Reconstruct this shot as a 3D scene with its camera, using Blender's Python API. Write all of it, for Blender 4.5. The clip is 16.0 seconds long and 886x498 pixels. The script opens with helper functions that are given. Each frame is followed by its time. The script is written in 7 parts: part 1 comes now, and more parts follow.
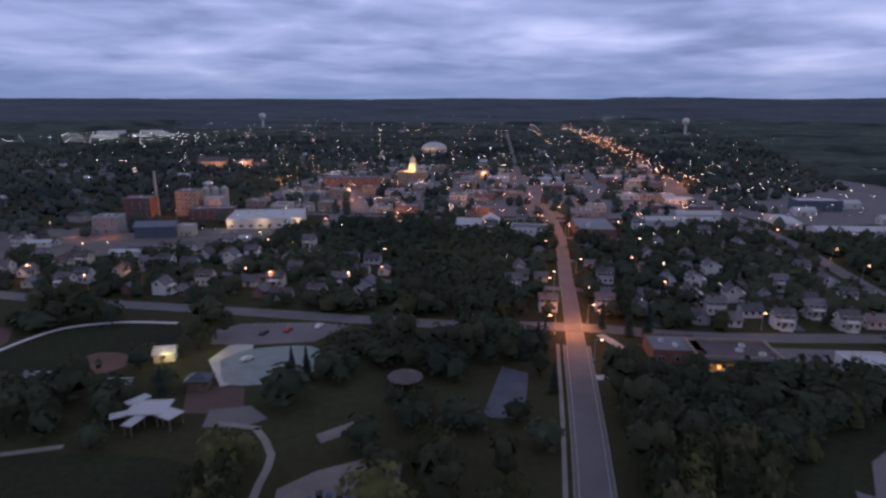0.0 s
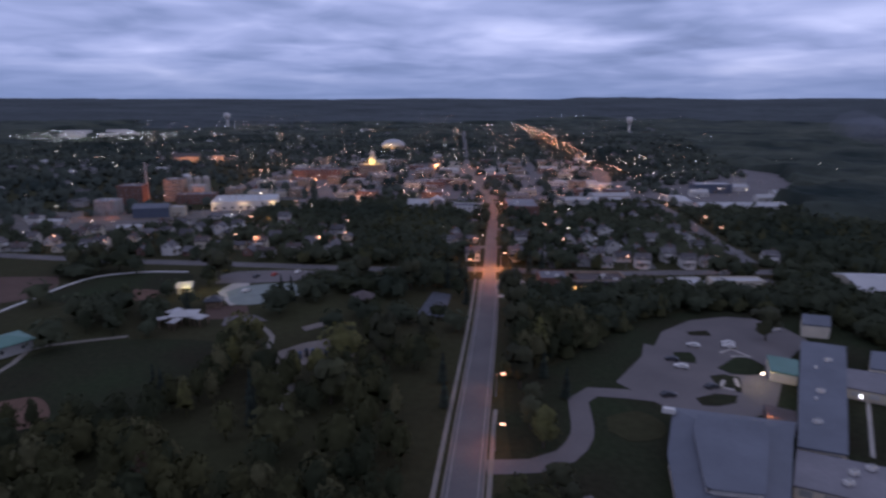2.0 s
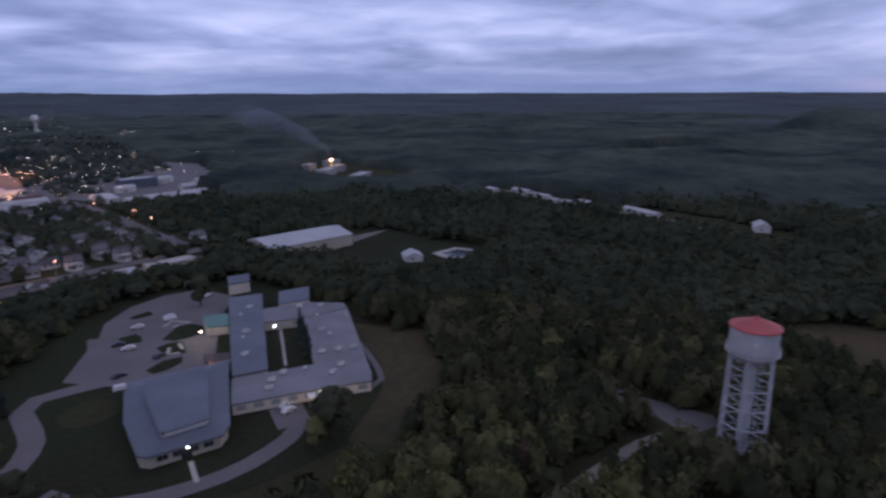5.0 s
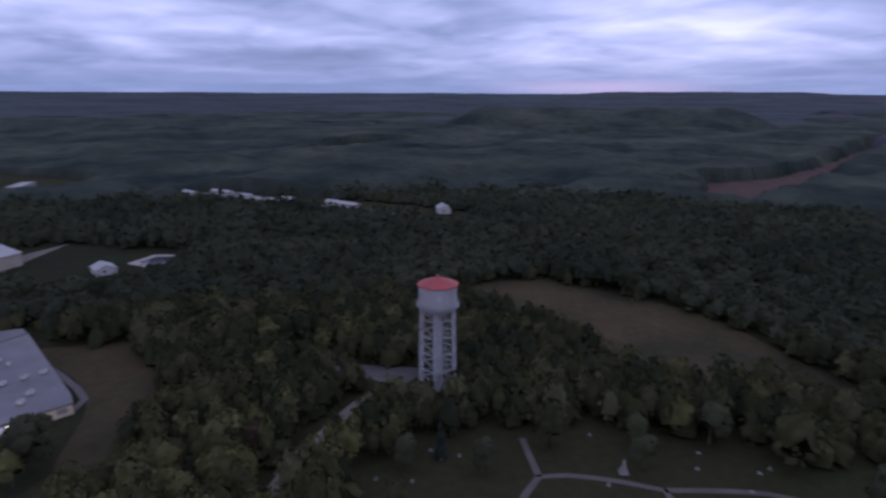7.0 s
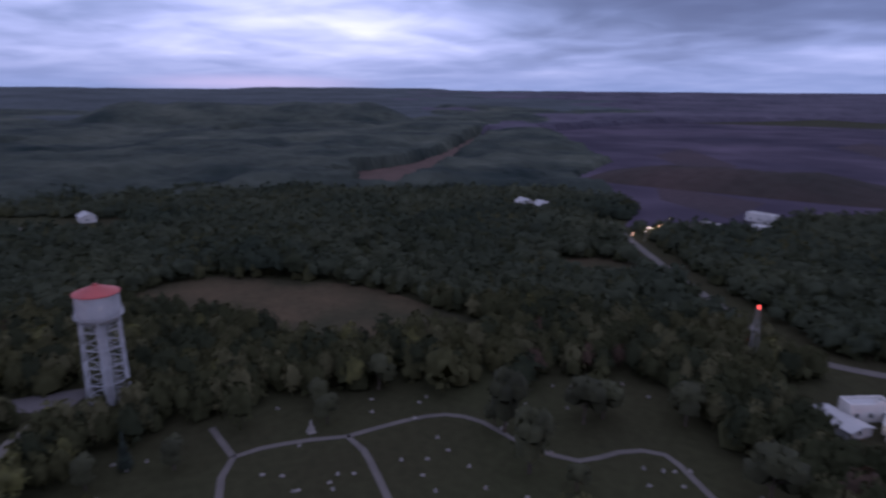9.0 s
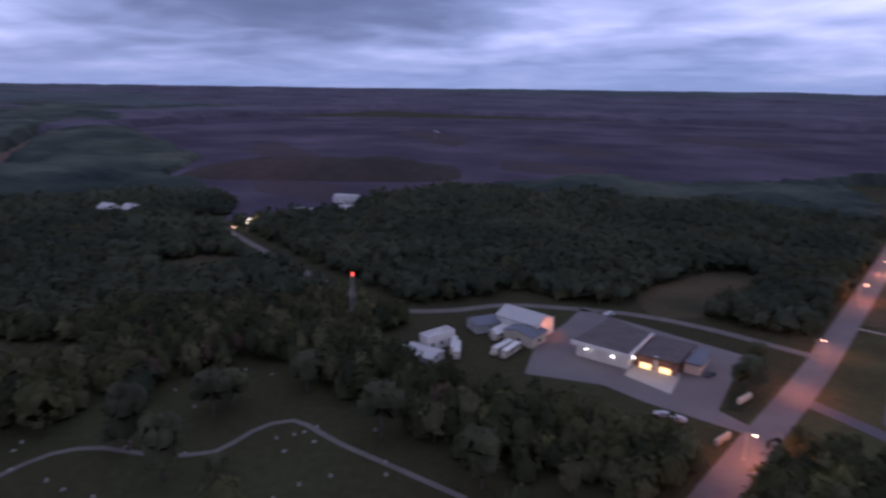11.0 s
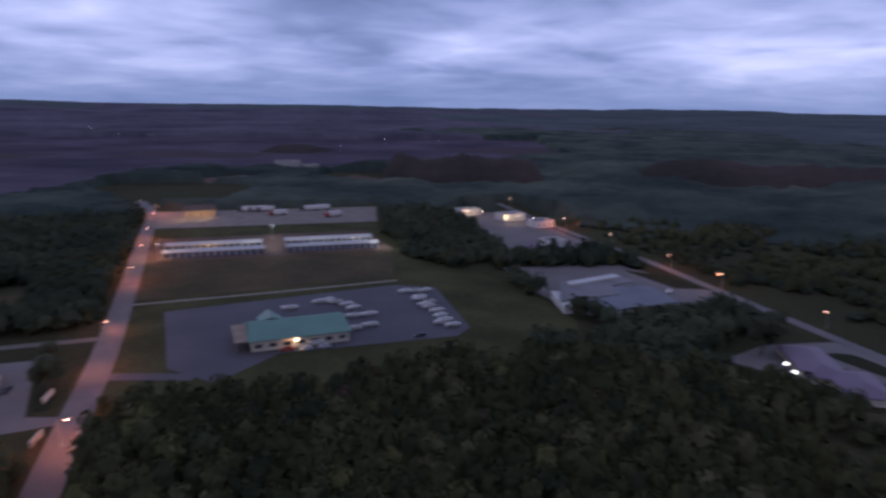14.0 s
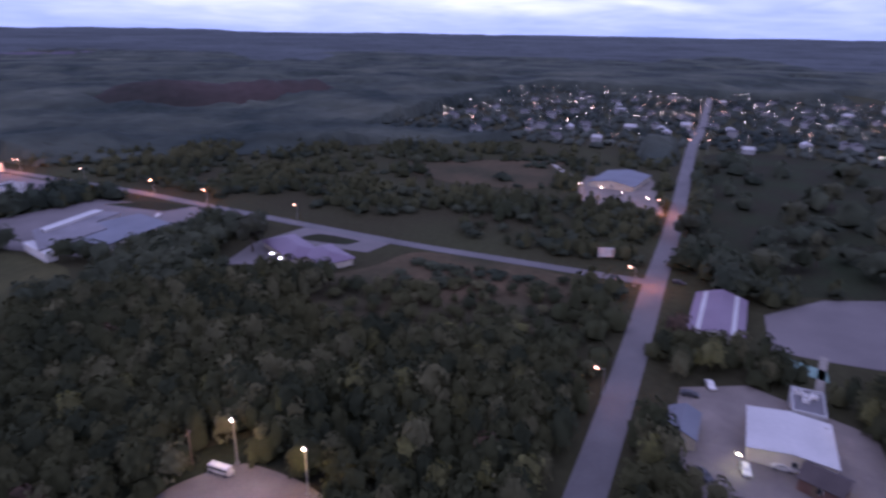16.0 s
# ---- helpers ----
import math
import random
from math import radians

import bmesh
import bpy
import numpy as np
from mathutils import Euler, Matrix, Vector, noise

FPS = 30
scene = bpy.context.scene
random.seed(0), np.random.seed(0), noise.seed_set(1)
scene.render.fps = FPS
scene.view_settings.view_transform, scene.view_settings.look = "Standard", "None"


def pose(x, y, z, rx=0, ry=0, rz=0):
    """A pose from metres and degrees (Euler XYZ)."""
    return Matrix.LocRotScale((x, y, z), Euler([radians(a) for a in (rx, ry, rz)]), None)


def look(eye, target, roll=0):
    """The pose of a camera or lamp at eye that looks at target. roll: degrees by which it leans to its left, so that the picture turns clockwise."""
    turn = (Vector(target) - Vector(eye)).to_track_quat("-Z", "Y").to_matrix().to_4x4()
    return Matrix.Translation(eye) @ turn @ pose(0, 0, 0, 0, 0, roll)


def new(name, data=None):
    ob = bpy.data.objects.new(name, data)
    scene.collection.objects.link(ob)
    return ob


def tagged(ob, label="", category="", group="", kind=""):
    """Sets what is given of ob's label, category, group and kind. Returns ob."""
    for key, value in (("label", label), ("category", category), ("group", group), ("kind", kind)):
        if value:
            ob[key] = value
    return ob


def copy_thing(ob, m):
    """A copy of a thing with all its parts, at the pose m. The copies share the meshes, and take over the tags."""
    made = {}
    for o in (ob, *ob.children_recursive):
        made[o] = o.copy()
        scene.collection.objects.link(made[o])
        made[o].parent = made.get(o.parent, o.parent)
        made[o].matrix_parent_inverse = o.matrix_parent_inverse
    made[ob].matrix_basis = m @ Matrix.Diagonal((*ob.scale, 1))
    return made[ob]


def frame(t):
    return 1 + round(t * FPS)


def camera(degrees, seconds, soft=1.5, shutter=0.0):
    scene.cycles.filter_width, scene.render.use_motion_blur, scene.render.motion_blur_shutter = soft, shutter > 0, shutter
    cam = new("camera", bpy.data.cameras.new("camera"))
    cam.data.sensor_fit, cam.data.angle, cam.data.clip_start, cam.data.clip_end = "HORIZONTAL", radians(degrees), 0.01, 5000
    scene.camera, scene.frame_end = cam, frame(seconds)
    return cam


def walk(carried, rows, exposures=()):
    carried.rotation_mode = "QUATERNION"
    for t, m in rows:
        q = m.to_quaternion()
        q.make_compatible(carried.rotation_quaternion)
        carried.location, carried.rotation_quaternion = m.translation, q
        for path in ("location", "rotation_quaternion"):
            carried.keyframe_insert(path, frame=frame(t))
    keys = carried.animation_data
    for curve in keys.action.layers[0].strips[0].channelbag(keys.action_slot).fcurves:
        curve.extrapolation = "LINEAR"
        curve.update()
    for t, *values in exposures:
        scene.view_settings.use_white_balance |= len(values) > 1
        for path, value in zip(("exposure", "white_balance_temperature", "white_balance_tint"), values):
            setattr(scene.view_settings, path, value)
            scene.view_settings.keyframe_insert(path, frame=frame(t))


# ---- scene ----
cam = camera(71.2, 16.0, 2.6, 0.5)


EXPOSURES = [(0, 0.0, 6500, 10), (4.5, 0.05, 6500, 10), (7, 0.2, 6450, 14), (8.5, 0.3, 6450, 15), (12, 0.22, 6400, 14), (13.5, 0.05, 6350, 12), (14.5, -0.1, 6050, 14), (15.2, 0.6, 5930, 28), (16, 0.92, 5980, 30)]
PATH = [
    (0, (-11.371, -1.478, 65.25), (-11.605, 0.451, 64.778), -0.0),
    (0.5, (-8.663, -18.565, 65.794), (-8.907, -16.637, 65.32), -0.2),
    (1, (-4.366, -36.621, 65.563), (-4.621, -34.695, 65.09), -0.2),
    (1.5, (0.142, -54.057, 65.187), (-0.131, -52.132, 64.717), -0.1),
    (2, (2.378, -62.93, 65.506), (2.257, -60.99, 65.034), -0.0),
    (2.5, (3.635, -67.264, 65.55), (3.733, -65.324, 65.076), -0.0),
    (3, (4.496, -70.764, 65.558), (4.829, -68.851, 65.082), -0.1),
    (3.5, (4.926, -73.843, 65.555), (5.495, -71.985, 65.078), -0.1),
    (4, (4.579, -76.693, 65.531), (5.489, -74.979, 65.051), 0.0),
    (4.5, (3.505, -78.959, 65.478), (4.707, -77.436, 64.995), 0.0),
    (4.7, (3.216, -80.086, 65.466), (4.497, -78.629, 64.98), -0.1),
    (6.8, (-4.200, -87.150, 64.815), (-2.378, -86.480, 64.331), 0.2),
    (7, (-5.210, -87.540, 64.725), (-3.359, -86.964, 64.237), 0.2),
    (7.5, (-7.428, -88.351, 64.523), (-5.517, -88.022, 64.032), 0.2),
    (8, (-9.959, -88.990, 64.543), (-8.024, -88.881, 64.050), 0.2),
    (8.5, (-12.929, -89.251, 64.661), (-10.997, -89.396, 64.168), 0.3),
    (8.7, (-13.929, -89.179, 64.774), (-12.010, -89.446, 64.279), 0.4),
    (10.8, (-20.332, -86.934, 65.182), (-18.990, -88.329, 64.682), 0.6),
    (11, (-21.112, -86.159, 65.205), (-19.864, -87.640, 64.704), 0.8),
    (11.5, (-23.348, -82.950, 65.902), (-22.405, -84.641, 65.402), 0.8),
    (12, (-25.048, -80.649, 65.867), (-24.402, -82.474, 65.367), 0.7),
    (12.5, (-26.140, -78.097, 65.945), (-25.767, -79.998, 65.446), 0.7),
    (13, (-26.503, -75.532, 65.859), (-26.450, -77.468, 65.358), 0.7),
    (13.5, (-26.672, -72.749, 65.742), (-26.996, -74.663, 65.256), 0.8),
    (14, (-26.003, -69.918, 65.771), (-26.743, -71.723, 65.325), 0.9),
    (14.5, (-24.772, -67.133, 65.674), (-25.844, -68.732, 65.132), 0.9),
    (15, (-23.534, -65.083, 65.721), (-24.906, -66.386, 65.071), 0.9),
    (15.5, (-21.858, -63.370, 65.981), (-23.477, -64.344, 65.325), 0.9),
    (16, (-19.659, -62.069, 66.131), (-21.418, -62.757, 65.475), 0.9),
]
walk(cam, [(t, look(eye, target, roll)) for t, eye, target, roll in PATH], EXPOSURES)

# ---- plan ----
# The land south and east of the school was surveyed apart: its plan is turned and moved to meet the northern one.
LAID_TURN, LAID_FROM, LAID_TO = radians(-4.78), (12.789, -98.512), (-5.21, -87.54)


def southern(x, y):
    return y < -9 or (x > 122 and y < 45) or (x < -202 and y < 40) or (x < -300 and y < 150)


def laid(x, y):
    """A point of the southern plan in the world; one of the northern plan stays."""
    if not southern(x, y):
        return x, y
    u, v = x - LAID_FROM[0], y - LAID_FROM[1]
    c, s = math.cos(LAID_TURN), math.sin(LAID_TURN)
    return LAID_TO[0] + c * u - s * v, LAID_TO[1] + s * u + c * v


def laid_line(pts):
    return [laid(p[0], p[1]) for p in pts]


def unlaid(x, y):
    """A point of the world in the southern plan."""
    u, v = x - LAID_TO[0], y - LAID_TO[1]
    c, s = math.cos(LAID_TURN), math.sin(LAID_TURN)
    return LAID_FROM[0] + c * u + s * v, LAID_FROM[1] - s * u + c * v


SOUTH_PLAN = Matrix.Translation((LAID_TO[0], LAID_TO[1], 0)) @ Matrix.Rotation(LAID_TURN, 4, "Z") @ Matrix.Translation((-LAID_FROM[0], -LAID_FROM[1], 0))

# ---- world: overcast dusk sky ----
world = bpy.data.worlds.new("dusk_sky")
scene.world = world
world.use_nodes = True
wt = world.node_tree
wt.nodes.clear()


def wn(kind, operation="", use_clamp=False, interpolation_type="", data_type="", blend_type=""):
    n = wt.nodes.new(kind)
    if operation:
        n.operation = operation
    if use_clamp:
        n.use_clamp = True
    if interpolation_type:
        n.interpolation_type = interpolation_type
    if data_type:
        n.data_type = data_type
    if blend_type:
        n.blend_type = blend_type
    return n


def wlink(a, b):
    wt.links.new(a, b)


def w_math(op, a, b, clamp=False):
    n = wn("ShaderNodeMath", operation=op, use_clamp=clamp)
    for s, v in zip(n.inputs, (a, b)):
        if isinstance(v, (int, float)):
            s.default_value = v
        else:
            wlink(v, s)
    return n.outputs[0]


def w_noise(vec, sx, sz, scale, detail, rough, dist=0.0):
    m = wn("ShaderNodeMapping")
    m.inputs["Scale"].default_value = (sx, sx, sz)
    wlink(vec, m.inputs[0])
    n = wn("ShaderNodeTexNoise")
    n.inputs["Scale"].default_value, n.inputs["Detail"].default_value = scale, detail
    n.inputs["Roughness"].default_value, n.inputs["Distortion"].default_value = rough, dist
    wlink(m.outputs[0], n.inputs["Vector"])
    return n.outputs[0]


def w_spot(vec, heading, elev, wide, tall):
    """1 towards a heading and elevation in degrees, falling to 0 over an oval."""
    sub = wn("ShaderNodeVectorMath", operation="SUBTRACT")
    wlink(vec, sub.inputs[0])
    e = radians(elev)
    h = radians(heading)
    sub.inputs[1].default_value = (math.sin(h) * math.cos(e), math.cos(h) * math.cos(e), math.sin(e))
    sc = wn("ShaderNodeVectorMath", operation="MULTIPLY")
    wlink(sub.outputs[0], sc.inputs[0])
    sc.inputs[1].default_value = (1 / radians(wide), 1 / radians(wide), 1 / radians(tall))
    ln = wn("ShaderNodeVectorMath", operation="LENGTH")
    wlink(sc.outputs[0], ln.inputs[0])
    mr = wn("ShaderNodeMapRange", interpolation_type="SMOOTHSTEP")
    wlink(ln.outputs["Value"], mr.inputs[0])
    mr.inputs[1].default_value, mr.inputs[2].default_value = 1.0, 0.0
    mr.inputs[3].default_value, mr.inputs[4].default_value = 0.0, 1.0
    return mr.outputs[0]


tc = wn("ShaderNodeTexCoord")
way = tc.outputs["Generated"]
# one flat cloud layer seen from below: the way divided by its height
apart = wn("ShaderNodeSeparateXYZ")
wlink(way, apart.inputs[0])
drop = w_math("ADD", w_math("MAXIMUM", apart.outputs[2], 0.0), 0.11)
layer = wn("ShaderNodeCombineXYZ")
wlink(w_math("DIVIDE", apart.outputs[0], drop), layer.inputs[0])
wlink(w_math("DIVIDE", apart.outputs[1], drop), layer.inputs[1])
flat = layer.outputs[0]
big = w_noise(flat, 1.0, 1.0, 0.55, 3.0, 0.5, 0.5)
streak = w_noise(flat, 1.0, 1.0, 1.7, 5.0, 0.5, 0.5)
band = w_noise(way, 1.0, 5.0, 3.2, 2.0, 0.45, 0.4)
cloud = w_math("ADD", w_math("ADD", w_math("MULTIPLY", big, 0.52), w_math("MULTIPLY", streak, 0.26)), w_math("MULTIPLY", band, 0.28))
# the thin place towards the sunset, and the heavy cloud south of it
cloud = w_math("ADD", cloud, w_math("MULTIPLY", w_spot(way, 93, 8.5, 26, 7), 0.13))
cloud = w_math("ADD", cloud, w_math("MULTIPLY", w_spot(way, 124, 8, 30, 9), -0.3))
cloud = w_math("ADD", cloud, w_math("MULTIPLY", w_spot(way, 170, 6, 30, 6), 0.06))
cloud = w_math("ADD", cloud, w_math("MULTIPLY", w_spot(way, 245, 5, 48, 8), 0.17))
ramp = wn("ShaderNodeValToRGB")
cr = ramp.color_ramp
cr.elements[0].position, cr.elements[0].color = 0.18, (0.06, 0.08, 0.17, 1)
cr.elements[1].position, cr.elements[1].color = 0.74, (0.62, 0.65, 0.95, 1)
for pos, col in ((0.34, (0.105, 0.14, 0.275, 1)), (0.46, (0.185, 0.235, 0.44, 1)), (0.54, (0.28, 0.33, 0.585, 1)), (0.63, (0.41, 0.455, 0.74, 1))):
    el = cr.elements.new(pos)
    el.color = col
wlink(cloud, ramp.inputs[0])
sep = wn("ShaderNodeSeparateXYZ")
wlink(way, sep.inputs[0])
low = wn("ShaderNodeMapRange", interpolation_type="SMOOTHSTEP")
wlink(sep.outputs[2], low.inputs[0])
low.inputs[1].default_value, low.inputs[2].default_value = 0.0, 0.085
low.inputs[3].default_value, low.inputs[4].default_value = 0.8, 0.0
hz = wn("ShaderNodeMix", data_type="RGBA")
wlink(low.outputs[0], hz.inputs["Factor"])
wlink(ramp.outputs[0], hz.inputs["A"])
hz.inputs["B"].default_value = (0.155, 0.21, 0.4, 1)
glow = wn("ShaderNodeMix", data_type="RGBA", blend_type="MIX")
wlink(w_math("MULTIPLY", w_spot(way, 87, 0.5, 14, 1.0), 0.7), glow.inputs["Factor"])
wlink(hz.outputs["Result"], glow.inputs["A"])
glow.inputs["B"].default_value = (0.42, 0.37, 0.58, 1)
sky = wn("ShaderNodeTexSky")
sky.sky_type, sky.sun_disc = "NISHITA", False
sky.sun_elevation, sky.sun_rotation = radians(-4), radians(82)
both = wn("ShaderNodeMix", data_type="RGBA", blend_type="ADD")
both.inputs["Factor"].default_value = 0.08
wlink(glow.outputs["Result"], both.inputs["A"])
wlink(sky.outputs[0], both.inputs["B"])
bg = wn("ShaderNodeBackground")
bg.inputs["Strength"].default_value = 1.3
wlink(both.outputs["Result"], bg.inputs[0])
wlink(bg.outputs[0], wn("ShaderNodeOutputWorld").inputs[0])

sun_data = bpy.data.lights.new("sun", "SUN")
sun_data.energy, sun_data.angle, sun_data.color = 0.12, radians(60), (1.0, 0.95, 1.0)
sun = new("sun", sun_data)
sun.matrix_world = look((300, 40, 200), (0, 0, 0))

SODIUM, WARM, COOL, GREENISH = (1.0, 0.3, 0.1), (1.0, 0.66, 0.34), (0.92, 0.95, 1.0), (0.8, 1.0, 0.35)


def lamp(x, y, z, watts, colour, radius=0.35):
    d = bpy.data.lights.new("lamp_light", "POINT")
    d.energy, d.color, d.shadow_soft_size = watts, colour, radius
    o = new("lamp_light", d)
    o.location = (*laid(x, y), z)
    return o


# ---- materials ----
def warmed(c):
    """A base colour turned a little warmer: more red, less blue."""
    return (c[0] * 1.1, c[1] * 0.99, c[2] * 0.84)


def mat(name, base, rough=0.85, vary=0.25, scale=1.0, fine=12.0, bump=0.0, metal=0.0, tint=None, island=0.0, rnd=0.0, spec=0.3, thin=0.0):
    """Base colour with stains at one scale and grain at another, in metres; tint: a second colour that the stains mix in."""
    base, tint = warmed(base), tint and warmed(tint)
    m = bpy.data.materials.new(name)
    m.use_nodes = True
    nt = m.node_tree
    p = nt.nodes["Principled BSDF"]
    p.inputs["Roughness"].default_value, p.inputs["Metallic"].default_value = rough, metal
    p.inputs["Specular IOR Level"].default_value = spec
    co = nt.nodes.new("ShaderNodeNewGeometry")

    def noise_at(s, detail):
        n = nt.nodes.new("ShaderNodeTexNoise")
        n.inputs["Scale"].default_value, n.inputs["Detail"].default_value = s, detail
        nt.links.new(co.outputs["Position"], n.inputs["Vector"])
        return n.outputs[0]

    a, b = noise_at(scale, 4), noise_at(fine, 3)
    mix = nt.nodes.new("ShaderNodeMix")
    mix.data_type = "RGBA"
    lo = tint or tuple(c * (1 - vary) for c in base)
    hi = tuple(min(1, c * (1 + vary)) for c in base)
    mix.inputs["A"].default_value, mix.inputs["B"].default_value = (*lo, 1), (*hi, 1)
    mr = nt.nodes.new("ShaderNodeMapRange")
    mr.inputs[1].default_value, mr.inputs[2].default_value = 0.3, 0.7
    nt.links.new(a, mr.inputs[0])
    nt.links.new(mr.outputs[0], mix.inputs["Factor"])
    out = mix.outputs["Result"]

    def scaled(value, low, high):
        nonlocal out
        r = nt.nodes.new("ShaderNodeMapRange")
        r.inputs[3].default_value, r.inputs[4].default_value = low, high
        nt.links.new(value, r.inputs[0])
        v = nt.nodes.new("ShaderNodeVectorMath")
        v.operation = "SCALE"
        nt.links.new(out, v.inputs[0])
        nt.links.new(r.outputs[0], v.inputs["Scale"])
        out = v.outputs[0]

    scaled(b, 1 - vary * 1.2, 1 + vary * 1.2)
    if island:
        scaled(co.outputs["Random Per Island"], 1 - island, 1 + island)
    if rnd:
        oi = nt.nodes.new("ShaderNodeObjectInfo")
        scaled(oi.outputs["Random"], 1 - rnd, 1 + rnd)
    nt.links.new(out, p.inputs["Base Color"])
    if bump:
        bp = nt.nodes.new("ShaderNodeBump")
        bp.inputs["Strength"].default_value, bp.inputs["Distance"].default_value = 0.6, bump
        nt.links.new(b, bp.inputs["Height"])
        nt.links.new(bp.outputs[0], p.inputs["Normal"])
    if thin:
        tr, both_ways = nt.nodes.new("ShaderNodeBsdfTranslucent"), nt.nodes.new("ShaderNodeMixShader")
        nt.links.new(out, tr.inputs["Color"])
        both_ways.inputs[0].default_value = thin
        nt.links.new(p.outputs[0], both_ways.inputs[1])
        nt.links.new(tr.outputs[0], both_ways.inputs[2])
        nt.links.new(both_ways.outputs[0], nt.nodes["Material Output"].inputs["Surface"])
    return m


def glow_mat(name, colour, strength):
    m = bpy.data.materials.new(name)
    m.use_nodes = True
    p = m.node_tree.nodes["Principled BSDF"]
    p.inputs["Base Color"].default_value = (*colour, 1)
    p.inputs["Emission Color"].default_value = (*colour, 1)
    p.inputs["Emission Strength"].default_value = strength
    return m


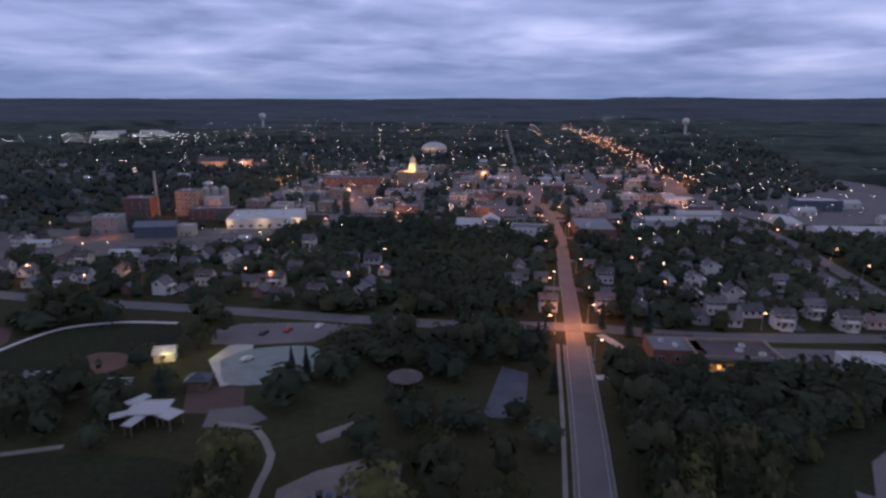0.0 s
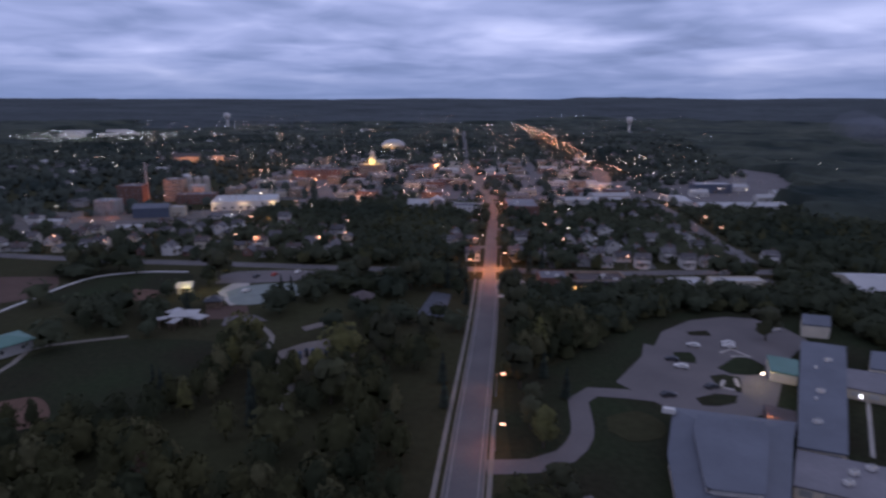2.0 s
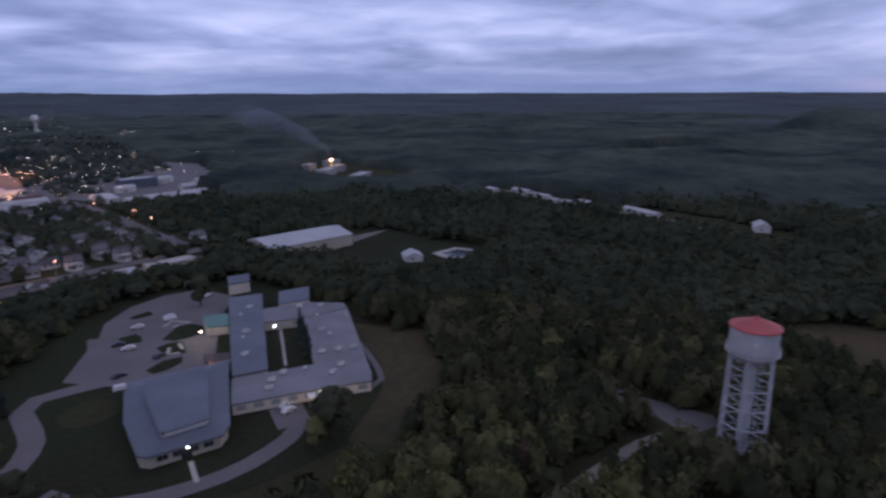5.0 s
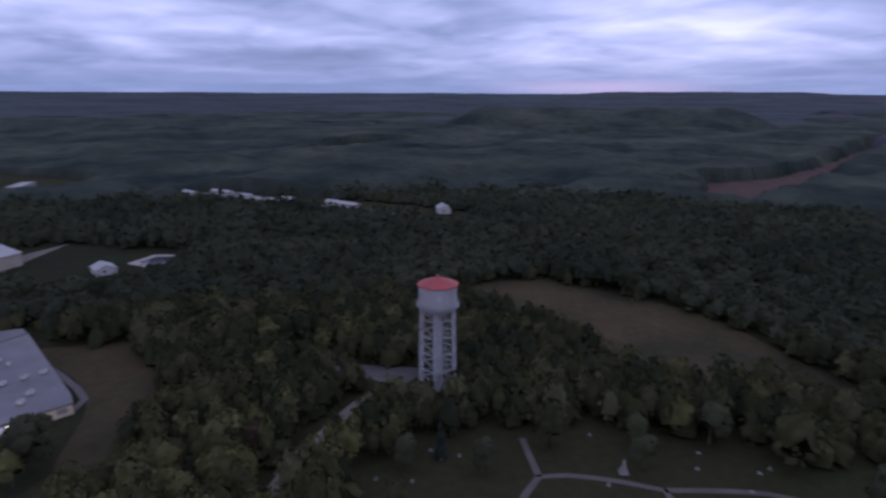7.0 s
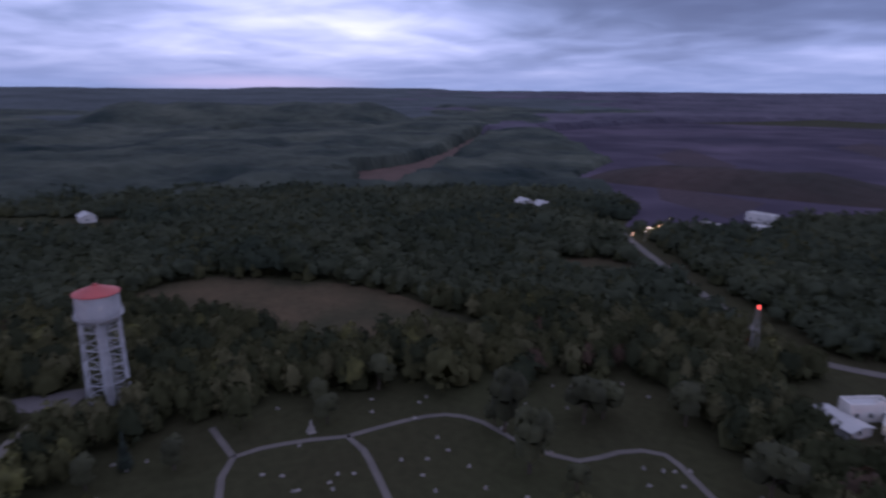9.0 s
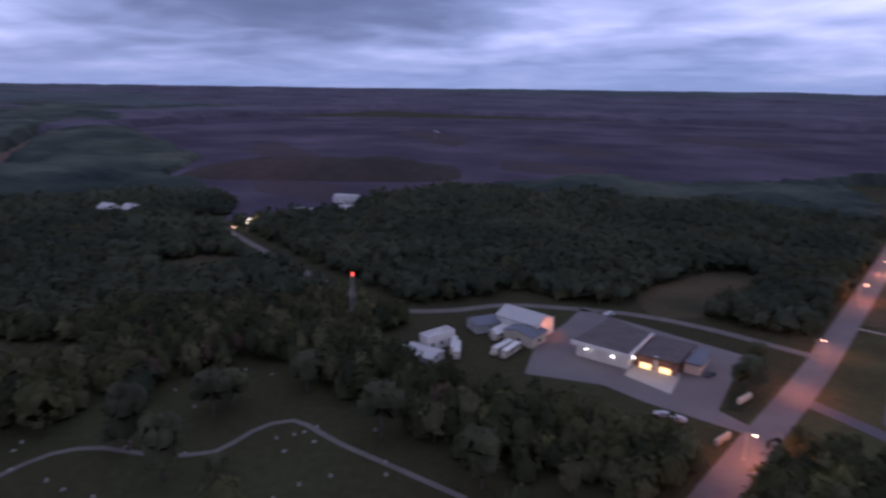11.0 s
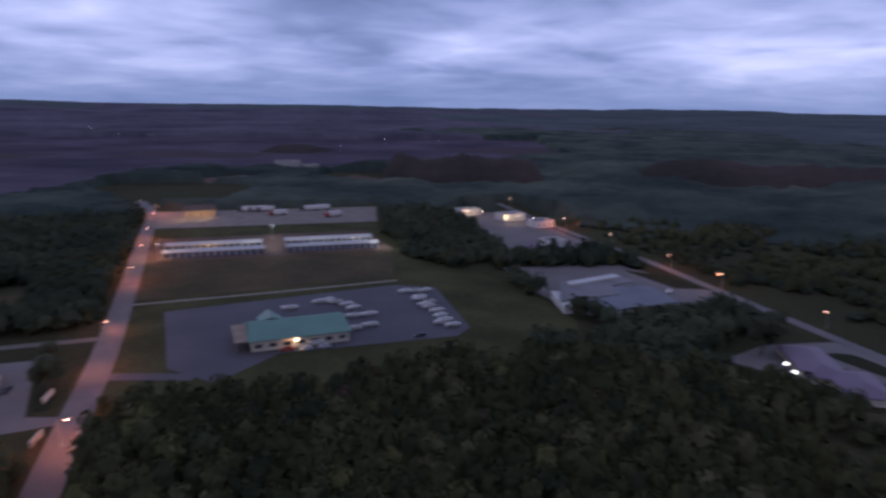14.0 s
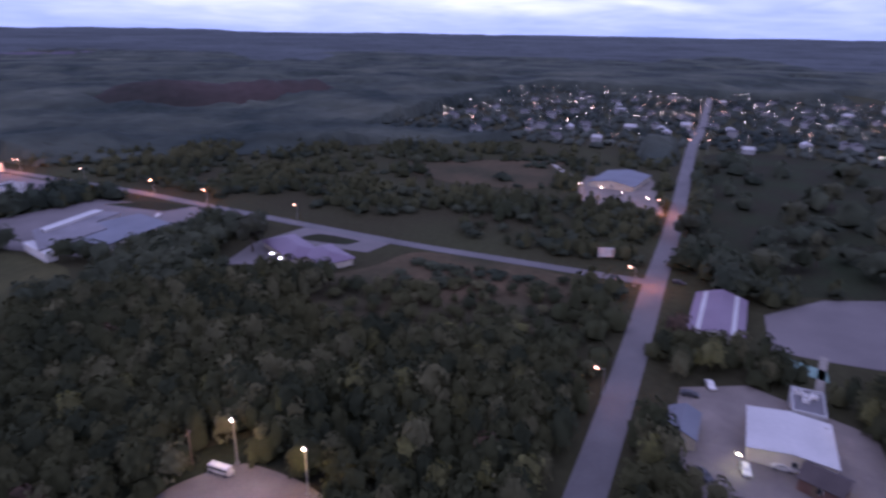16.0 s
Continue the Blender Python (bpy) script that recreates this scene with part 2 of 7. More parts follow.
M = dict(
    ground=mat("meadow_ground", (0.034, 0.037, 0.02), 0.95, 0.3, 0.02, 0.5, 0.05, tint=(0.037, 0.034, 0.021), spec=0.03),
    lawn=mat("mown_lawn", (0.02, 0.027, 0.015), 0.95, 0.36, 0.05, 0.7, 0.03, tint=(0.028, 0.026, 0.018), spec=0.03),
    field=mat("dry_field", (0.078, 0.058, 0.038), 0.95, 0.25, 0.03, 0.4, 0.05, tint=(0.036, 0.04, 0.025), spec=0.03),
    soil=mat("bare_soil", (0.105, 0.075, 0.068), 0.95, 0.2, 0.06, 1.1, 0.04, spec=0.03),
    sand=mat("infield_clay", (0.13, 0.085, 0.07), 0.95, 0.18, 0.15, 1.8, 0.02, spec=0.03),
    gravel=mat("gravel", (0.165, 0.145, 0.137), 0.95, 0.2, 0.15, 2.5, 0.03),
    asphalt=mat("asphalt", (0.115, 0.11, 0.118), 0.85, 0.16, 0.09, 2.2, 0.01),
    lot=mat("car_park_asphalt", (0.13, 0.118, 0.125), 0.85, 0.14, 0.07, 1.6, 0.01),
    darklot=mat("new_asphalt", (0.066, 0.063, 0.08), 0.8, 0.14, 0.06, 1.6, 0.01),
    concrete=mat("concrete", (0.36, 0.34, 0.33), 0.85, 0.12, 0.2, 3.0, 0.01),
    trail=mat("worn_trail", (0.115, 0.105, 0.1), 0.9, 0.15, 0.2, 2.0, 0.01),
    path=mat("pale_path", (0.2, 0.185, 0.17), 0.9, 0.15, 0.2, 2.0, 0.01),
    line=mat("road_paint", (0.26, 0.26, 0.27), 0.7, 0.2, 0.5, 3.0),
    water=mat("pond_water", (0.05, 0.055, 0.07), 0.12, 0.1, 0.2, 2.0, spec=0.5),
    pool=mat("splash_pad", (0.17, 0.2, 0.19), 0.6, 0.12, 0.3, 2.0),
    leaf=mat("broad_leaves", (0.06, 0.064, 0.034), 0.85, 0.25, 0.35, 2.5, 0.0, island=0.2, rnd=0.25, thin=0.4),
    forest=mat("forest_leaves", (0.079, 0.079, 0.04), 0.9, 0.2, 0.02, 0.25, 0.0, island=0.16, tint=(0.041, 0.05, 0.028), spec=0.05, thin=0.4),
    paleforest=mat("pale_forest_leaves", (0.118, 0.115, 0.066), 0.9, 0.2, 0.05, 0.3, 0.0, island=0.16, rnd=0.1, tint=(0.085, 0.088, 0.05), spec=0.05, thin=0.4),
    darkforest=mat("dark_forest_leaves", (0.05, 0.057, 0.033), 0.9, 0.2, 0.05, 0.3, 0.0, island=0.16, tint=(0.032, 0.041, 0.026), spec=0.05, thin=0.4),
    # Bluer copy of the forest leaves past 175 m, a first step of painted haze.
    midforest=mat("hazed_mid_leaves", (0.074, 0.084, 0.055), 0.9, 0.2, 0.016, 0.2, 0.0, island=0.16, tint=(0.037, 0.051, 0.038), spec=0.05, thin=0.4),
    # Far leaves are bluer than the near ones: distance haze put into the colour.
    farforest=mat("hazed_far_leaves", (0.058, 0.067, 0.056), 0.95, 0.35, 0.011, 0.06, 0.0, tint=(0.021, 0.032, 0.032), spec=0.03),
    yellow=mat("turning_leaves", (0.12, 0.12, 0.045), 0.8, 0.25, 0.4, 2.5, 0.0, island=0.3, rnd=0.2, thin=0.4),
    rust=mat("rust_red_leaves", (0.09, 0.06, 0.042), 0.8, 0.25, 0.4, 2.5, 0.0, island=0.3, rnd=0.2, thin=0.4),
    needle=mat("spruce_needles", (0.03, 0.042, 0.032), 0.85, 0.3, 0.5, 3.0, 0.0, island=0.3, rnd=0.2, thin=0.3),
    bark=mat("bark", (0.075, 0.062, 0.052), 0.9, 0.3, 1.0, 8.0, 0.03),
    white=mat("white_paint", (0.56, 0.56, 0.58), 0.6, 0.08, 0.3, 3.0, rnd=0.08),
    whiteroof=mat("white_metal_roof", (0.38, 0.38, 0.40), 0.45, 0.08, 0.12, 1.5),
    cream=mat("cream_siding", (0.5, 0.46, 0.4), 0.75, 0.1, 0.3, 3.0, rnd=0.2),
    grey=mat("grey_siding", (0.3, 0.31, 0.33), 0.75, 0.12, 0.3, 3.0, rnd=0.25),
    brick=mat("red_brick", (0.17, 0.098, 0.084), 0.85, 0.2, 0.4, 4.0, 0.01, rnd=0.2),
    tan=mat("tan_brick", (0.27, 0.21, 0.17), 0.85, 0.15, 0.3, 4.0, 0.01, rnd=0.15),
    shingle=mat("asphalt_shingle", (0.1, 0.097, 0.108), 0.9, 0.2, 0.3, 4.0, 0.02, rnd=0.3),
    brownroof=mat("brown_shingle", (0.085, 0.07, 0.072), 0.9, 0.18, 0.3, 4.0, 0.02, rnd=0.2),
    flatroof=mat("bitumen_roof", (0.155, 0.152, 0.175), 0.85, 0.16, 0.12, 1.5, 0.01, rnd=0.25),
    blueroof=mat("blue_grey_roof", (0.118, 0.13, 0.165), 0.7, 0.12, 0.12, 2.0),
    greenroof=mat("green_metal_roof", (0.1, 0.2, 0.175), 0.5, 0.1, 0.12, 2.0),
    purpleroof=mat("plum_metal_roof", (0.14, 0.1, 0.15), 0.5, 0.1, 0.12, 2.0),
    redroof=mat("red_tank_roof", (0.4, 0.085, 0.085), 0.6, 0.15, 0.3, 2.0),
    steel=mat("silver_paint", (0.42, 0.44, 0.5), 0.45, 0.12, 0.4, 3.0, metal=0.2),
    pole=mat("galvanised_pole", (0.3, 0.3, 0.31), 0.5, 0.1, 1.0, 6.0, metal=0.5),
    wood=mat("weathered_wood", (0.16, 0.12, 0.09), 0.85, 0.25, 1.0, 8.0, 0.01),
    glass=mat("dark_glass", (0.03, 0.035, 0.045), 0.15, 0.1, 1.0, 5.0, spec=0.6),
    rubber=mat("tyre_rubber", (0.03, 0.03, 0.03), 0.9, 0.1, 1.0, 9.0),
    stone=mat("headstone", (0.26, 0.25, 0.25), 0.8, 0.2, 1.0, 6.0),
    red=mat("red_paint", (0.3, 0.05, 0.04), 0.4, 0.1, 1.0, 5.0),
    dark=mat("dark_paint", (0.045, 0.047, 0.055), 0.4, 0.1, 1.0, 5.0),
    court=mat("worn_court", (0.075, 0.08, 0.1), 0.8, 0.2, 0.2, 2.0),
    bluepaint=mat("blue_paint", (0.08, 0.1, 0.15), 0.4, 0.1, 1.0, 5.0),
    # Paler and bluer woods colour that stands for haze near the horizon.
    hillwood=mat("hazed_hill_woods", (0.066, 0.08, 0.09), 0.95, 0.2, 0.003, 0.05, 0.4, spec=0.03),
    slag=mat("dark_spoil_heap", (0.055, 0.042, 0.05), 0.95, 0.25, 0.01, 0.2, 0.5, tint=(0.05, 0.042, 0.05), spec=0.03),
    heap=mat("spoil_heap_earth", (0.05, 0.038, 0.038), 0.95, 0.25, 0.01, 0.1, 0.0, tint=(0.03, 0.031, 0.028), spec=0.03),
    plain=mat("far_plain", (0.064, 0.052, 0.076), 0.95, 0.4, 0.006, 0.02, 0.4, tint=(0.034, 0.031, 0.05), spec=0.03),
    rough=mat("rough_grass", (0.055, 0.054, 0.028), 0.95, 0.25, 0.05, 0.5, 0.05, tint=(0.034, 0.038, 0.02), spec=0.03),
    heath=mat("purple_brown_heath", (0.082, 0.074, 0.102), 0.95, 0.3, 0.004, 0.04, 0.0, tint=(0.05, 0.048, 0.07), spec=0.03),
    sodium=glow_mat("sodium_lens", (1.0, 0.47, 0.29), 12.0),
    warm=glow_mat("warm_lens", (1.0, 0.78, 0.6), 12.0),
    cool=glow_mat("cool_lens", COOL, 11.0),
    bay=glow_mat("lit_bay", (1.0, 0.7, 0.34), 1.5),
    amber=glow_mat("lit_amber_pane", (1.0, 0.5, 0.16), 1.3),
    redlight=glow_mat("red_beacon", (1.0, 0.08, 0.06), 5.0),
    tube=glow_mat("cool_strip", COOL, 5.0),
)


M["smoke"] = bpy.data.materials.new("thin_smoke")
M["smoke"].use_nodes = True
smoke_body = M["smoke"].node_tree.nodes["Principled BSDF"]
smoke_body.inputs["Base Color"].default_value = (0.4, 0.4, 0.44, 1)
smoke_body.inputs["Roughness"].default_value = 1.0
smoke_body.inputs["Specular IOR Level"].default_value = 0.0
smoke_body.inputs["Alpha"].default_value = 0.075

# ---- mesh building ----
class Build:
    """Collects faces; one mesh at the end."""

    def __init__(self):
        self.v, self.f, self.m = [], [], []

    def face_mesh(self, verts, faces, slot=0):
        n = len(self.v)
        self.v += [tuple(p) for p in verts]
        self.f += [tuple(n + i for i in f) for f in faces]
        self.m += [slot] * len(faces)
        return self

    def box(self, cx, cy, z0, sx, sy, sz, rz=0.0, slot=0, taper=1.0):
        c, s = math.cos(radians(rz)), math.sin(radians(rz))
        vs = []
        for z, k in ((z0, 1.0), (z0 + sz, taper)):
            for a, b in ((-1, -1), (1, -1), (1, 1), (-1, 1)):
                x, y = a * sx / 2 * k, b * sy / 2 * k
                vs.append((cx + c * x - s * y, cy + s * x + c * y, z))
        return self.face_mesh(vs, [(3, 2, 1, 0), (4, 5, 6, 7), (0, 1, 5, 4), (1, 2, 6, 5), (2, 3, 7, 6), (3, 0, 4, 7)], slot)

    def tube(self, a, b, r0, r1=None, n=8, slot=0):
        a, b = Vector(a), Vector(b)
        r1 = r0 if r1 is None else r1
        d = (b - a).normalized()
        u = d.orthogonal().normalized()
        w = d.cross(u)
        vs = []
        for p, r in ((a, r0), (b, r1)):
            vs += [p + r * (math.cos(2 * math.pi * i / n) * u + math.sin(2 * math.pi * i / n) * w) for i in range(n)]
        fs = [(i, (i + 1) % n, n + (i + 1) % n, n + i) for i in range(n)]
        return self.face_mesh(vs, fs + [tuple(range(n - 1, -1, -1)), tuple(range(n, 2 * n))], slot)

    def lathe(self, rings, n=20, slot=0):
        """rings: (radius, height) from below upwards; closed where the radius is 0."""
        vs, fs = [], []
        for r, z in rings:
            vs += [(r * math.cos(2 * math.pi * i / n), r * math.sin(2 * math.pi * i / n), z) for i in range(n)]
        for k in range(len(rings) - 1):
            fs += [(k * n + i, k * n + (i + 1) % n, (k + 1) * n + (i + 1) % n, (k + 1) * n + i) for i in range(n)]
        return self.face_mesh(vs, fs, slot)

    def prism(self, pts, z0, z1, slot=0):
        """An upright block over a plan outline (counter-clockwise)."""
        if sum(a[0] * b[1] - b[0] * a[1] for a, b in zip(pts, pts[1:] + pts[:1])) < 0:
            pts = pts[::-1]
        n = len(pts)
        vs = [(*p[:2], z0) for p in pts] + [(*p[:2], z1) for p in pts]
        fs = [(i, (i + 1) % n, n + (i + 1) % n, n + i) for i in range(n)]
        return self.face_mesh(vs, fs + [tuple(range(n, 2 * n)), tuple(range(n - 1, -1, -1))], slot)

    def mesh(self, name, *mats):
        me = bpy.data.meshes.new(name)
        me.from_pydata(self.v, [], self.f)
        for m in mats:
            me.materials.append(m)
        if any(self.m):
            me.polygons.foreach_set("material_index", self.m)
        me.update()
        return me


def part(name, build, material, parent, label="", at=None):
    """One mesh object under a thing or a part; build may be a mesh made before."""
    mats = material if isinstance(material, tuple) else (material,)
    me = build.mesh(name, *mats) if isinstance(build, Build) else build
    ob = new(name, me)
    ob.parent = parent
    if at is not None:
        ob.matrix_basis = at
    if label:
        tagged(ob, label)
    return ob


def root(name, label, category, group=""):
    return tagged(new(name), label, category, group)


def single(name, build, material, label, category, group="", kind=""):
    mats = material if isinstance(material, tuple) else (material,)
    return tagged(new(name, build.mesh(name, *mats)), label, category, group, kind)


def tri_mesh(name, verts, faces, material, smooth=False, normals=None):
    me = bpy.data.meshes.new(name)
    verts, faces = np.asarray(verts, np.float32), np.array(faces, np.int32)
    if normals is not None:
        flat = np.cross(verts[faces[:, 1]] - verts[faces[:, 0]], verts[faces[:, 2]] - verts[faces[:, 0]])
        turned = (flat * normals[faces].sum(1)).sum(1) < 0
        faces[turned] = faces[turned][:, ::-1]
    me.vertices.add(len(verts))
    me.vertices.foreach_set("co", verts.ravel())
    me.loops.add(faces.size)
    me.loops.foreach_set("vertex_index", faces.ravel())
    me.polygons.add(len(faces))
    me.polygons.foreach_set("loop_start", np.arange(len(faces), dtype=np.int32) * faces.shape[1])
    me.materials.append(material)
    me.update(calc_edges=True)
    if smooth:
        me.shade_smooth()
    if normals is not None:
        me.shade_smooth()
        normals = normals / np.linalg.norm(normals, axis=1, keepdims=True)
        me.normals_split_custom_set_from_vertices(normals.astype(np.float32))
    return me


def curve_points(pts, step=4.0):
    """A smooth line through the points."""
    p = [Vector((*q[:2], 0)) for q in pts]
    p = [2 * p[0] - p[1]] + p + [2 * p[-1] - p[-2]]
    out = []
    for i in range(1, len(p) - 2):
        n = max(1, int((p[i + 1] - p[i]).length / step))
        for k in range(n):
            t = k / n
            a, b, c, d = p[i - 1 : i + 3]
            out.append(0.5 * ((2 * b) + (c - a) * t + (2 * a - 5 * b + 4 * c - d) * t * t + (3 * b - a - 3 * c + d) * t**3))
    return out + [p[-2]]


def far_rise(x, y):
    """The land lifts gently towards the horizon."""
    r = math.hypot(x, y)
    t = min(1.0, max(0.0, (r - 1500) / 3200))
    return 56 * t * t * (3 - 2 * t)


def ribbon(name, pts, width, z, material, offset=0.0, thick=0.12, smooth=True, step=4.0):
    pts = laid_line(pts)
    line = curve_points(pts, step) if smooth else [Vector((*q[:2], 0)) for q in pts]
    b = Build()
    vs = []
    for i, p in enumerate(line):
        d = (line[min(i + 1, len(line) - 1)] - line[max(i - 1, 0)]).normalized()
        s = Vector((d.y, -d.x, 0))
        h = far_rise(p.x, p.y)
        l, r = p + s * (offset - width / 2), p + s * (offset + width / 2)
        vs += [(l.x, l.y, h + z - thick), (l.x, l.y, h + z), (r.x, r.y, h + z), (r.x, r.y, h + z - thick)]
    fs = []
    for i in range(len(line) - 1):
        k = 4 * i
        fs += [(k, k + 4, k + 5, k + 1), (k + 1, k + 5, k + 6, k + 2), (k + 2, k + 6, k + 7, k + 3)]
    b.face_mesh(vs, fs)
    return single(name, b, material, "", "", kind="structure")


def sheet(name, pts, z, material, label="", category="", smooth=False):
    pts = laid_line(pts)
    if smooth:
        pts = [tuple(p[:2]) for p in curve_points(pts + pts[:1], 3.0)[:-1]]
    return single(name, Build().prism([tuple(p[:2]) for p in pts], z - 0.12, z), material, label, category, kind="structure")


def inside(x, y, poly):
    hit = False
    for (ax, ay), (bx, by) in zip(poly, poly[1:] + poly[:1]):
        if (ay > y) != (by > y) and x < (bx - ax) * (y - ay) / (by - ay) + ax:
            hit = not hit
    return hit


# ---- ground ----
def make_ground():
    rings = [0, 60, 120, 200, 300, 420, 560, 720, 900, 1150, 1500, 1750, 2000, 2300, 2600, 2900, 3200, 3500, 3800, 4100, 4400, 4700, 4900]
    n = 120
    vs, fs = [(0, 0, 0)], []
    for r in rings[1:]:
        for i in range(n):
            a = 2 * math.pi * i / n
            x, y = r * math.cos(a), r * math.sin(a)
            z = far_rise(x, y)
            if r > 1500:
                z += 4 * noise.noise((x * 0.0016, y * 0.0016, 0)) * min(1, (r - 1500) / 800)
            vs.append((x, y, z))
    fs += [(0, 1 + i, 1 + (i + 1) % n) for i in range(n)]
    for k in range(len(rings) - 2):
        o = 1 + k * n
        fs += [(o + i, o + n + i, o + n + (i + 1) % n, o + (i + 1) % n) for i in range(n)]
    b = Build().face_mesh(vs, fs)
    return single("ground", b, M["ground"], "dark meadow land reaching to the horizon", "ground", kind="structure")


make_ground()

# ---- roads, paths and lots ----
MAIN = [(-2, -8), (-1.5, 0), (1, 52), (4, 110), (5.7, 159), (7.3, 219), (8.6, 331), (-7.5, 475), (-20, 785), (-36, 1250)]
SOUTH = [(62, -545), (48, -489), (42, -418), (34, -314), (30, -258), (28.6, -218), (27.5, -192), (26.2, -178), (24, -140), (16, -90), (-1.5, 0)]
WEST = [(15, -85), (-40, -87), (-82.5, -88.2), (-118, -89.4), (-154, -91), (-178, -92.2), (-256, -95.6), (-433, -107), (-520, -109), (-803, -124)]
OFFICE = [(-177, -90.5), (-175, -135), (-173.5, -175), (-175.5, -239), (-176.5, -269), (-178, -315), (-176, -385), (-177, -487)]
CROSS = [(-330, 215), (-230, 188), (-160, 178), (-105, 175), (-37, 171), (6, 173), (43, 170), (90, 174), (140, 178)]
EAST = [(300, -232), (241, -223), (195, -217), (161, -214), (135, -213), (121, -225), (112, -242), (97, -254), (80, -264), (60, -269), (33, -270)]
RIVER_ROAD = [(113, 190), (113.5, 239), (115.5, 297), (112, 350), (107, 388), (103.5, 458), (112, 505)]
ARTERIAL = [(106, 445), (112, 505), (104, 759), (97, 1080), (91, 1436)]
road_n = 0


def road(pts, width, lines=False, walks=False, z=0.06, material="asphalt"):
    global road_n
    road_n += 1
    ribbon(f"road_{road_n}", pts, width, z, M[material])
    if lines:
        for o in (-width / 2 + 0.75, width / 2 - 0.75):
            ribbon("road_line", pts, 0.16, z + 0.006, M["line"], o, 0.004)
    if walks:
        ribbon("kerb", pts, 0.25, z + 0.1, M["path"], -width / 2 - 0.125, 0.25)
        ribbon("kerb", pts, 0.25, z + 0.1, M["path"], width / 2 + 0.125, 0.25)


road(MAIN[1:5], 6.8, True, True)
road(MAIN[4:], 4.6, False, True, 0.058)
ribbon("pavement", MAIN[1:5], 0.9, 0.1, M["path"], -5.0, 0.2)
ribbon("pavement", [(-0.5, 24), (1, 52), (1.6, 60)], 0.9, 0.1, M["path"], 4.6, 0.2)
road(SOUTH, 6.6, False, False, 0.052)
road(WEST, 6.2, False, False, 0.056)
road(OFFICE, 4.6, False, False, 0.05)
road(CROSS, 6.0, False, True, 0.05)
road(EAST, 3.4, False, False, 0.05, "trail")
road(RIVER_ROAD, 6.5, False, False, 0.048)
road(ARTERIAL, 12, False, False, 0.055)
for x0, y0, x1, y1 in ((32, 176, 38, 290), (-114, 178, -113, 345), (-113, 345, -150, 620), (-46, 175, -52, 330), (-62, 345, -76, 700), (52, 345, 40, 700), (70, 178, 74, 290)):
    road([(x0, y0), ((x0 + x1) / 2, (y0 + y1) / 2), (x1, y1)], 4.6, z=0.045)
for y, x0, x1 in ((212, -190, 118), (252, -200, 112), (296, -110, 60), (340, -230, 108), (392, -170, 112), (440, -190, 115), (488, -180, 118), (545, -200, 112)):
    road([(x0, y + 6), ((x0 + x1) / 2, y), (x1, y - 2)], 4.6 if y < 340 else 6.0, z=0.04)

# park west of the main road
PAVED = {}


def paved(name, pts, z, m, label, category, smooth=False):
    PAVED[name] = laid_line(pts)
    return sheet(name, pts, z, M[m], label, category, smooth)


paved("park_parking_lot", [(-97, 158), (-92, 164), (-70, 168), (-60, 166), (-66, 153), (-82, 149), (-94, 148)], 0.05, "lot", "curved asphalt car park by the ball field", "car park")
paved("plaza", [(-86, 138), (-81, 146), (-66, 150), (-60, 142), (-62, 131), (-77, 125)], 0.05, "pool", "pale grey-green splash pad in the park", "plaza", True)
paved("plaza_apron", [(-89, 138), (-88, 148), (-82, 150), (-74, 127), (-79, 124)], 0.044, "concrete", "pale concrete apron beside the splash pad", "pavement")
paved("play_area", [(-51, 88), (-46, 94), (-38, 99), (-31, 98), (-30, 86), (-38, 80), (-49, 80)], 0.05, "gravel", "pale gravel play area in the park", "play area")
paved("sand_court", [(-50, 106), (-44, 112), (-42, 109), (-48, 103)], 0.05, "gravel", "small pale sand court", "sand court")
paved("tennis_court", [(-17.5, 117), (-8.5, 117.5), (-7.5, 140), (-14, 143)], 0.05, "court", "worn blue-grey sports court", "court")
paved("shelter_lot", [(-76, 113), (-68, 116), (-62, 111), (-66, 107), (-74, 106)], 0.045, "lot", "asphalt beside the park shelter", "car park")
paved("brick_terrace", [(-87, 124), (-81, 111), (-68, 112.5), (-73, 124)], 0.04, "soil", "reddish brown paved terrace in the park", "terrace")
for k in range(15):
    ribbon("stall_line", [(-88 + 2.0 * k, 163.2 + 0.2 * k), (-87.6 + 2.0 * k, 166.2 + 0.2 * k)], 0.16, 0.06, M["line"], thick=0.01, smooth=False)
paved("ball_field", [(-147, 140), (-142, 153), (-128, 160), (-110, 161), (-104, 146), (-112, 128), (-128, 122), (-145, 128)], 0.03, "lawn", "mown green ball field with a clay infield", "ball field", True)
sheet("infield", [(-124, 132), (-120, 139), (-110, 138), (-108, 131), (-114, 126)], 0.05, M["sand"], "reddish clay infield", "infield", True)
paved("sand_field", [(-190, 150), (-157, 153), (-150, 143), (-147, 128), (-165, 114), (-200, 120)], 0.03, "soil", "bare brownish clay ball field", "ball field")
paved("lower_field", [(-125, 62), (-110, 88), (-92, 94), (-68, 92), (-62, 70), (-75, 50), (-95, 44), (-115, 48)], 0.03, "lawn", "mown green lower ball field", "ball field", True)
sheet("lower_infield", [(-106, 55), (-97, 59), (-88, 50), (-92, 44), (-102, 42)], 0.05, M["sand"], "reddish clay infield", "infield", True)
for pts in ([(-116, 60), (-116, 76), (-118, 85), (-111, 90), (-97, 96)], [(-63, 107), (-56, 98), (-54, 85), (-49.5, 77), (-42, 70), (-40, 55)], [(-62, 107), (-72, 108)]):
    ribbon("park_path", pts, 1.5, 0.05, M["path"])
ribbon("outfield_fence_track", [(-149, 112), (-147.5, 128), (-146.5, 140), (-142, 153.5), (-128, 160.5), (-111, 162)], 0.9, 0.3, M["white"], thick=0.35)

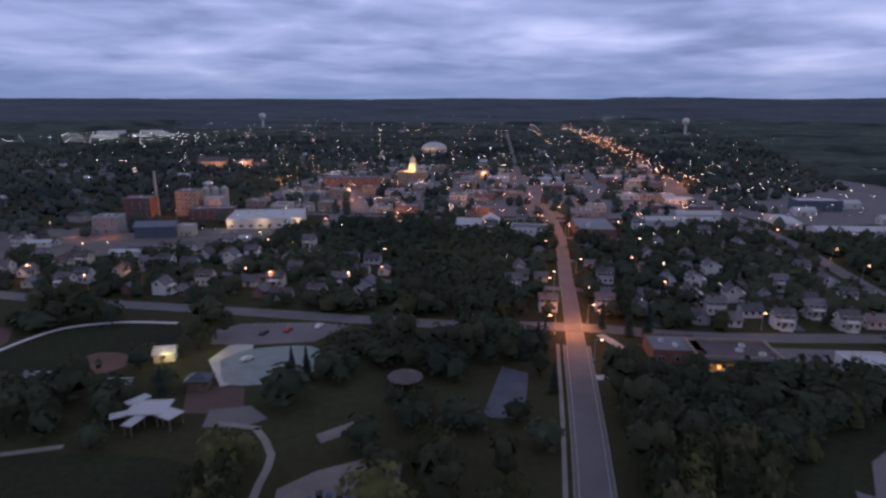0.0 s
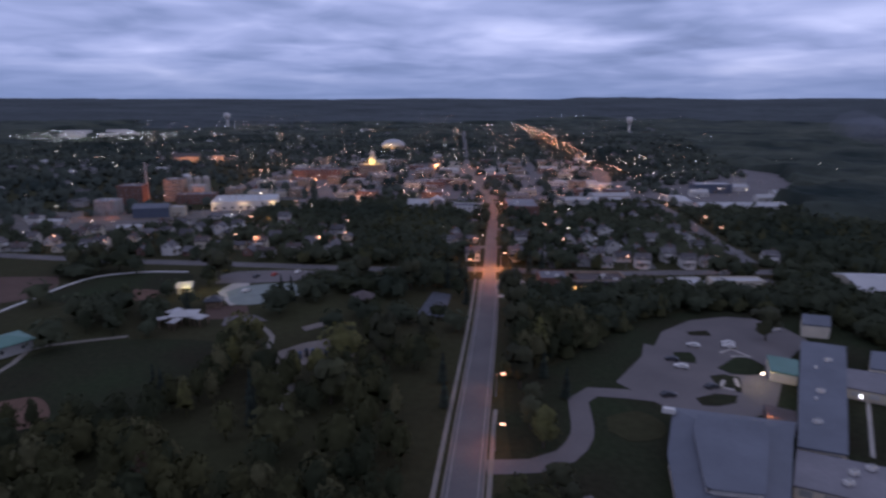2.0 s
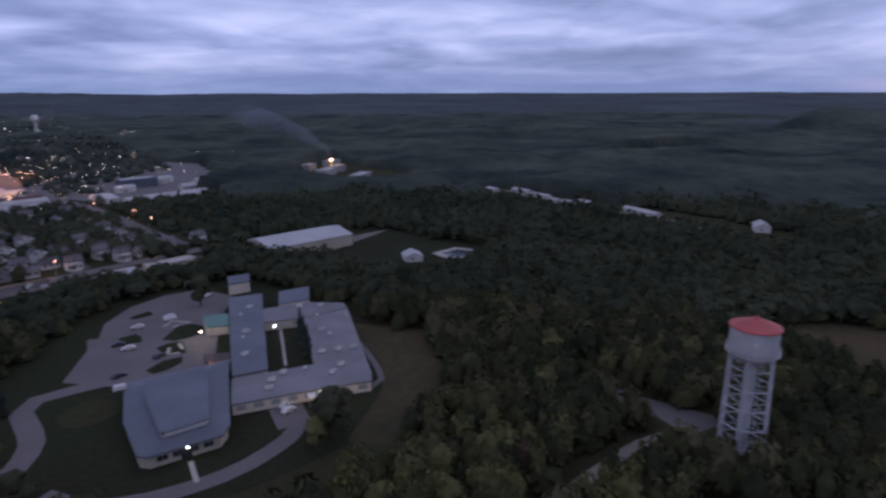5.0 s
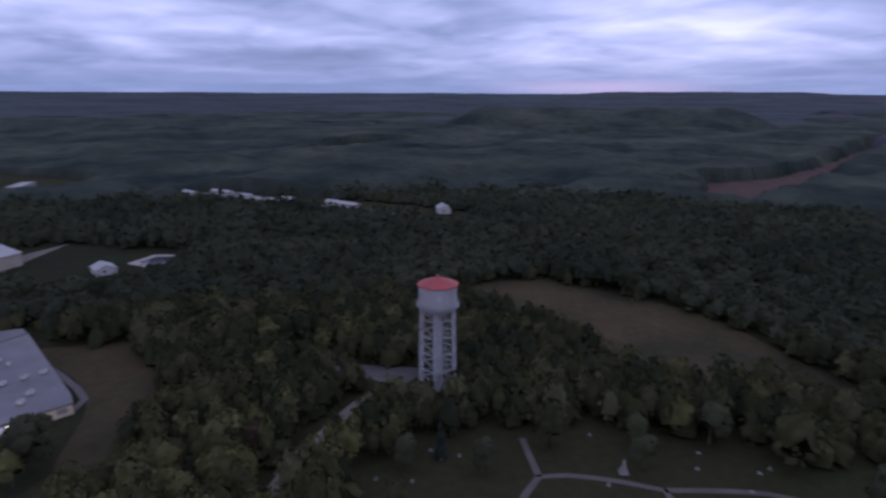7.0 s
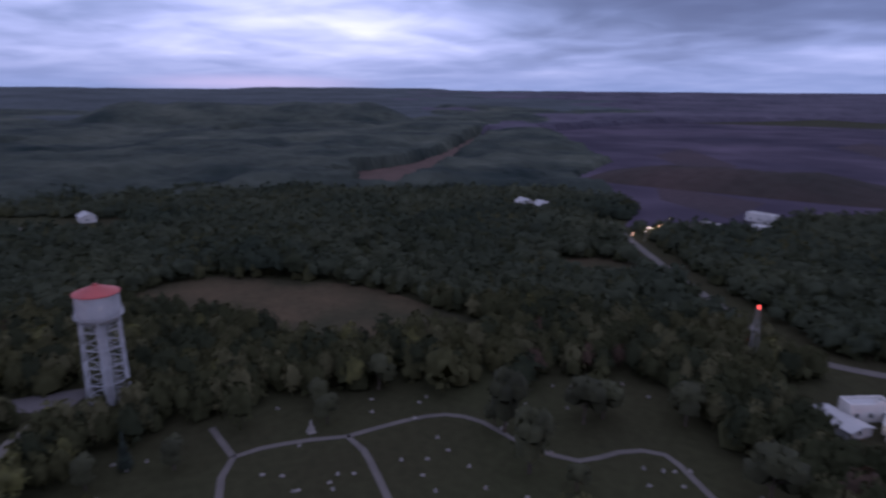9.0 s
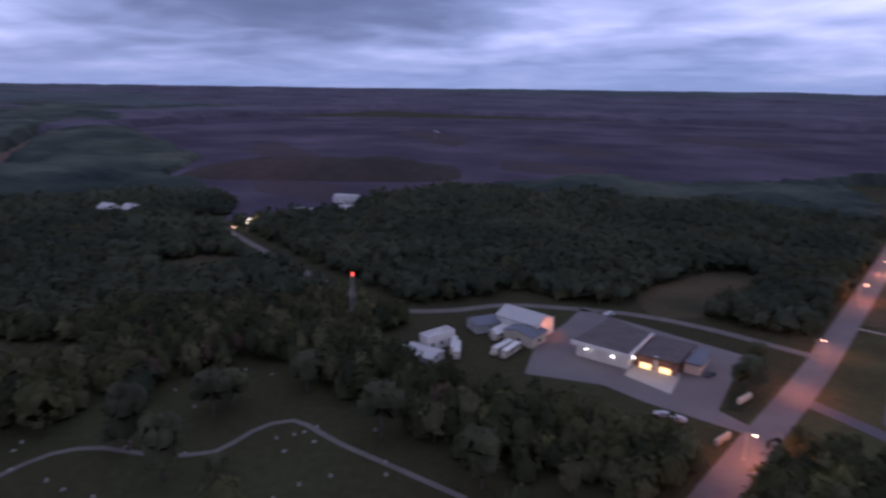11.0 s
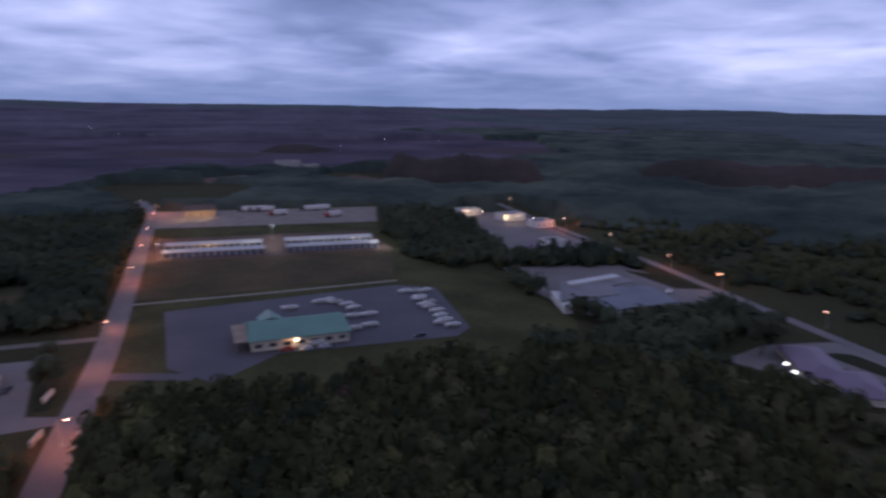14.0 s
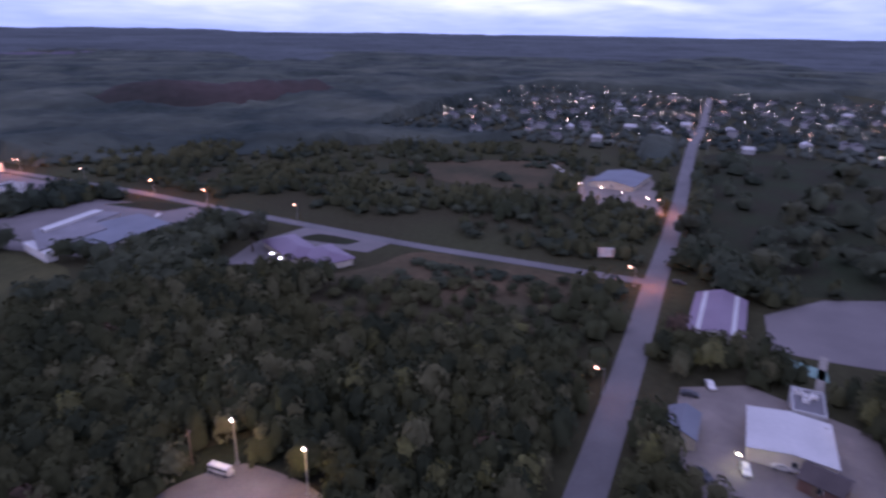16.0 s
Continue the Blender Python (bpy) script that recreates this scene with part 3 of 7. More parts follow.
sheet("downtown_paving", [(-178, 348), (112, 348), (112, 600), (40, 604), (-170, 600), (-190, 470)], 0.034, M["lot"], "worn pale asphalt between the downtown blocks", "pavement")
paved("rail_yard_ground", [(112, 489), (165, 530), (237, 577), (269, 508), (245, 430), (190, 350), (145, 340), (122, 350), (106, 387)], 0.03, "lot", "pale gravelly ground of the rail yard", "yard")
paved("rail_corridor", [(-300, 262), (-228, 292), (-150, 296), (-118, 290), (-122, 262), (-160, 246), (-222, 222), (-300, 212)], 0.03, "trail", "dull brown railway land with sidings", "railway land")
for pts in ([(-300, 236), (-228.7, 252), (-195, 268), (-150, 276), (-128, 284)], [(-300, 218), (-208, 236), (-158, 252.5), (-126, 262)], [(-300, 248), (-228, 266), (-190, 282), (-140, 288)]):
    ribbon("railway_track", pts, 1.8, 0.12, M["gravel"], thick=0.2)
# loop drive and the mall beside the cross street
ribbon("loop_drive", [(13, 168), (17, 160), (17.5, 148), (13, 140), (6, 139)], 2.6, 0.05, M["concrete"])
paved("mall_parking_lot", [(22, 162), (110, 166), (112, 152), (86, 147), (54, 147), (54, 158)], 0.04, "lot", "asphalt car park of the low mall", "car park")

# school grounds
paved("school_lawn", [(9, 28), (9, 75), (22, 84), (38, 104), (52, 118), (75, 129), (104, 124), (114, 78), (108, 40), (98, 14), (70, 6), (30, 10)], 0.02, "lawn", "dark mown lawn round the school", "lawn", True)
paved("school_parking_lot", [(35, 75), (45, 91), (47.5, 99.5), (50, 98), (55, 109), (66, 119), (78, 123), (90, 121), (94, 105), (80, 88), (76, 80), (66, 62), (54, 57), (44, 62)], 0.05, "lot", "wide grey asphalt school car park", "car park")
for pts in ([(54, 94), (58.5, 94), (57.5, 87), (52.5, 88.5)], [(62, 109), (68.5, 110.5), (68, 106.5), (62.5, 106.5)], [(62, 84.5), (66, 88.5), (71, 92.4), (74.4, 86), (71.5, 81.3), (64, 81.2)], [(58.4, 79.6), (62, 80.8), (65.2, 79.2), (64, 74.5), (62.6, 71.2), (58.8, 73.2)], [(51.2, 67.6), (56.4, 70.2), (61, 69.4), (59.4, 66), (55, 64.2), (51.6, 64.4)]):
    sheet("planting_island", pts, 0.14, M["lawn"], "kerbed grass island in the car park", "planting bed", True)
for pts in ([(58.5, 73), (61, 77.5)], [(58.5, 73.6), (61.5, 72.2)], [(64, 78.5), (63, 74)], [(66, 94), (70, 97), (73, 92), (68, 92)]):
    ribbon("island_walk", pts, 0.9, 0.16, M["concrete"], smooth=False)
ribbon("school_drive", [(4, 38), (13, 39), (19, 42.5), (23.2, 50), (24.2, 58), (24.6, 65), (28.5, 69.5), (36, 69), (46, 67)], 4.6, 0.045, M["lot"])
ribbon("service_drive", [(20, 30), (24, 22), (32, 16.5), (44, 13.5), (54, 14.5), (62, 18), (66, 26)], 4.0, 0.045, M["lot"])
sheet("service_yard", [(62, 29), (69, 27.5), (66, 19), (59, 20)], 0.05, M["lot"])
sheet("oval_bed", [(29.6, 57.8), (36.6, 61), (41, 55.7), (38.7, 50), (32, 48.5), (28.8, 52.4)], 0.1, M["ground"], "dark round planting bed", "planting bed", True)
ribbon("door_walk", [(42, 22), (40, 15)], 0.9, 0.06, M["concrete"], smooth=False)
ribbon("perimeter_walk", [(98.8, 46), (96, 38), (92, 29), (88.5, 23), (83, 21)], 1.6, 0.05, M["lot"], smooth=False)
sheet("courtyard_lawn", [(73.6, 47), (87.6, 72.6), (96, 68.4), (82.6, 42.2)], 0.045, M["lawn"], "dark courtyard grass between the wings", "lawn")
ribbon("court_walk", [(89.5, 69.5), (76.5, 45.5)], 0.7, 0.06, M["concrete"], smooth=False)

# east: storage hall yard, pond, tower lot and clearings
paved("pond_meadow", [(122, 134), (139, 124), (141, 93), (148, 78), (188, 75), (205, 87), (200, 118), (200, 150), (172, 168), (138, 178)], 0.02, "lawn", "green meadow round a small pond", "meadow", True)
sheet("hall_yard", [(120, 140), (124, 132), (139, 127), (174, 140), (199, 148), (174, 149), (160, 137)], 0.03, M["gravel"], "pale gravel yard", "yard")
sheet("pond_bank", [(177, 86), (180, 99), (194, 98.5), (199, 86), (188, 80)], 0.05, M["concrete"], "pale pond bank", "pond bank")
sheet("pond", [(181, 87), (183, 96), (192, 95.5), (195, 87), (188, 83)], 0.06, M["water"], "small still pond", "pond")
paved("brown_meadow", [(100, 66), (108, 54), (117, 36), (105, 20), (94, 4), (76, 0), (66, 6), (86, 20), (98, 40)], 0.024, "field", "dry brown meadow beside the school", "meadow", True)
paved("tower_lot", [(140, 2), (134, -13), (135, -26), (140, -44), (128, -41), (129.5, -33), (130, -12), (135, 2)], 0.04, "lot", "grey asphalt lot beside the water tower", "lot")
TOWER_PATH = [(128, -39), (118, -36.3), (104, -36.2), (92, -37), (78, -40)]
ribbon("tower_drive", TOWER_PATH, 2.6, 0.04, M["path"])
FIELD = [(186, -28), (205, -27), (223, -51), (217, -77), (205, -106), (180, -127), (158, -145), (150, -135), (153, -120), (150, -100), (156, -86), (172, -72), (184, -45)]
paved("hay_field", FIELD, 0.03, "field", "large dry brown clearing in the woods", "field", True)
paved("clearing", [(232, -177), (228, -206), (195, -206), (203, -184)], 0.03, "field", "small grassy clearing", "clearing", True)
CEMETERY = [(88, -50), (119, -64), (131, -104), (130, -165), (92, -171), (60, -172), (38, -184), (30, -150), (46, -110), (66, -70)]
paved("cemetery_lawn", CEMETERY, 0.02, "ground", "dull dry cemetery grass", "lawn")
for pts in ([(90, -79), (101, -77.5), (107, -78.5), (109.3, -83), (111, -92), (111.3, -99), (106, -102), (94, -105), (80, -108)], [(107, -78.5), (111.5, -76), (118, -72.5)], [(111.3, -99), (115.5, -110), (117, -119), (113, -126), (104, -132), (97.3, -140.5), (99, -149), (97, -157), (84, -158.7), (72, -161), (56, -164)]):
    ribbon("cemetery_path", pts, 1.3, 0.05, M["trail"])

# south
paved("stubble_clearing", [(92, -283), (87, -305), (81, -332), (66, -335), (62, -309), (64, -280), (76, -268)], 0.03, "field", "brown clearing beside the eastern track", "clearing", True)
sheet("bracken_patch", [(216, -330), (206, -372), (160, -345), (146, -325), (152, -300), (185, -308)], 0.05, M["soil"], "reddish bracken ground in the woods", "bare ground", True)
paved("bus_yard", [(118, -246), (95, -250), (80, -219), (84, -206), (98, -190), (108, -192), (117, -212)], 0.03, "ground", "rough ground of the bus yard", "yard")
paved("fire_station_lot", [(94, -257), (44.4, -257.5), (42.8, -243), (38.9, -224), (31.2, -222), (31, -218.5), (51, -216), (62, -216.5), (78, -208), (88, -226), (90, -242)], 0.05, "lot", "grey asphalt lot of the fire station", "car park")
sheet("apron", [(64.7, -234.2), (52.2, -235.5), (49.2, -223.5), (61.1, -224.6)], 0.07, M["concrete"], "pale concrete apron before the bays", "apron")
sheet("roadside_bed", [(42, -242), (37, -243), (35, -227), (38, -226)], 0.1, M["lawn"], "grass strip between lot and road", "lawn")
paved("dealer_field", [(33, -219), (36, -310), (49, -498), (-95, -500), (-78, -400), (-75, -310), (-90, -292), (-86, -236), (-74, -216), (-48, -222), (-10, -216)], 0.02, "rough", "rough grass between the road and the yards", "grass")
sheet("dealer_lot", [(19, -291), (-60, -303), (-74, -296), (-72, -252), (-66, -246), (-15, -246), (1, -231), (13, -243)], 0.04, M["darklot"], "dark asphalt lot of the boat dealer", "car park")
ribbon("dealer_drive", [(32, -243), (20, -240), (6, -236)], 4.0, 0.05, M["darklot"], smooth=False)
sheet("hay_strip", [(30, -306), (-62, -312), (-72, -362), (34, -362)], 0.03, M["field"], "dry brown strip of field", "field")
ribbon("field_track", [(34, -301), (-10, -304), (-62, -309)], 1.6, 0.045, M["path"])
sheet("storage_lot", [(36, -361), (-73, -363), (-68, -410), (35, -410)], 0.04, M["soil"], "bare reddish ground round the storage rows", "yard")
sheet("truck_lot", [(47, -440), (-80, -436), (-90, -490), (48, -496)], 0.04, M["gravel"], "gravel truck yard", "yard")
paved("grass_verge", [(-70, -357), (-69, -308), (-70, -255), (-80, -234), (-106, -246), (-101, -300), (-84, -332)], 0.026, "rough", "yellowish rough grass beside the boat dealer", "grass", True)
paved("office_lot", [(-110, -318), (-162, -309), (-174, -262), (-172, -250), (-117, -241), (-108, -278)], 0.04, "lot", "grey asphalt lot round the office", "car park")
sheet("office_lawn", [(-158, -300), (-170, -290), (-173, -268), (-162, -272)], 0.1, M["lawn"], "grass beside the office", "lawn")
paved("clinic_lot", [(-130, -210), (-150, -216), (-172, -212), (-172, -176), (-160, -178), (-156, -206), (-138, -196)], 0.04, "lot", "pale asphalt lot of the clinic", "car park")
sheet("clinic_island", [(-160, -206), (-168, -203), (-168, -186), (-163, -188)], 0.12, M["lawn"], "grass island", "planting bed", True)
paved("clinic_meadow", [(-104, -175), (-130, -180), (-150, -170), (-170, -160), (-168, -110), (-130, -112), (-110, -140)], 0.02, "field", "brown meadow with scrub", "meadow", True)
paved("store_yards", [(-118, -335), (-128, -400), (-128, -460), (-172, -452), (-172, -345), (-150, -325)], 0.03, "lot", "asphalt yards along the road", "yard")

# west
paved("hall_lot", [(-310, -145), (-262, -139), (-252, -118), (-252, -100), (-290, -108), (-318, -114)], 0.04, "gravel", "pale lot round the big hall", "car park")
sheet("pale_track", [(-300, -150), (-330, -170), (-331, -168), (-302, -148)], 0.05, M["concrete"])
paved("brown_flat", [(-262, -200), (-290, -245), (-340, -165), (-305, -152), (-270, -160)], 0.02, "field", "dry brown flat", "field", True)
paved("works_yard", [(-88, -71), (-98, -77.5), (-104, -78.5), (-122, -79), (-129, -67), (-121, -46), (-100, -44), (-84, -56)], 0.04, "gravel", "pale gravel works yard", "yard")
paved("shed_lot", [(-148, -63), (-168, -64), (-186, -50), (-196, -30), (-150, -34), (-148, -52)], 0.04, "lot", "grey asphalt lot by the open shed", "car park")
ribbon("lot_path", [(-150, -52), (-134, -54), (-124, -56)], 1.6, 0.05, M["path"], smooth=False)
paved("west_lawn", [(-190, -84), (-260, -86), (-400, -98), (-436, -80), (-405, 10), (-330, 34), (-210, 20), (-196, -30), (-186, -55)], 0.02, "lawn", "open grass with scattered trees", "lawn")
sheet("green_mat", [(-140, -58), (-146, -60), (-143, -52), (-138, -52)], 0.05, M["greenroof"], "small green court", "court")
paved("gravel_pad", [(-40, -150), (-53, -146), (-60, -143), (-64.5, -139), (-65, -127), (-62, -121), (-50, -112), (-30, -120), (-26, -140)], 0.04, "gravel", "pale gravel pad under floodlights", "yard", True)
sheet("pad_grass", [(-36, -156), (-56, -152), (-72, -140), (-70, -118), (-52, -106), (-26, -114), (-20, -140)], 0.02, M["lawn"], "grass round the gravel pad", "lawn", True)
BARE = [[(57, -668), (1, -706), (-40, -690), (20, -640)], [(-90, -666), (-113, -617), (-130, -640), (-110, -690)], [(414, -104), (470, -106), (509, -101), (558, -150), (640, -190), (762, -232), (960, -300), (905, -306), (727, -248), (561, -192), (456, -160), (405, -130)]]
for pts in BARE:
    sheet("bare_patch", pts, 0.05, M["soil"], "bare reddish earth in the woods", "bare ground")
# the mined plain in the south-east, with its spoil heaps
MINE = [(272, -242), (288, -236), (330, -262), (413, -262), (450, -266), (568, -346), (981, -395), (1250, -700), (1400, -1250), (300, -1450), (-600, -1300), (-420, -820), (60, -720), (190, -520), (270, -420), (284, -330), (268, -290)]
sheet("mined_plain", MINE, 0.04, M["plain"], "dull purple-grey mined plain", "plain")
for pts in ([(300, -300), (360, -292), (420, -320), (340, -350)], [(460, -380), (620, -420), (700, -500), (520, -450)], [(250, -520), (330, -500), (380, -560), (280, -590)], [(330, -640), (460, -690), (440, -760), (320, -720)], [(500, -620), (700, -700), (760, -800), (560, -720)], [(260, -900), (420, -940), (380, -1050), (220, -1000)], [(0, -900), (160, -950), (120, -1060), (-60, -980)], [(-420, -900), (-300, -1000), (-420, -1120), (-560, -1010)]):
    sheet("bare_patch", pts, 0.06, M["slag"], "bare purplish earth on the plain", "bare ground")
ribbon("haul_road", [(-130, -520), (-150, -532), (-234, -573), (-300, -605), (-350, -640), (-450, -694), (-600, -760)], 6, 0.08, M["path"])

# ---- buildings ----
WINDOW = Build().box(0, 0, 0, 1.0, 0.1, 1.15, slot=0).box(0, -0.03, 0.1, 0.82, 0.1, 0.95, slot=1).mesh("window", M["white"], M["glass"])
WINDOW_LIT = Build().box(0, 0, 0, 1.0, 0.1, 1.15, slot=0).box(0, -0.03, 0.1, 0.82, 0.1, 0.95, slot=1).mesh("lit_window", M["white"], M["amber"])
WIDE = Build().box(0, 0, 0, 2.0, 0.1, 1.2, slot=0).box(-0.48, -0.03, 0.1, 0.86, 0.1, 1.0, slot=1).box(0.48, -0.03, 0.1, 0.86, 0.1, 1.0, slot=1).mesh("wide_window", M["grey"], M["glass"])
DOOR = Build().box(0, 0, 0, 1.0, 0.12, 2.0).box(0.36, -0.08, 0.95, 0.06, 0.08, 0.12).mesh("door", M["wood"])
UNIT = Build().box(0, 0, 0, 1.5, 1.1, 0.7, slot=0, taper=0.95).box(0, 0, 0.7, 0.9, 0.7, 0.15, slot=1).mesh("rooftop_unit", M["white"], M["pole"])


FOOT = []


def put(ob, x, y, rz=0.0, z=0.0):
    size = max((abs(c) for o in ob.children if o.type == "MESH" for v in o.bound_box for c in v[:2]), default=1.0)
    rz += math.degrees(LAID_TURN) if southern(x, y) else 0
    x, y = laid(x, y)
    FOOT.append((x, y, size))
    ob.matrix_basis = pose(x, y, z, 0, 0, rz)
    return ob


def facade(parent, w, d, z, n, mesh=None, sides="sn", name="window"):
    """n windows along each long side, at the height z."""
    for k in range(n):
        x = (k + 0.5) / n * w - w / 2
        if "s" in sides:
            part(name, mesh or WINDOW, None, parent, at=pose(x, -d / 2 - 0.02, z))
        if "n" in sides:
            part(name, mesh or WINDOW, None, parent, at=pose(x, d / 2 + 0.02, z, 0, 0, 180))


def gable(name, w, d, h, rise, wall, roof, label, category, group="", windows=2, floors=1, chimney=True, over=0.35, extra=0.0):
    """A house with its ridge along x."""
    r = root(name, label, category, group)
    hw, hd = w / 2, d / 2
    vs = [(-hw, -hd, 0), (hw, -hd, 0), (hw, hd, 0), (-hw, hd, 0), (-hw, -hd, h), (hw, -hd, h), (hw, hd, h), (-hw, hd, h), (-hw, 0, h + rise - 0.1), (hw, 0, h + rise - 0.1)]
    part("wall", Build().face_mesh(vs, [(3, 2, 1, 0), (0, 1, 5, 4), (2, 3, 7, 6), (1, 2, 6, 9, 5), (3, 0, 4, 8, 7), (4, 5, 9, 8), (6, 7, 8, 9)]), wall, r)
    b = Build()
    k = rise / hd
    for s in (-1, 1):
        lo, hi = (s * (hd + over), h - k * over), (0, h + rise)
        q = [(x, y, z + t) for t in (0, 0.16) for x, (y, z) in ((-hw - over, lo), (hw + over, lo), (hw + over, hi), (-hw - over, hi))]
        b.face_mesh(q, [(0, 1, 2, 3), (7, 6, 5, 4), (0, 4, 5, 1), (1, 5, 6, 2), (2, 6, 7, 3), (3, 7, 4, 0)])
    part("roof", b, roof, r)
    for f in range(floors):
        facade(r, w, d, 0.9 + 2.3 * f, windows)
    for s in (-1, 1):
        part("window", WINDOW, None, r, at=pose(s * (hw + 0.02), 0.6, 0.9 + 2.3 * (floors - 1), 0, 0, 90 * s))
    if windows:
        part("door", DOOR, None, r, at=pose(-w * 0.1, -hd - 0.04, 0))
    if chimney:
        part("chimney", Build().box(w * 0.2, 0.5, h + rise * 0.4, 0.6, 0.6, rise * 0.6 + 0.7).box(w * 0.2, 0.5, h + rise + 0.7, 0.75, 0.75, 0.12), M["brick"], r)
    if extra:
        part("porch", Build().box(0, -hd - 0.9, h * 0.78, w * 0.6, 1.9, 0.14).box(-w * 0.27, -hd - 1.7, 0, 0.14, 0.14, h * 0.78).box(w * 0.27, -hd - 1.7, 0, 0.14, 0.14, h * 0.78).box(0, -hd - 0.9, 0, w * 0.6, 1.8, 0.2), M["white"], r)
    return r


def block(name, w, d, h, wall, roof, label, category, group="", windows=4, floors=1, units=2, para=0.5, wide=False, seed=1):
    """A flat-roofed building with a parapet."""
    rng = random.Random(seed)
    r = root(name, label, category, group)
    part("wall", Build().box(0, 0, 0, w, d, h), wall, r)
    part("roof", Build().box(0, 0, h + 0.004, w - 0.5, d - 0.5, 0.12), roof, r)
    b = Build()
    for x, y, sx, sy in ((0, -d / 2 + 0.12, w + 0.1, 0.26), (0, d / 2 - 0.12, w + 0.1, 0.26), (-w / 2 + 0.12, 0, 0.26, d - 0.56), (w / 2 - 0.12, 0, 0.26, d - 0.56)):
        b.box(x, y, h, sx, sy, para)
    part("parapet", b, wall, r)
    for f in range(floors):
        facade(r, w, d, 1.0 + 2.7 * f, windows, WIDE if wide else None)
    if windows:
        part("door", DOOR, None, r, at=pose(w * 0.05, -d / 2 - 0.05, 0))
    for k in range(units):
        part("rooftop_unit", UNIT, None, r, at=pose(rng.uniform(-0.35, 0.35) * w, rng.uniform(-0.3, 0.3) * d, h + 0.12, 0, 0, rng.choice((0, 90))))
    return r


def hip(name, w, d, h, rise, wall, roof, label, category, windows=4, group="", over=0.7):
    r = root(name, label, category, group)
    part("wall", Build().box(0, 0, 0, w, d, h), wall, r)
    a, c, q = w / 2 + over, d / 2 + over, max(0.0, w / 2 - d / 2)
    lo, hi = h - 0.05, h + rise
    vs = [(-a, -c, lo), (a, -c, lo), (a, c, lo), (-a, c, lo), (-a, -c, lo + 0.2), (a, -c, lo + 0.2), (a, c, lo + 0.2), (-a, c, lo + 0.2), (-q, 0, hi), (q, 0, hi)]
    part("roof", Build().face_mesh(vs, [(3, 2, 1, 0), (0, 1, 5, 4), (1, 2, 6, 5), (2, 3, 7, 6), (3, 0, 4, 7), (4, 5, 9, 8), (6, 7, 8, 9), (5, 6, 9), (7, 4, 8)]), roof, r)
    facade(r, w, d, 1.0, windows)
    part("door", DOOR, None, r, at=pose(0, -d / 2 - 0.05, 0))
    return r


def copies(proto, places, group=""):
    """The first place takes the prototype, the others copies of it."""
    out = []
    for k, (x, y, rz) in enumerate(places):
        if k == 0:
            out.append(put(proto, x, y, rz))
        else:
            rz += math.degrees(LAID_TURN) if southern(x, y) else 0
            x, y = laid(x, y)
            out.append(copy_thing(proto, pose(x, y, 0, 0, 0, rz)))
            FOOT.append((x, y, 4.0))
        if group:
            tagged(out[-1], group=group)
    return out


# street lamps ---------------------------------------------------------------
def street_lamp(name, h, glow, label, arm=1.3):
    r = root(name, label, "street lamp", "street lamps")
    part("pole", Build().tube((0, 0, 0), (0, 0, h), 0.12, 0.07).box(0, 0, 0, 0.4, 0.4, 0.25), M["pole"], r)
    part("arm", Build().tube((0, 0, h - 0.1), (0, -arm, h + 0.15), 0.05, 0.04, 6), M["pole"], r)
    head = part("head", Build().box(0, -arm - 0.2, h + 0.1, 0.34, 0.8, 0.16, taper=0.7), M["pole"], r)
    part("lens", Build().box(0, -arm - 0.2, h - 0.06, 0.42, 0.62, 0.155, taper=1.25), glow, head)
    return r


sodium_lamp = street_lamp("street_lamp", 5.6, M["sodium"], "steel street lamp with an orange sodium light")
LAMPS = [(5.6, 43.7, 90), (6.3, 66, 90), (9.4, 150, 90), (0.3, 167, -90), (10.6, 178, 90), (1.9, 205, -90), (11.8, 232, 90), (2.7, 262, -90), (12.6, 300, 90), (3.4, 322, -90),
         (11, 352, 90), (-1, 385, -90), (3.5, 420, 90), (-12, 450, -90), (-3, 492, 90), (-15, 540, -90), (-8, 590, 90), (-22, 650, -90),
         (37, 205, 90), (35, 238, -90), (41, 272, 90), (116, 235, 90), (117.5, 262, 90), (112, 300, -90), (117, 330, 90), (108, 352, -90), (-110, 205, 90), (-117, 250, -90), (-110, 300, 90), (-112, 360, 90),
         (-124, 400, 90), (-128, 450, -90), (-66, 240, 90), (-70, 205, 0), (-150, 203, 0), (-98, 200, 180), (-60, 214, 0), (-160, 190, 0), (-190, 200, 0), (60, 177.5, 0), (95, 180, 0),
         (28.4, -209, -90), (25.7, -172.6, -90), (36.2, -331, -90), (38.1, -371, -90), (41.1, -412, -90), (44.1, -457, -90), (46.2, -484, -90), (58.9, -508, -90), (32.5, -268, -90),
         (-112, -92.4, 0), (-172, -97, 0), (-180, -222, 90), (-180, -268, 90), (-181, -300, 90), (-181, -345, 90), (-180, -392, 90), (-180, -470, 90), (-254, -101, 0)]
copies(sodium_lamp, LAMPS)
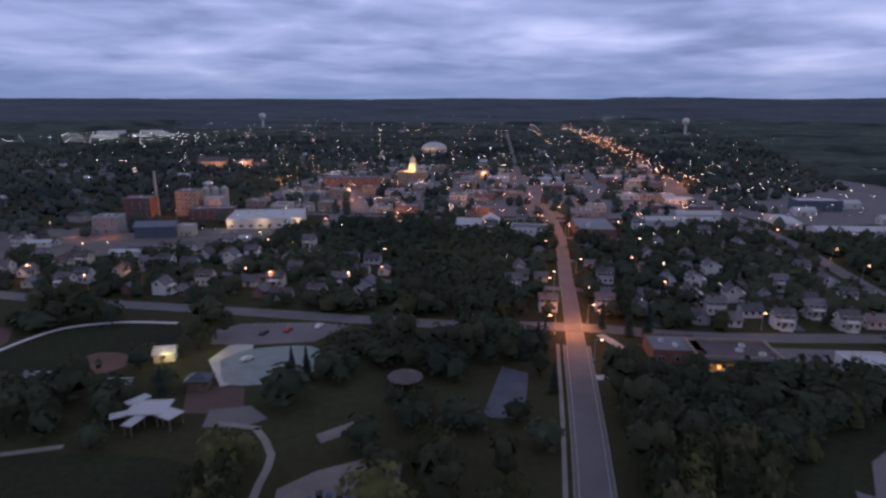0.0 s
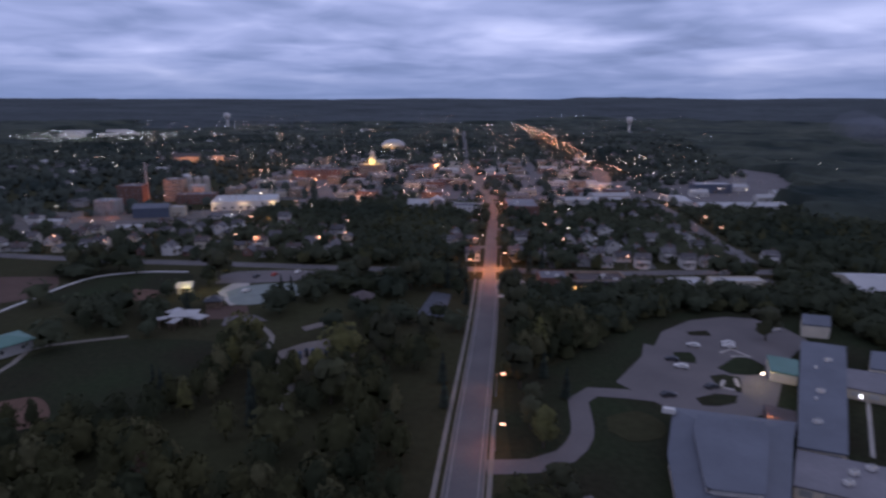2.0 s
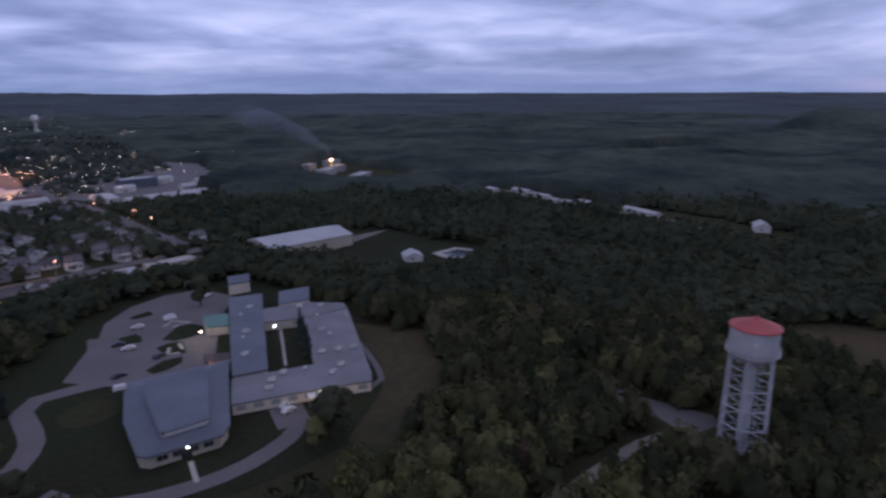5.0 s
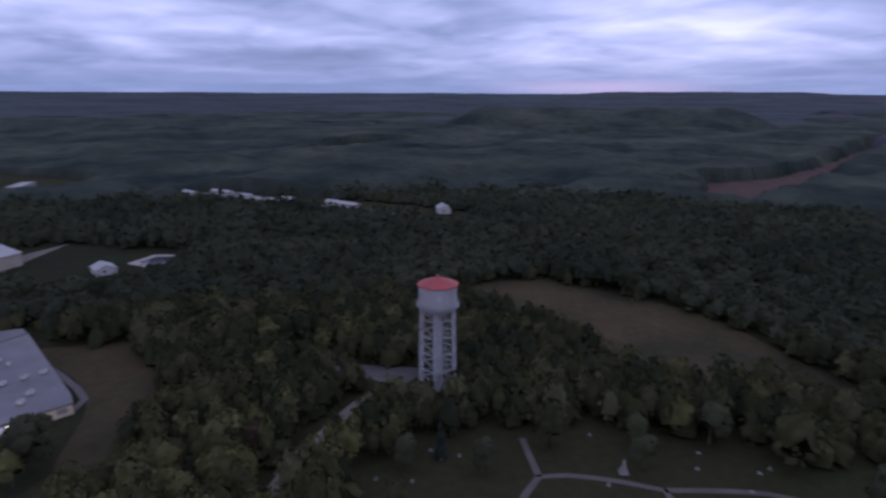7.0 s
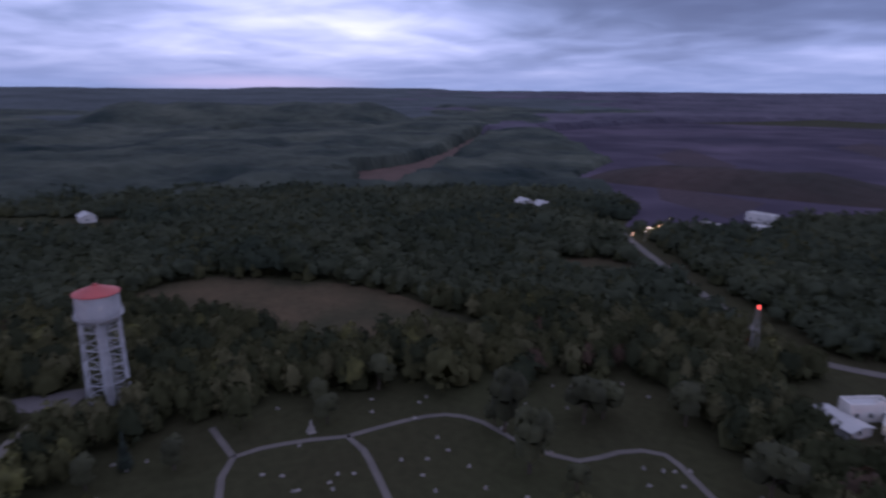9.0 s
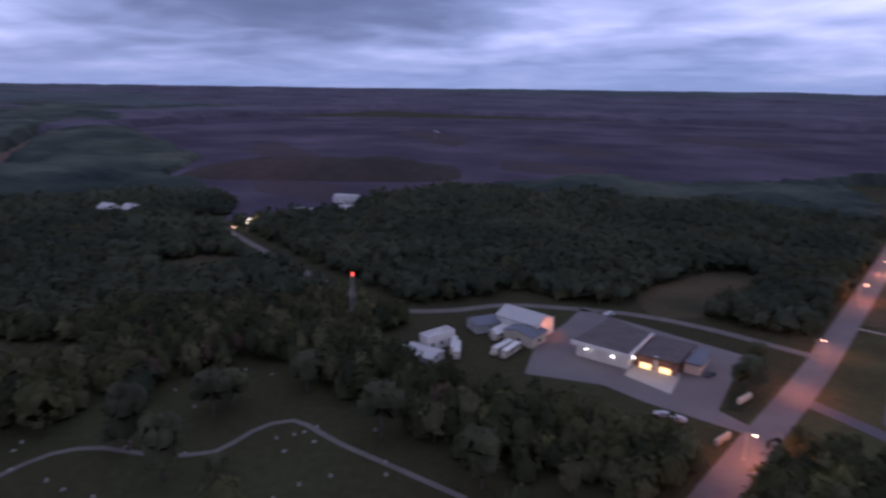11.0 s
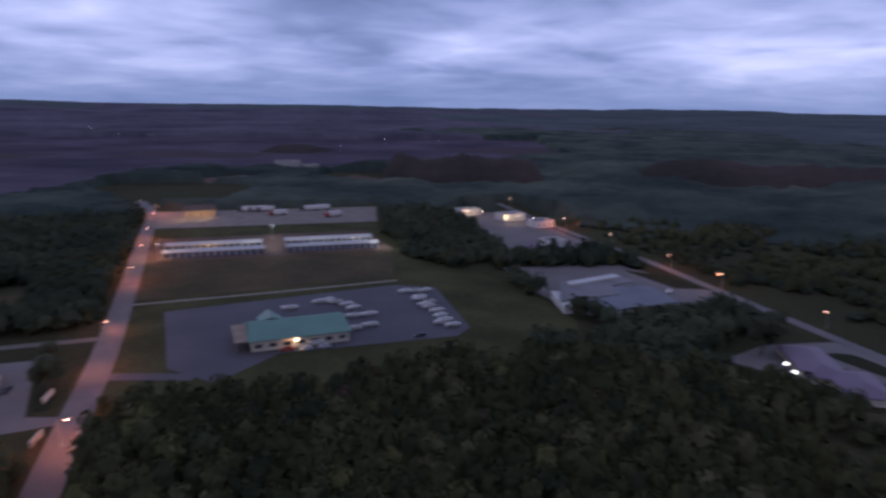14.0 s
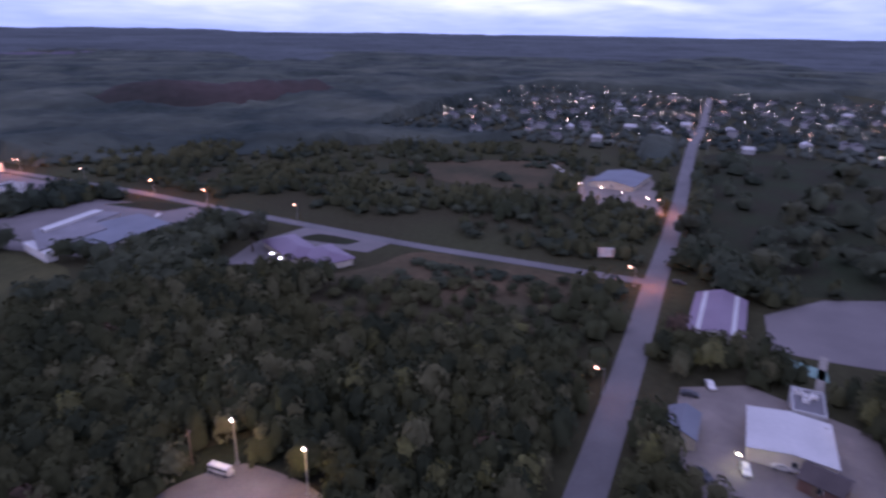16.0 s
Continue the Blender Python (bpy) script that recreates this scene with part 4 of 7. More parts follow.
for x, y, w in ((4.2, 43.7, 150), (4.9, 66, 120), (8, 152, 140), (5, 169, 1500), (8.0, 178, 900), (6, 205, 380), (9.5, 232, 380), (7, 262, 500), (10, 300, 800), (6.5, 324, 900), (9, 352, 900), (1, 388, 700), (-4, 450, 900), (-10, 540, 900),
                # Lights at y -245 and -150 have no post; added to redden the road.
                (26.6, -209, 430), (23.9, -172.6, 330), (22.5, -150, 200), (29, -245, 300), (31, -275, 240), (34.4, -331, 420), (36.2, -371, 420), (39.2, -412, 500), (45, -484, 700), (-112, -90, 60), (-173, -94, 420), (-178.5, -268, 160), (-179, -300, 420), (-178, -392, 500), (-253, -98, 700), (36, 240, 160), (116, 262, 160), (111, 320, 250), (-112, 360, 400)):
    lamp(x, y, 5.2, w * (7.5 if x > 10 and y < -100 else 5.0 if y < -100 else 3.2), (1.0, 0.29, 0.15) if x > 10 and y < -100 else SODIUM)

for x, y, w in ((-70, 203.5, 900), (-150, 201.5, 900), (-98, 201.5, 800), (-190, 198.5, 900), (-110.5, 252, 700), (60, 175.5, 220), (95, 178, 220)):
    lamp(x, y, 5.0, w, (1.0, 0.42, 0.22))

# houses ---------------------------------------------------------------------
rh = random.Random(5)
kinds = [
    gable("house", 6.2, 4.6, 2.3, 1.8, M["white"], M["shingle"], "white clapboard house with a grey shingle gable roof", "house", "town houses", 3, 1),
    gable("house", 5.6, 4.8, 3.7, 1.9, M["white"], M["shingle"], "two-storey white house with a steep shingle roof", "house", "town houses", 3, 2, extra=1),
    gable("house", 7.0, 4.9, 2.2, 1.6, M["grey"], M["brownroof"], "low grey house with a brown shingle roof", "house", "town houses", 3, 1),
    gable("house", 5.9, 4.9, 3.6, 1.9, M["cream"], M["brownroof"], "two-storey cream house with a brown roof and porch", "house", "town houses", 3, 2, extra=1),
    gable("house", 5.5, 4.5, 2.2, 1.7, M["brick"], M["shingle"], "small red brick house with a grey roof", "house", "town houses", 2, 1),
    gable("garage", 4.8, 4.2, 2.1, 1.2, M["cream"], M["shingle"], "small detached garage with a shingle roof", "garage", "town garages", 1, 1, False),
]
HOUSES = []
for x, y in ((44, 183), (52, 181), (61, 190), (67, 181), (80, 192), (85, 182), (94, 184), (46, 203), (60, 205), (71, 204), (83, 204), (96, 206), (95, 263), (99, 254), (21, 221), (17, 190), (20, 204), (-35, 300), (-24, 308), (-10, 233), (-12, 210),
             (-84, 232), (-73, 204), (-62, 192), (-77, 190), (-89, 189), (-97, 191), (-122, 189), (-132, 190), (-143, 189), (-168, 199), (-170, 192), (-236, 249), (-223, 251), (-141, 260), (-127, 232), (120, 189), (-205, 205), (-186, 212), (-215, 222), (-240, 215)):
    HOUSES.append((x, y))
for y in (190, 203, 222, 240, 262, 284, 306, 322):
    for k in range(-24, 14):
        x = k * 8.8 + rh.uniform(-2, 2)
        if (-52 < x < -14 and y < 292) or abs(x - 7.5) < 8 or x > 106 or (x < -60 and y > 275) or (12 < x < 45 and y > 268) or (-22 < x < 8 and 270 < y < 310) or rh.random() < 0.3 or inside(x, y, PAVED["rail_corridor"]):
            continue
        if all(math.hypot(x - a, y - b) > 8 for a, b in HOUSES) and all(abs(x - sx) > 6 for sx in (34, -114, -48, 72, 113)):
            HOUSES.append((x, y + rh.uniform(-2, 2)))
by_kind = [[] for _ in kinds]
for x, y in HOUSES:
    by_kind[rh.choice((0, 0, 1, 1, 1, 2, 3, 4, 5))].append((x, y, rh.choice((0, 90, 0, 180, 90)) + rh.uniform(-3, 3)))
for proto, places in zip(kinds, by_kind):
    copies(proto, places)

# downtown -------------------------------------------------------------------
town = [
    block("shop_building", 13.5, 10, 3.7, M["brick"], M["flatroof"], "low red brick shop block with a flat roof", "building", "downtown blocks", 6, 1, 2),
    block("shop_building", 10.5, 12, 3.2, M["cream"], M["flatroof"], "cream rendered shop block with a dark flat roof", "building", "downtown blocks", 4, 1, 2, seed=2),
    block("shop_building", 18, 10.5, 2.9, M["white"], M["whiteroof"], "long white store with a pale roof", "building", "downtown blocks", 5, 1, 2, seed=3),
    block("shop_building", 12, 9, 5.2, M["tan"], M["flatroof"], "two-storey tan brick block", "building", "downtown blocks", 5, 2, 2, seed=4),
    block("shop_building", 15, 13, 2.8, M["grey"], M["flatroof"], "low grey store with rooftop units", "building", "downtown blocks", 5, 1, 4, seed=5),
]
places = [[] for _ in town]
taken = []
for y in (356, 374, 408, 424, 456, 472, 505, 525, 562, 582):
    x = -175 + rh.uniform(0, 12)
    while x < 104:
        k = rh.randrange(5)
        w = (13.5, 10.5, 18, 12, 15)[k]
        cx = x + w / 2
        axis = 4 - max(0, y - 350) * 0.085
        if abs(cx - axis) > w / 2 + 5 and all(abs(cx - sx) > w / 2 + 2.5 for sx in (-62 - (y - 345) * 0.04, 52 - (y - 345) * 0.034, -113 - (y - 345) * 0.13, 106)) and rh.random() < 0.8:
            places[k].append((cx, y, 0))
            taken.append((cx, y))
        x += w + rh.uniform(1, 8)
for proto, spots in zip(town, places):
    copies(proto, spots)


def plant_stack():
    s = single("chimney_stack", Build().lathe([(1.0, 0), (0.6, 25), (0.7, 25.2), (0.7, 26), (0.0, 26)]), M["concrete"], "tall pale masonry chimney stack of the plant", "chimney")
    put(s, -213, 322)


plant_stack()
put(block("plant_building", 10, 9, 9.5, M["concrete"], M["whiteroof"], "pale concrete plant block", "factory", "", 2, 3, 1, seed=31), -186, 336, 10)
put(block("plant_building", 24, 10, 6, M["brick"], M["flatroof"], "long brick plant wing", "factory", "", 6, 2, 2, seed=32), -180, 322, 12)
put(block("plant_building", 12, 11, 14, M["tan"], M["flatroof"], "tall tan brick plant building with lit openings", "factory", "", 5, 5, 3, seed=11), -199, 332, 10)
put(block("plant_building", 15, 12, 12, M["brick"], M["flatroof"], "red brick plant building lit from below", "factory", "", 4, 4, 1, seed=12), -219, 316, 8)
put(block("plant_building", 12, 10, 8, M["grey"], M["blueroof"], "grey plant building with pipework roof", "factory", "", 3, 3, 2, seed=13), -215, 282, 8)
for x, y, w in ((-242, 257, 9), (-226, 248, 11), (-176, 236, 12), (-140, 268, 10)):
    put(gable("siding_shed", w, 4.2, 2.2, 0.9, M["white"], M["whiteroof"], "low pale shed beside the sidings", "shed", "siding sheds", 2, 1, False), x, y, 14)
put(gable("plant_shed", 19, 9, 5.5, 2, M["bluepaint"], M["blueroof"], "long blue-grey metal plant shed", "shed", "", 0, 1, False), -185, 275, 12)
put(block("plant_annex", 8, 6, 5, M["cream"], M["whiteroof"], "small cream annex of the plant", "building", "", 2, 1, 1), -172, 279, 12)
silo = root("silo_group", "row of pale round grain silos at the plant", "silo")
for k in range(3):
    part("silo", Build().lathe([(2.4, 0), (2.4, 13), (0.4, 14.6), (0, 14.6)], 16), M["concrete"], silo, at=pose(k * 5.2, 0, 0))
put(silo, -196, 346, 20)
for x, y, z, w in ((-228, 300, 2.5, 420), (-207, 317, 2.5, 520), (-190, 320, 2.5, 500), (-212, 300, 2.5, 500), (-183, 330, 3, 500), (-205, 320, 11, 300), (-224, 268, 3, 500), (-206, 268, 3, 500)):
    lamp(x, y, z, w * 1.7, SODIUM, 0.6)
put(block("grocery_store", 38, 27, 5, M["white"], M["whiteroof"], "wide white store with a pale roof and lit front", "store", "", 8, 1, 6, wide=True, seed=14), -144, 312, 15)
for x, y in ((-158, 292), (-141, 296), (-124, 301), (-112, 318)):
    lamp(x, y, 4, 380, WARM, 0.4)
sheet("store_lot", [(-168, 286), (-110, 300), (-104, 340), (-120, 345), (-112, 310), (-166, 296)], 0.05, M["lot"])
put(block("motel", 17, 12, 5.2, M["white"], M["flatroof"], "white two-storey motel with a row of windows", "motel", "", 6, 2, 1, seed=15), -5.5, 294, -3)
put(block("brick_store", 18, 30, 5, M["brick"], M["flatroof"], "long red brick store with a dark roof", "store", "", 4, 1, 4, seed=16), 26, 306, 2)
for x, y, w, d, rz, lab in ((-35, 304, 12, 10, 0, "white gabled hall"), (-25, 314, 11, 9, 90, "small white gabled hall")):
    put(gable("hall", w, d, 4.5, 2.5, M["white"], M["whiteroof"], lab + " with a pale metal roof", "hall", "", 3, 1, False), x, y, rz)
put(gable("long_shed", 52, 11, 3.4, 1.5, M["white"], M["whiteroof"], "very long low white shed", "shed", "", 12, 1, False), 158, 316, 4)
put(gable("long_shed", 8, 26, 3, 1.2, M["white"], M["whiteroof"], "narrow pale storage shed", "shed", "", 2, 1, False), 129, 342, 4)
put(block("depot", 26, 12, 6, M["bluepaint"], M["whiteroof"], "pale blue depot building", "depot", "", 5, 1, 2, seed=17), 167, 392, 4)
for x, y, w, d in ((152, 372, 12, 6), (186, 402, 20, 8), (188, 350, 14, 6), (225, 384, 15, 9), (240, 392, 15, 9), (210, 372, 18, 8), (64, 332, 26, 6), (88, 352, 24, 7), (82, 330, 16, 8)):
    put(gable("works_shed", w, d, 3.2, 1.6, M["white"], M["whiteroof"], "pale metal works shed", "shed", "works sheds", 3, 1, False), x, y, 5)
put(gable("hotel_hall", 26, 14, 7, 3, M["tan"], M["brownroof"], "tan hall lit by orange lamps", "hall", "", 7, 2, True), -306, 572, 20)
put(block("annex_hall", 12, 10, 7, M["tan"], M["flatroof"], "tan annex lit by orange lamps", "hall", "", 4, 2, 1, seed=18), -276, 580, 20)
put(block("warehouse", 40, 16, 8, M["brick"], M["flatroof"], "three-storey brick warehouse downtown", "warehouse", "", 9, 3, 2, seed=19), -136, 452, 8)
for x, y, z, w in ((-318, 556, 4, 4000), (-298, 560, 4, 5000), (-274, 570, 4, 4000), (-262, 575, 4, 3000), (-150, 436, 4, 1600), (-120, 436, 4, 1600), (-118, 380, 5, 3000), (-126, 410, 5, 3000), (-40, 392, 5, 3500), (60, 392, 5, 3500), (40, 345, 5, 2500), (90, 396, 5, 3000), (-95, 392, 5, 3000), (-30, 345, 5, 2000), (-80, 345, 5, 2000), (-230, 480, 5, 2500), (-200, 470, 5, 2500), (-250, 455, 5, 2500), (20, 392, 5, 4500), (60, 440, 5, 4500), (-20, 440, 5, 4500), (-70, 440, 5, 4500), (80, 490, 5, 5000), (-40, 520, 5, 5000)):
    lamp(x, y, z, w * 0.75, (1.0, 0.46, 0.28), 0.6)


def clock_tower():
    r = root("clock_tower", "pale courthouse tower lit golden at dusk", "tower")
    part("hall", Build().box(0, 0, 0, 22, 14, 9).box(0, 0, 9, 23, 15, 0.5), M["tan"], r)
    part("shaft", Build().box(0, 0, 9.5, 5, 5, 6).box(0, 0, 15.5, 5.6, 5.6, 0.4), M["cream"], r)
    part("belfry", Build().lathe([(2.1, 15.9), (2.1, 18.2), (2.4, 18.3)], 8), M["cream"], r)
    part("cupola", Build().lathe([(2.3, 18.3), (1.9, 19.8), (1.0, 20.9), (0.2, 21.4), (0.12, 23.5), (0, 23.5)], 12), M["cream"], r)
    facade(r, 22, 14, 2, 6)
    facade(r, 22, 14, 5.4, 6)
    put(r, -94, 482)
    for dx, dy in ((-5, -4), (5, -4), (0, -6)):
        lamp(-94 + dx, 482 + dy, 11, 1500, (1.0, 0.72, 0.25), 0.3)


clock_tower()


def dome_hall():
    r = root("dome_hall", "low arena with a broad pale dome roof", "arena")
    part("drum", Build().lathe([(15, 0), (15, 6), (15.6, 6.1), (15.6, 6.8), (0, 6.8)], 28), M["tan"], r)
    part("dome", Build().lathe([(15.2, 6.8)] + [(15.2 * math.cos(a * math.pi / 16), 6.8 + 8 * math.sin(a * math.pi / 16)) for a in range(1, 8)] + [(0.1, 14.8)], 28), M["whiteroof"], r)
    put(r, -112, 740)
    lamp(-112, 718, 5, 5000, WARM, 0.5)
    lamp(-124, 722, 5, 4000, WARM, 0.5)


dome_hall()


def ball_tower(x, y, h, r0):
    r = root("water_tower", "far pale water tower on a stem", "water tower", "far water towers")
    part("stem", Build().lathe([(r0 * 0.45, 0), (r0 * 0.3, h * 0.15), (r0 * 0.3, h * 0.6)], 14), M["white"], r)
    part("tank", Build().lathe([(r0 * 0.3, h * 0.6), (r0, h * 0.74), (r0 * 1.02, h * 0.9), (r0 * 0.6, h), (0, h * 1.01)], 18), M["white"], r)
    put(r, x, y)


ball_tower(-576, 1339, 34, 7)
ball_tower(295, 1215, 30, 6)

for x, y, w, d in ((-690, 960, 40, 18), (-640, 985, 30, 16), (-760, 1080, 46, 20), (-700, 1110, 40, 18), (-655, 1060, 30, 18), (-610, 1000, 28, 14)):
    put(block("superstore", w, d, 7, M["white"], M["whiteroof"], "far pale superstore with a flat white roof", "store", "far superstores", 4, 1, 3), x, y, 32)
# far town lights: small lamps on short posts, far down the streets
def light_field(name, glow, spots, size, label):
    b = Build()
    for x, y, h in spots:
        x, y = laid(x, y)
        g = far_rise(x, y)
        b.tube((x, y, g), (x, y, g + h), 0.12, 0.12, 4, 1)
        s = size * rh.uniform(0.5, 1.2) * min(1.25, 0.7 + math.hypot(x, y) / 2200)
        b.box(x, y, g + h, s, s, s * 0.7, rh.uniform(0, 90), 0, 0.6)
    return single(name, b, (glow, M["pole"]), label, "lamps", kind="stuff")


far_w, far_s, far_c = [], [], []
for _ in range(560):
    y = 560 + 1500 * rh.random() ** 1.3
    x = rh.uniform(-0.62, 0.36) * y + rh.uniform(-80, 60)
    h = rh.uniform(5, 9) + (3 if y > 780 else 0)
    (far_w if rh.random() < 0.5 else far_s if rh.random() < 0.6 else far_c).append((x, y, h))
for x, dx in ((-28, -0.035), (-75, -0.05), (40, -0.03), (-150, -0.08), (85, -0.01)):
    for k in range(40):
        y = 560 + 26 * k + rh.uniform(-5, 5)
        (far_s if rh.random() < 0.5 else far_w).append((x + dx * (y - 560) + rh.choice((-4, 4)), y, 7)) if rh.random() < 0.6 else None
for k in range(200):
    y = 300 + rh.random() * 260
    far_w.append((rh.uniform(-230, 190), y, rh.uniform(3, 6)))
    if k < 160:
        far_s.append((rh.uniform(-230, 130), y, rh.uniform(4, 7)))
for _ in range(34):
    far_w.append((rh.uniform(-215, 112), rh.uniform(180, 300), rh.uniform(2.5, 5)))
for _ in range(150):
    far_w.append((rh.uniform(-560, -230), rh.uniform(280, 900), rh.uniform(4, 8)))
# the shopping strip and the lit sports ground in the north-west
for _ in range(110):
    far_c.append((rh.uniform(-760, -500), rh.uniform(780, 1000), rh.uniform(6, 12)))
# the arterial's double row
strip = []
for k in range(105):
    y = 470 + 9.3 * k
    x = 112 - 0.0218 * max(0, y - 505) * 1.0
    for s in (-8, 8):
        if rh.random() < 0.62:
            strip.append((x + s + rh.uniform(-2, 2), y + rh.uniform(-4, 4), rh.uniform(5, 8)))
    if rh.random() < 0.55:
        (far_c if rh.random() < 0.4 else far_w).append((x + rh.uniform(-22, 22), y, rh.uniform(3, 6)))
    if rh.random() < 0.4:
        far_w.append((x + rh.uniform(10, 40), y, 5))
for _ in range(60):
    far_c.append((rh.uniform(250, 420), rh.uniform(1900, 2100), 8))
    far_w.append((rh.uniform(130, 330), rh.uniform(330, 620), 5))
# the small town in the west
for _ in range(300):
    (far_w if rh.random() < 0.75 else far_s).append((rh.uniform(-800, -400), rh.uniform(-330, 120), rh.uniform(5.5, 8.5)))
for k in range(14):
    far_s.append((-420 - 28 * k, -103 - 1.5 * k + rh.choice((-5, 5)), 6))
for x, y in ((597, -684), (-240, -1150), (-330, -1130), (150, -1300), (210, -1320), (330, -1700), (420, -1650), (-140, -1000)):
    far_c.append((x, y, 10))
light_field("arterial_lights", M["sodium"], strip, 0.5, "double row of orange lights along the arterial road")
light_field("distant_warm_lights", M["warm"], far_w, 0.32, "scattered warm lamps of the town at dusk")
light_field("distant_orange_lights", M["sodium"], far_s, 0.38, "rows of orange street lights down the streets")
light_field("distant_white_lights", M["cool"], far_c, 0.5, "white floodlights far off")
for k in range(9):
    y = 480 + 70 * k
    lamp(112 - 0.0218 * (y - 505), y, 7, 9000 + 1500 * k, SODIUM, 0.8)
for x, y in ((-600, 850), (-560, 900), (-640, 930)):
    lamp(x, y, 12, 12000, COOL, 1.0)
# far roofs of the suburbs and the small town
far_roofs = Build()
for k in range(420):
    if k < 260:
        y = 580 + 900 * rh.random() ** 1.4
        x = rh.uniform(-0.6, 0.32) * y
    elif k < 360:
        x, y = laid(rh.uniform(-760, -410), rh.uniform(-300, 90))
    else:
        x, y = rh.uniform(-560, -240), rh.uniform(270, 560)
    w, d, h, g = rh.uniform(5.5, 9), rh.uniform(4.5, 6.5), rh.uniform(2.4, 4), far_rise(x, y)
    a = rh.choice((0, 90))
    far_roofs.box(x, y, g, w, d, h, a, 0)
    n = len(far_roofs.v)
    c, s = math.cos(radians(a)), math.sin(radians(a))
    q = [(-w / 2 - 0.3, -d / 2 - 0.3, h), (w / 2 + 0.3, -d / 2 - 0.3, h), (w / 2 + 0.3, d / 2 + 0.3, h), (-w / 2 - 0.3, d / 2 + 0.3, h), (-w / 2, 0, h + 1.7), (w / 2, 0, h + 1.7)]
    far_roofs.face_mesh([(x + c * u - s * v, y + s * u + c * v, g + z) for u, v, z in q], [(0, 1, 5, 4), (2, 3, 4, 5), (1, 2, 5), (3, 0, 4), (3, 2, 1, 0)], rh.choice((1, 1, 1, 1, 1, 2)))
single("distant_houses", far_roofs, (M["grey"], M["shingle"], M["whiteroof"]), "far houses with pale walls among trees", "houses", kind="stuff")

# ---- school ----
def wing(parent, name, pts, h, wall, roof, n=0):
    """A low wing over a plan outline, its roof slab a little proud."""
    part(name, Build().prism(pts, 0, h), wall, parent)
    c = (sum(p[0] for p in pts) / len(pts), sum(p[1] for p in pts) / len(pts))
    big_pts = [(c[0] + (x - c[0]) * 1.012, c[1] + (y - c[1]) * 1.012) for x, y in pts]
    part("roof", Build().prism(big_pts, h + 0.004, h + 0.42), roof, parent)
    for a, b in zip(pts, pts[1:] + pts[:1]):
        length = math.hypot(b[0] - a[0], b[1] - a[1])
        turn = math.degrees(math.atan2(b[1] - a[1], b[0] - a[0]))
        if n and length > 8 and (turn < 45 or turn > 135):
            k = max(2, int(length / 3.2))
            for i in range(k):
                t = (i + 0.5) / k
                part("window", WIDE, None, parent, at=pose(a[0] + (b[0] - a[0]) * t + math.sin(radians(turn)) * 0.03, a[1] + (b[1] - a[1]) * t - math.cos(radians(turn)) * 0.03, 0.82, 0, 0, turn))


school = root("school", "low brick school with blue-grey flat roofs and courtyards", "school")
H = 2.2


def push(x, y):
    return 4.5 + (x - 4.5) * 1.0228, -71 + (y + 71) * 1.0228


wing(school, "wing_wall", [(55.5, 32), (61.3, 43), (79.2, 36.2), (86, 24), (82.8, 19.8), (72, 25.2)], H, M["cream"], M["flatroof"], 1)
wing(school, "wing_wall", [(79.2, 36.4), (94.4, 65), (108.4, 62.6), (86.1, 24.2)], H + 0.02, M["cream"], M["flatroof"], 1)
wing(school, "wing_wall", [(61.9, 44.2), (69.6, 41.9), (84.6, 69.6), (97.5, 93.5), (88, 97), (75.5, 72)], H + 0.25, M["cream"], M["blueroof"], 1)
wing(school, "wing_wall", [(85, 70), (90.4, 80.2), (102.9, 76), (110.6, 67.6), (108.5, 63.2), (94.4, 65.4)], H + 0.12, M["cream"], M["flatroof"], 1)
wing(school, "wing_wall", [(95, 79), (101.5, 89.6), (111.5, 87.3), (104, 76.5)], H + 0.9, M["cream"], M["blueroof"])
wing(school, "wing_wall", [(75, 87.4), (81.2, 84.4), (76.9, 75.4), (71.7, 78)], H + 0.1, M["cream"], M["greenroof"])
wing(school, "link_wall", [(61, 54.5), (63.4, 61.9), (68.6, 58.8), (66, 53)], 1.7, M["brick"], M["brownroof"])
wing(school, "wing_wall", [(93.3, 107.6), (97.5, 116.5), (104.7, 114.8), (100.2, 106.1)], H + 1.2, M["cream"], M["blueroof"])
for x, y, q in ((66.9, 35.4, 24), (64.4, 32.4, 24), (92.5, 52.9, 24), (84.1, 40.6, 24), (87.9, 38.9, 24), (91.3, 37.3, 24), (82.8, 31, 24), (69.8, 53, 24), (77.4, 66.7, 24), (99, 74, 24), (104, 70, 24), (88, 84, 24), (70.8, 37, 24), (79, 29, 24)):
    part("rooftop_unit", UNIT, None, school, at=pose(x, y, H + 0.7, 0, 0, q))
for x, y in ((73, 60), (81, 76), (96, 60), (90, 46), (74, 33)):
    part("roof_vent", Build().lathe([(0.3, 0), (0.3, 0.5), (0.45, 0.55), (0.1, 0.8), (0, 0.8)], 8), M["white"], school, at=pose(*push(x, y), H + 0.6))
part("canopy", Build().prism([(69.5, 25.5), (73.5, 23.8), (72.8, 21.8), (68.6, 23.4)], 2.0, 2.2).tube((69, 23.7, 0), (69, 23.7, 2.0), 0.1).tube((72.4, 22.3, 0), (72.4, 22.3, 2.0), 0.1), M["white"], school, "white entrance canopy")
for x, y, z, m in ((68.2, 73.8, 3.0, "warm"), (62.8, 52.2, 2.4, "amber"), (71, 22.9, 2.4, "warm"), (84.2, 63.4, 3.0, "cool"), (105, 59.2, 3.4, "cool"), (73, 21.4, 2.2, "warm")):
    part("wall_light", Build().box(0, 0, 0, 0.45, 0.3, 0.3, taper=0.8), M[m], school, at=pose(*push(x, y), z * 0.68))
# the gym: a tall hall with a wide roof, clipped corners and a raised middle


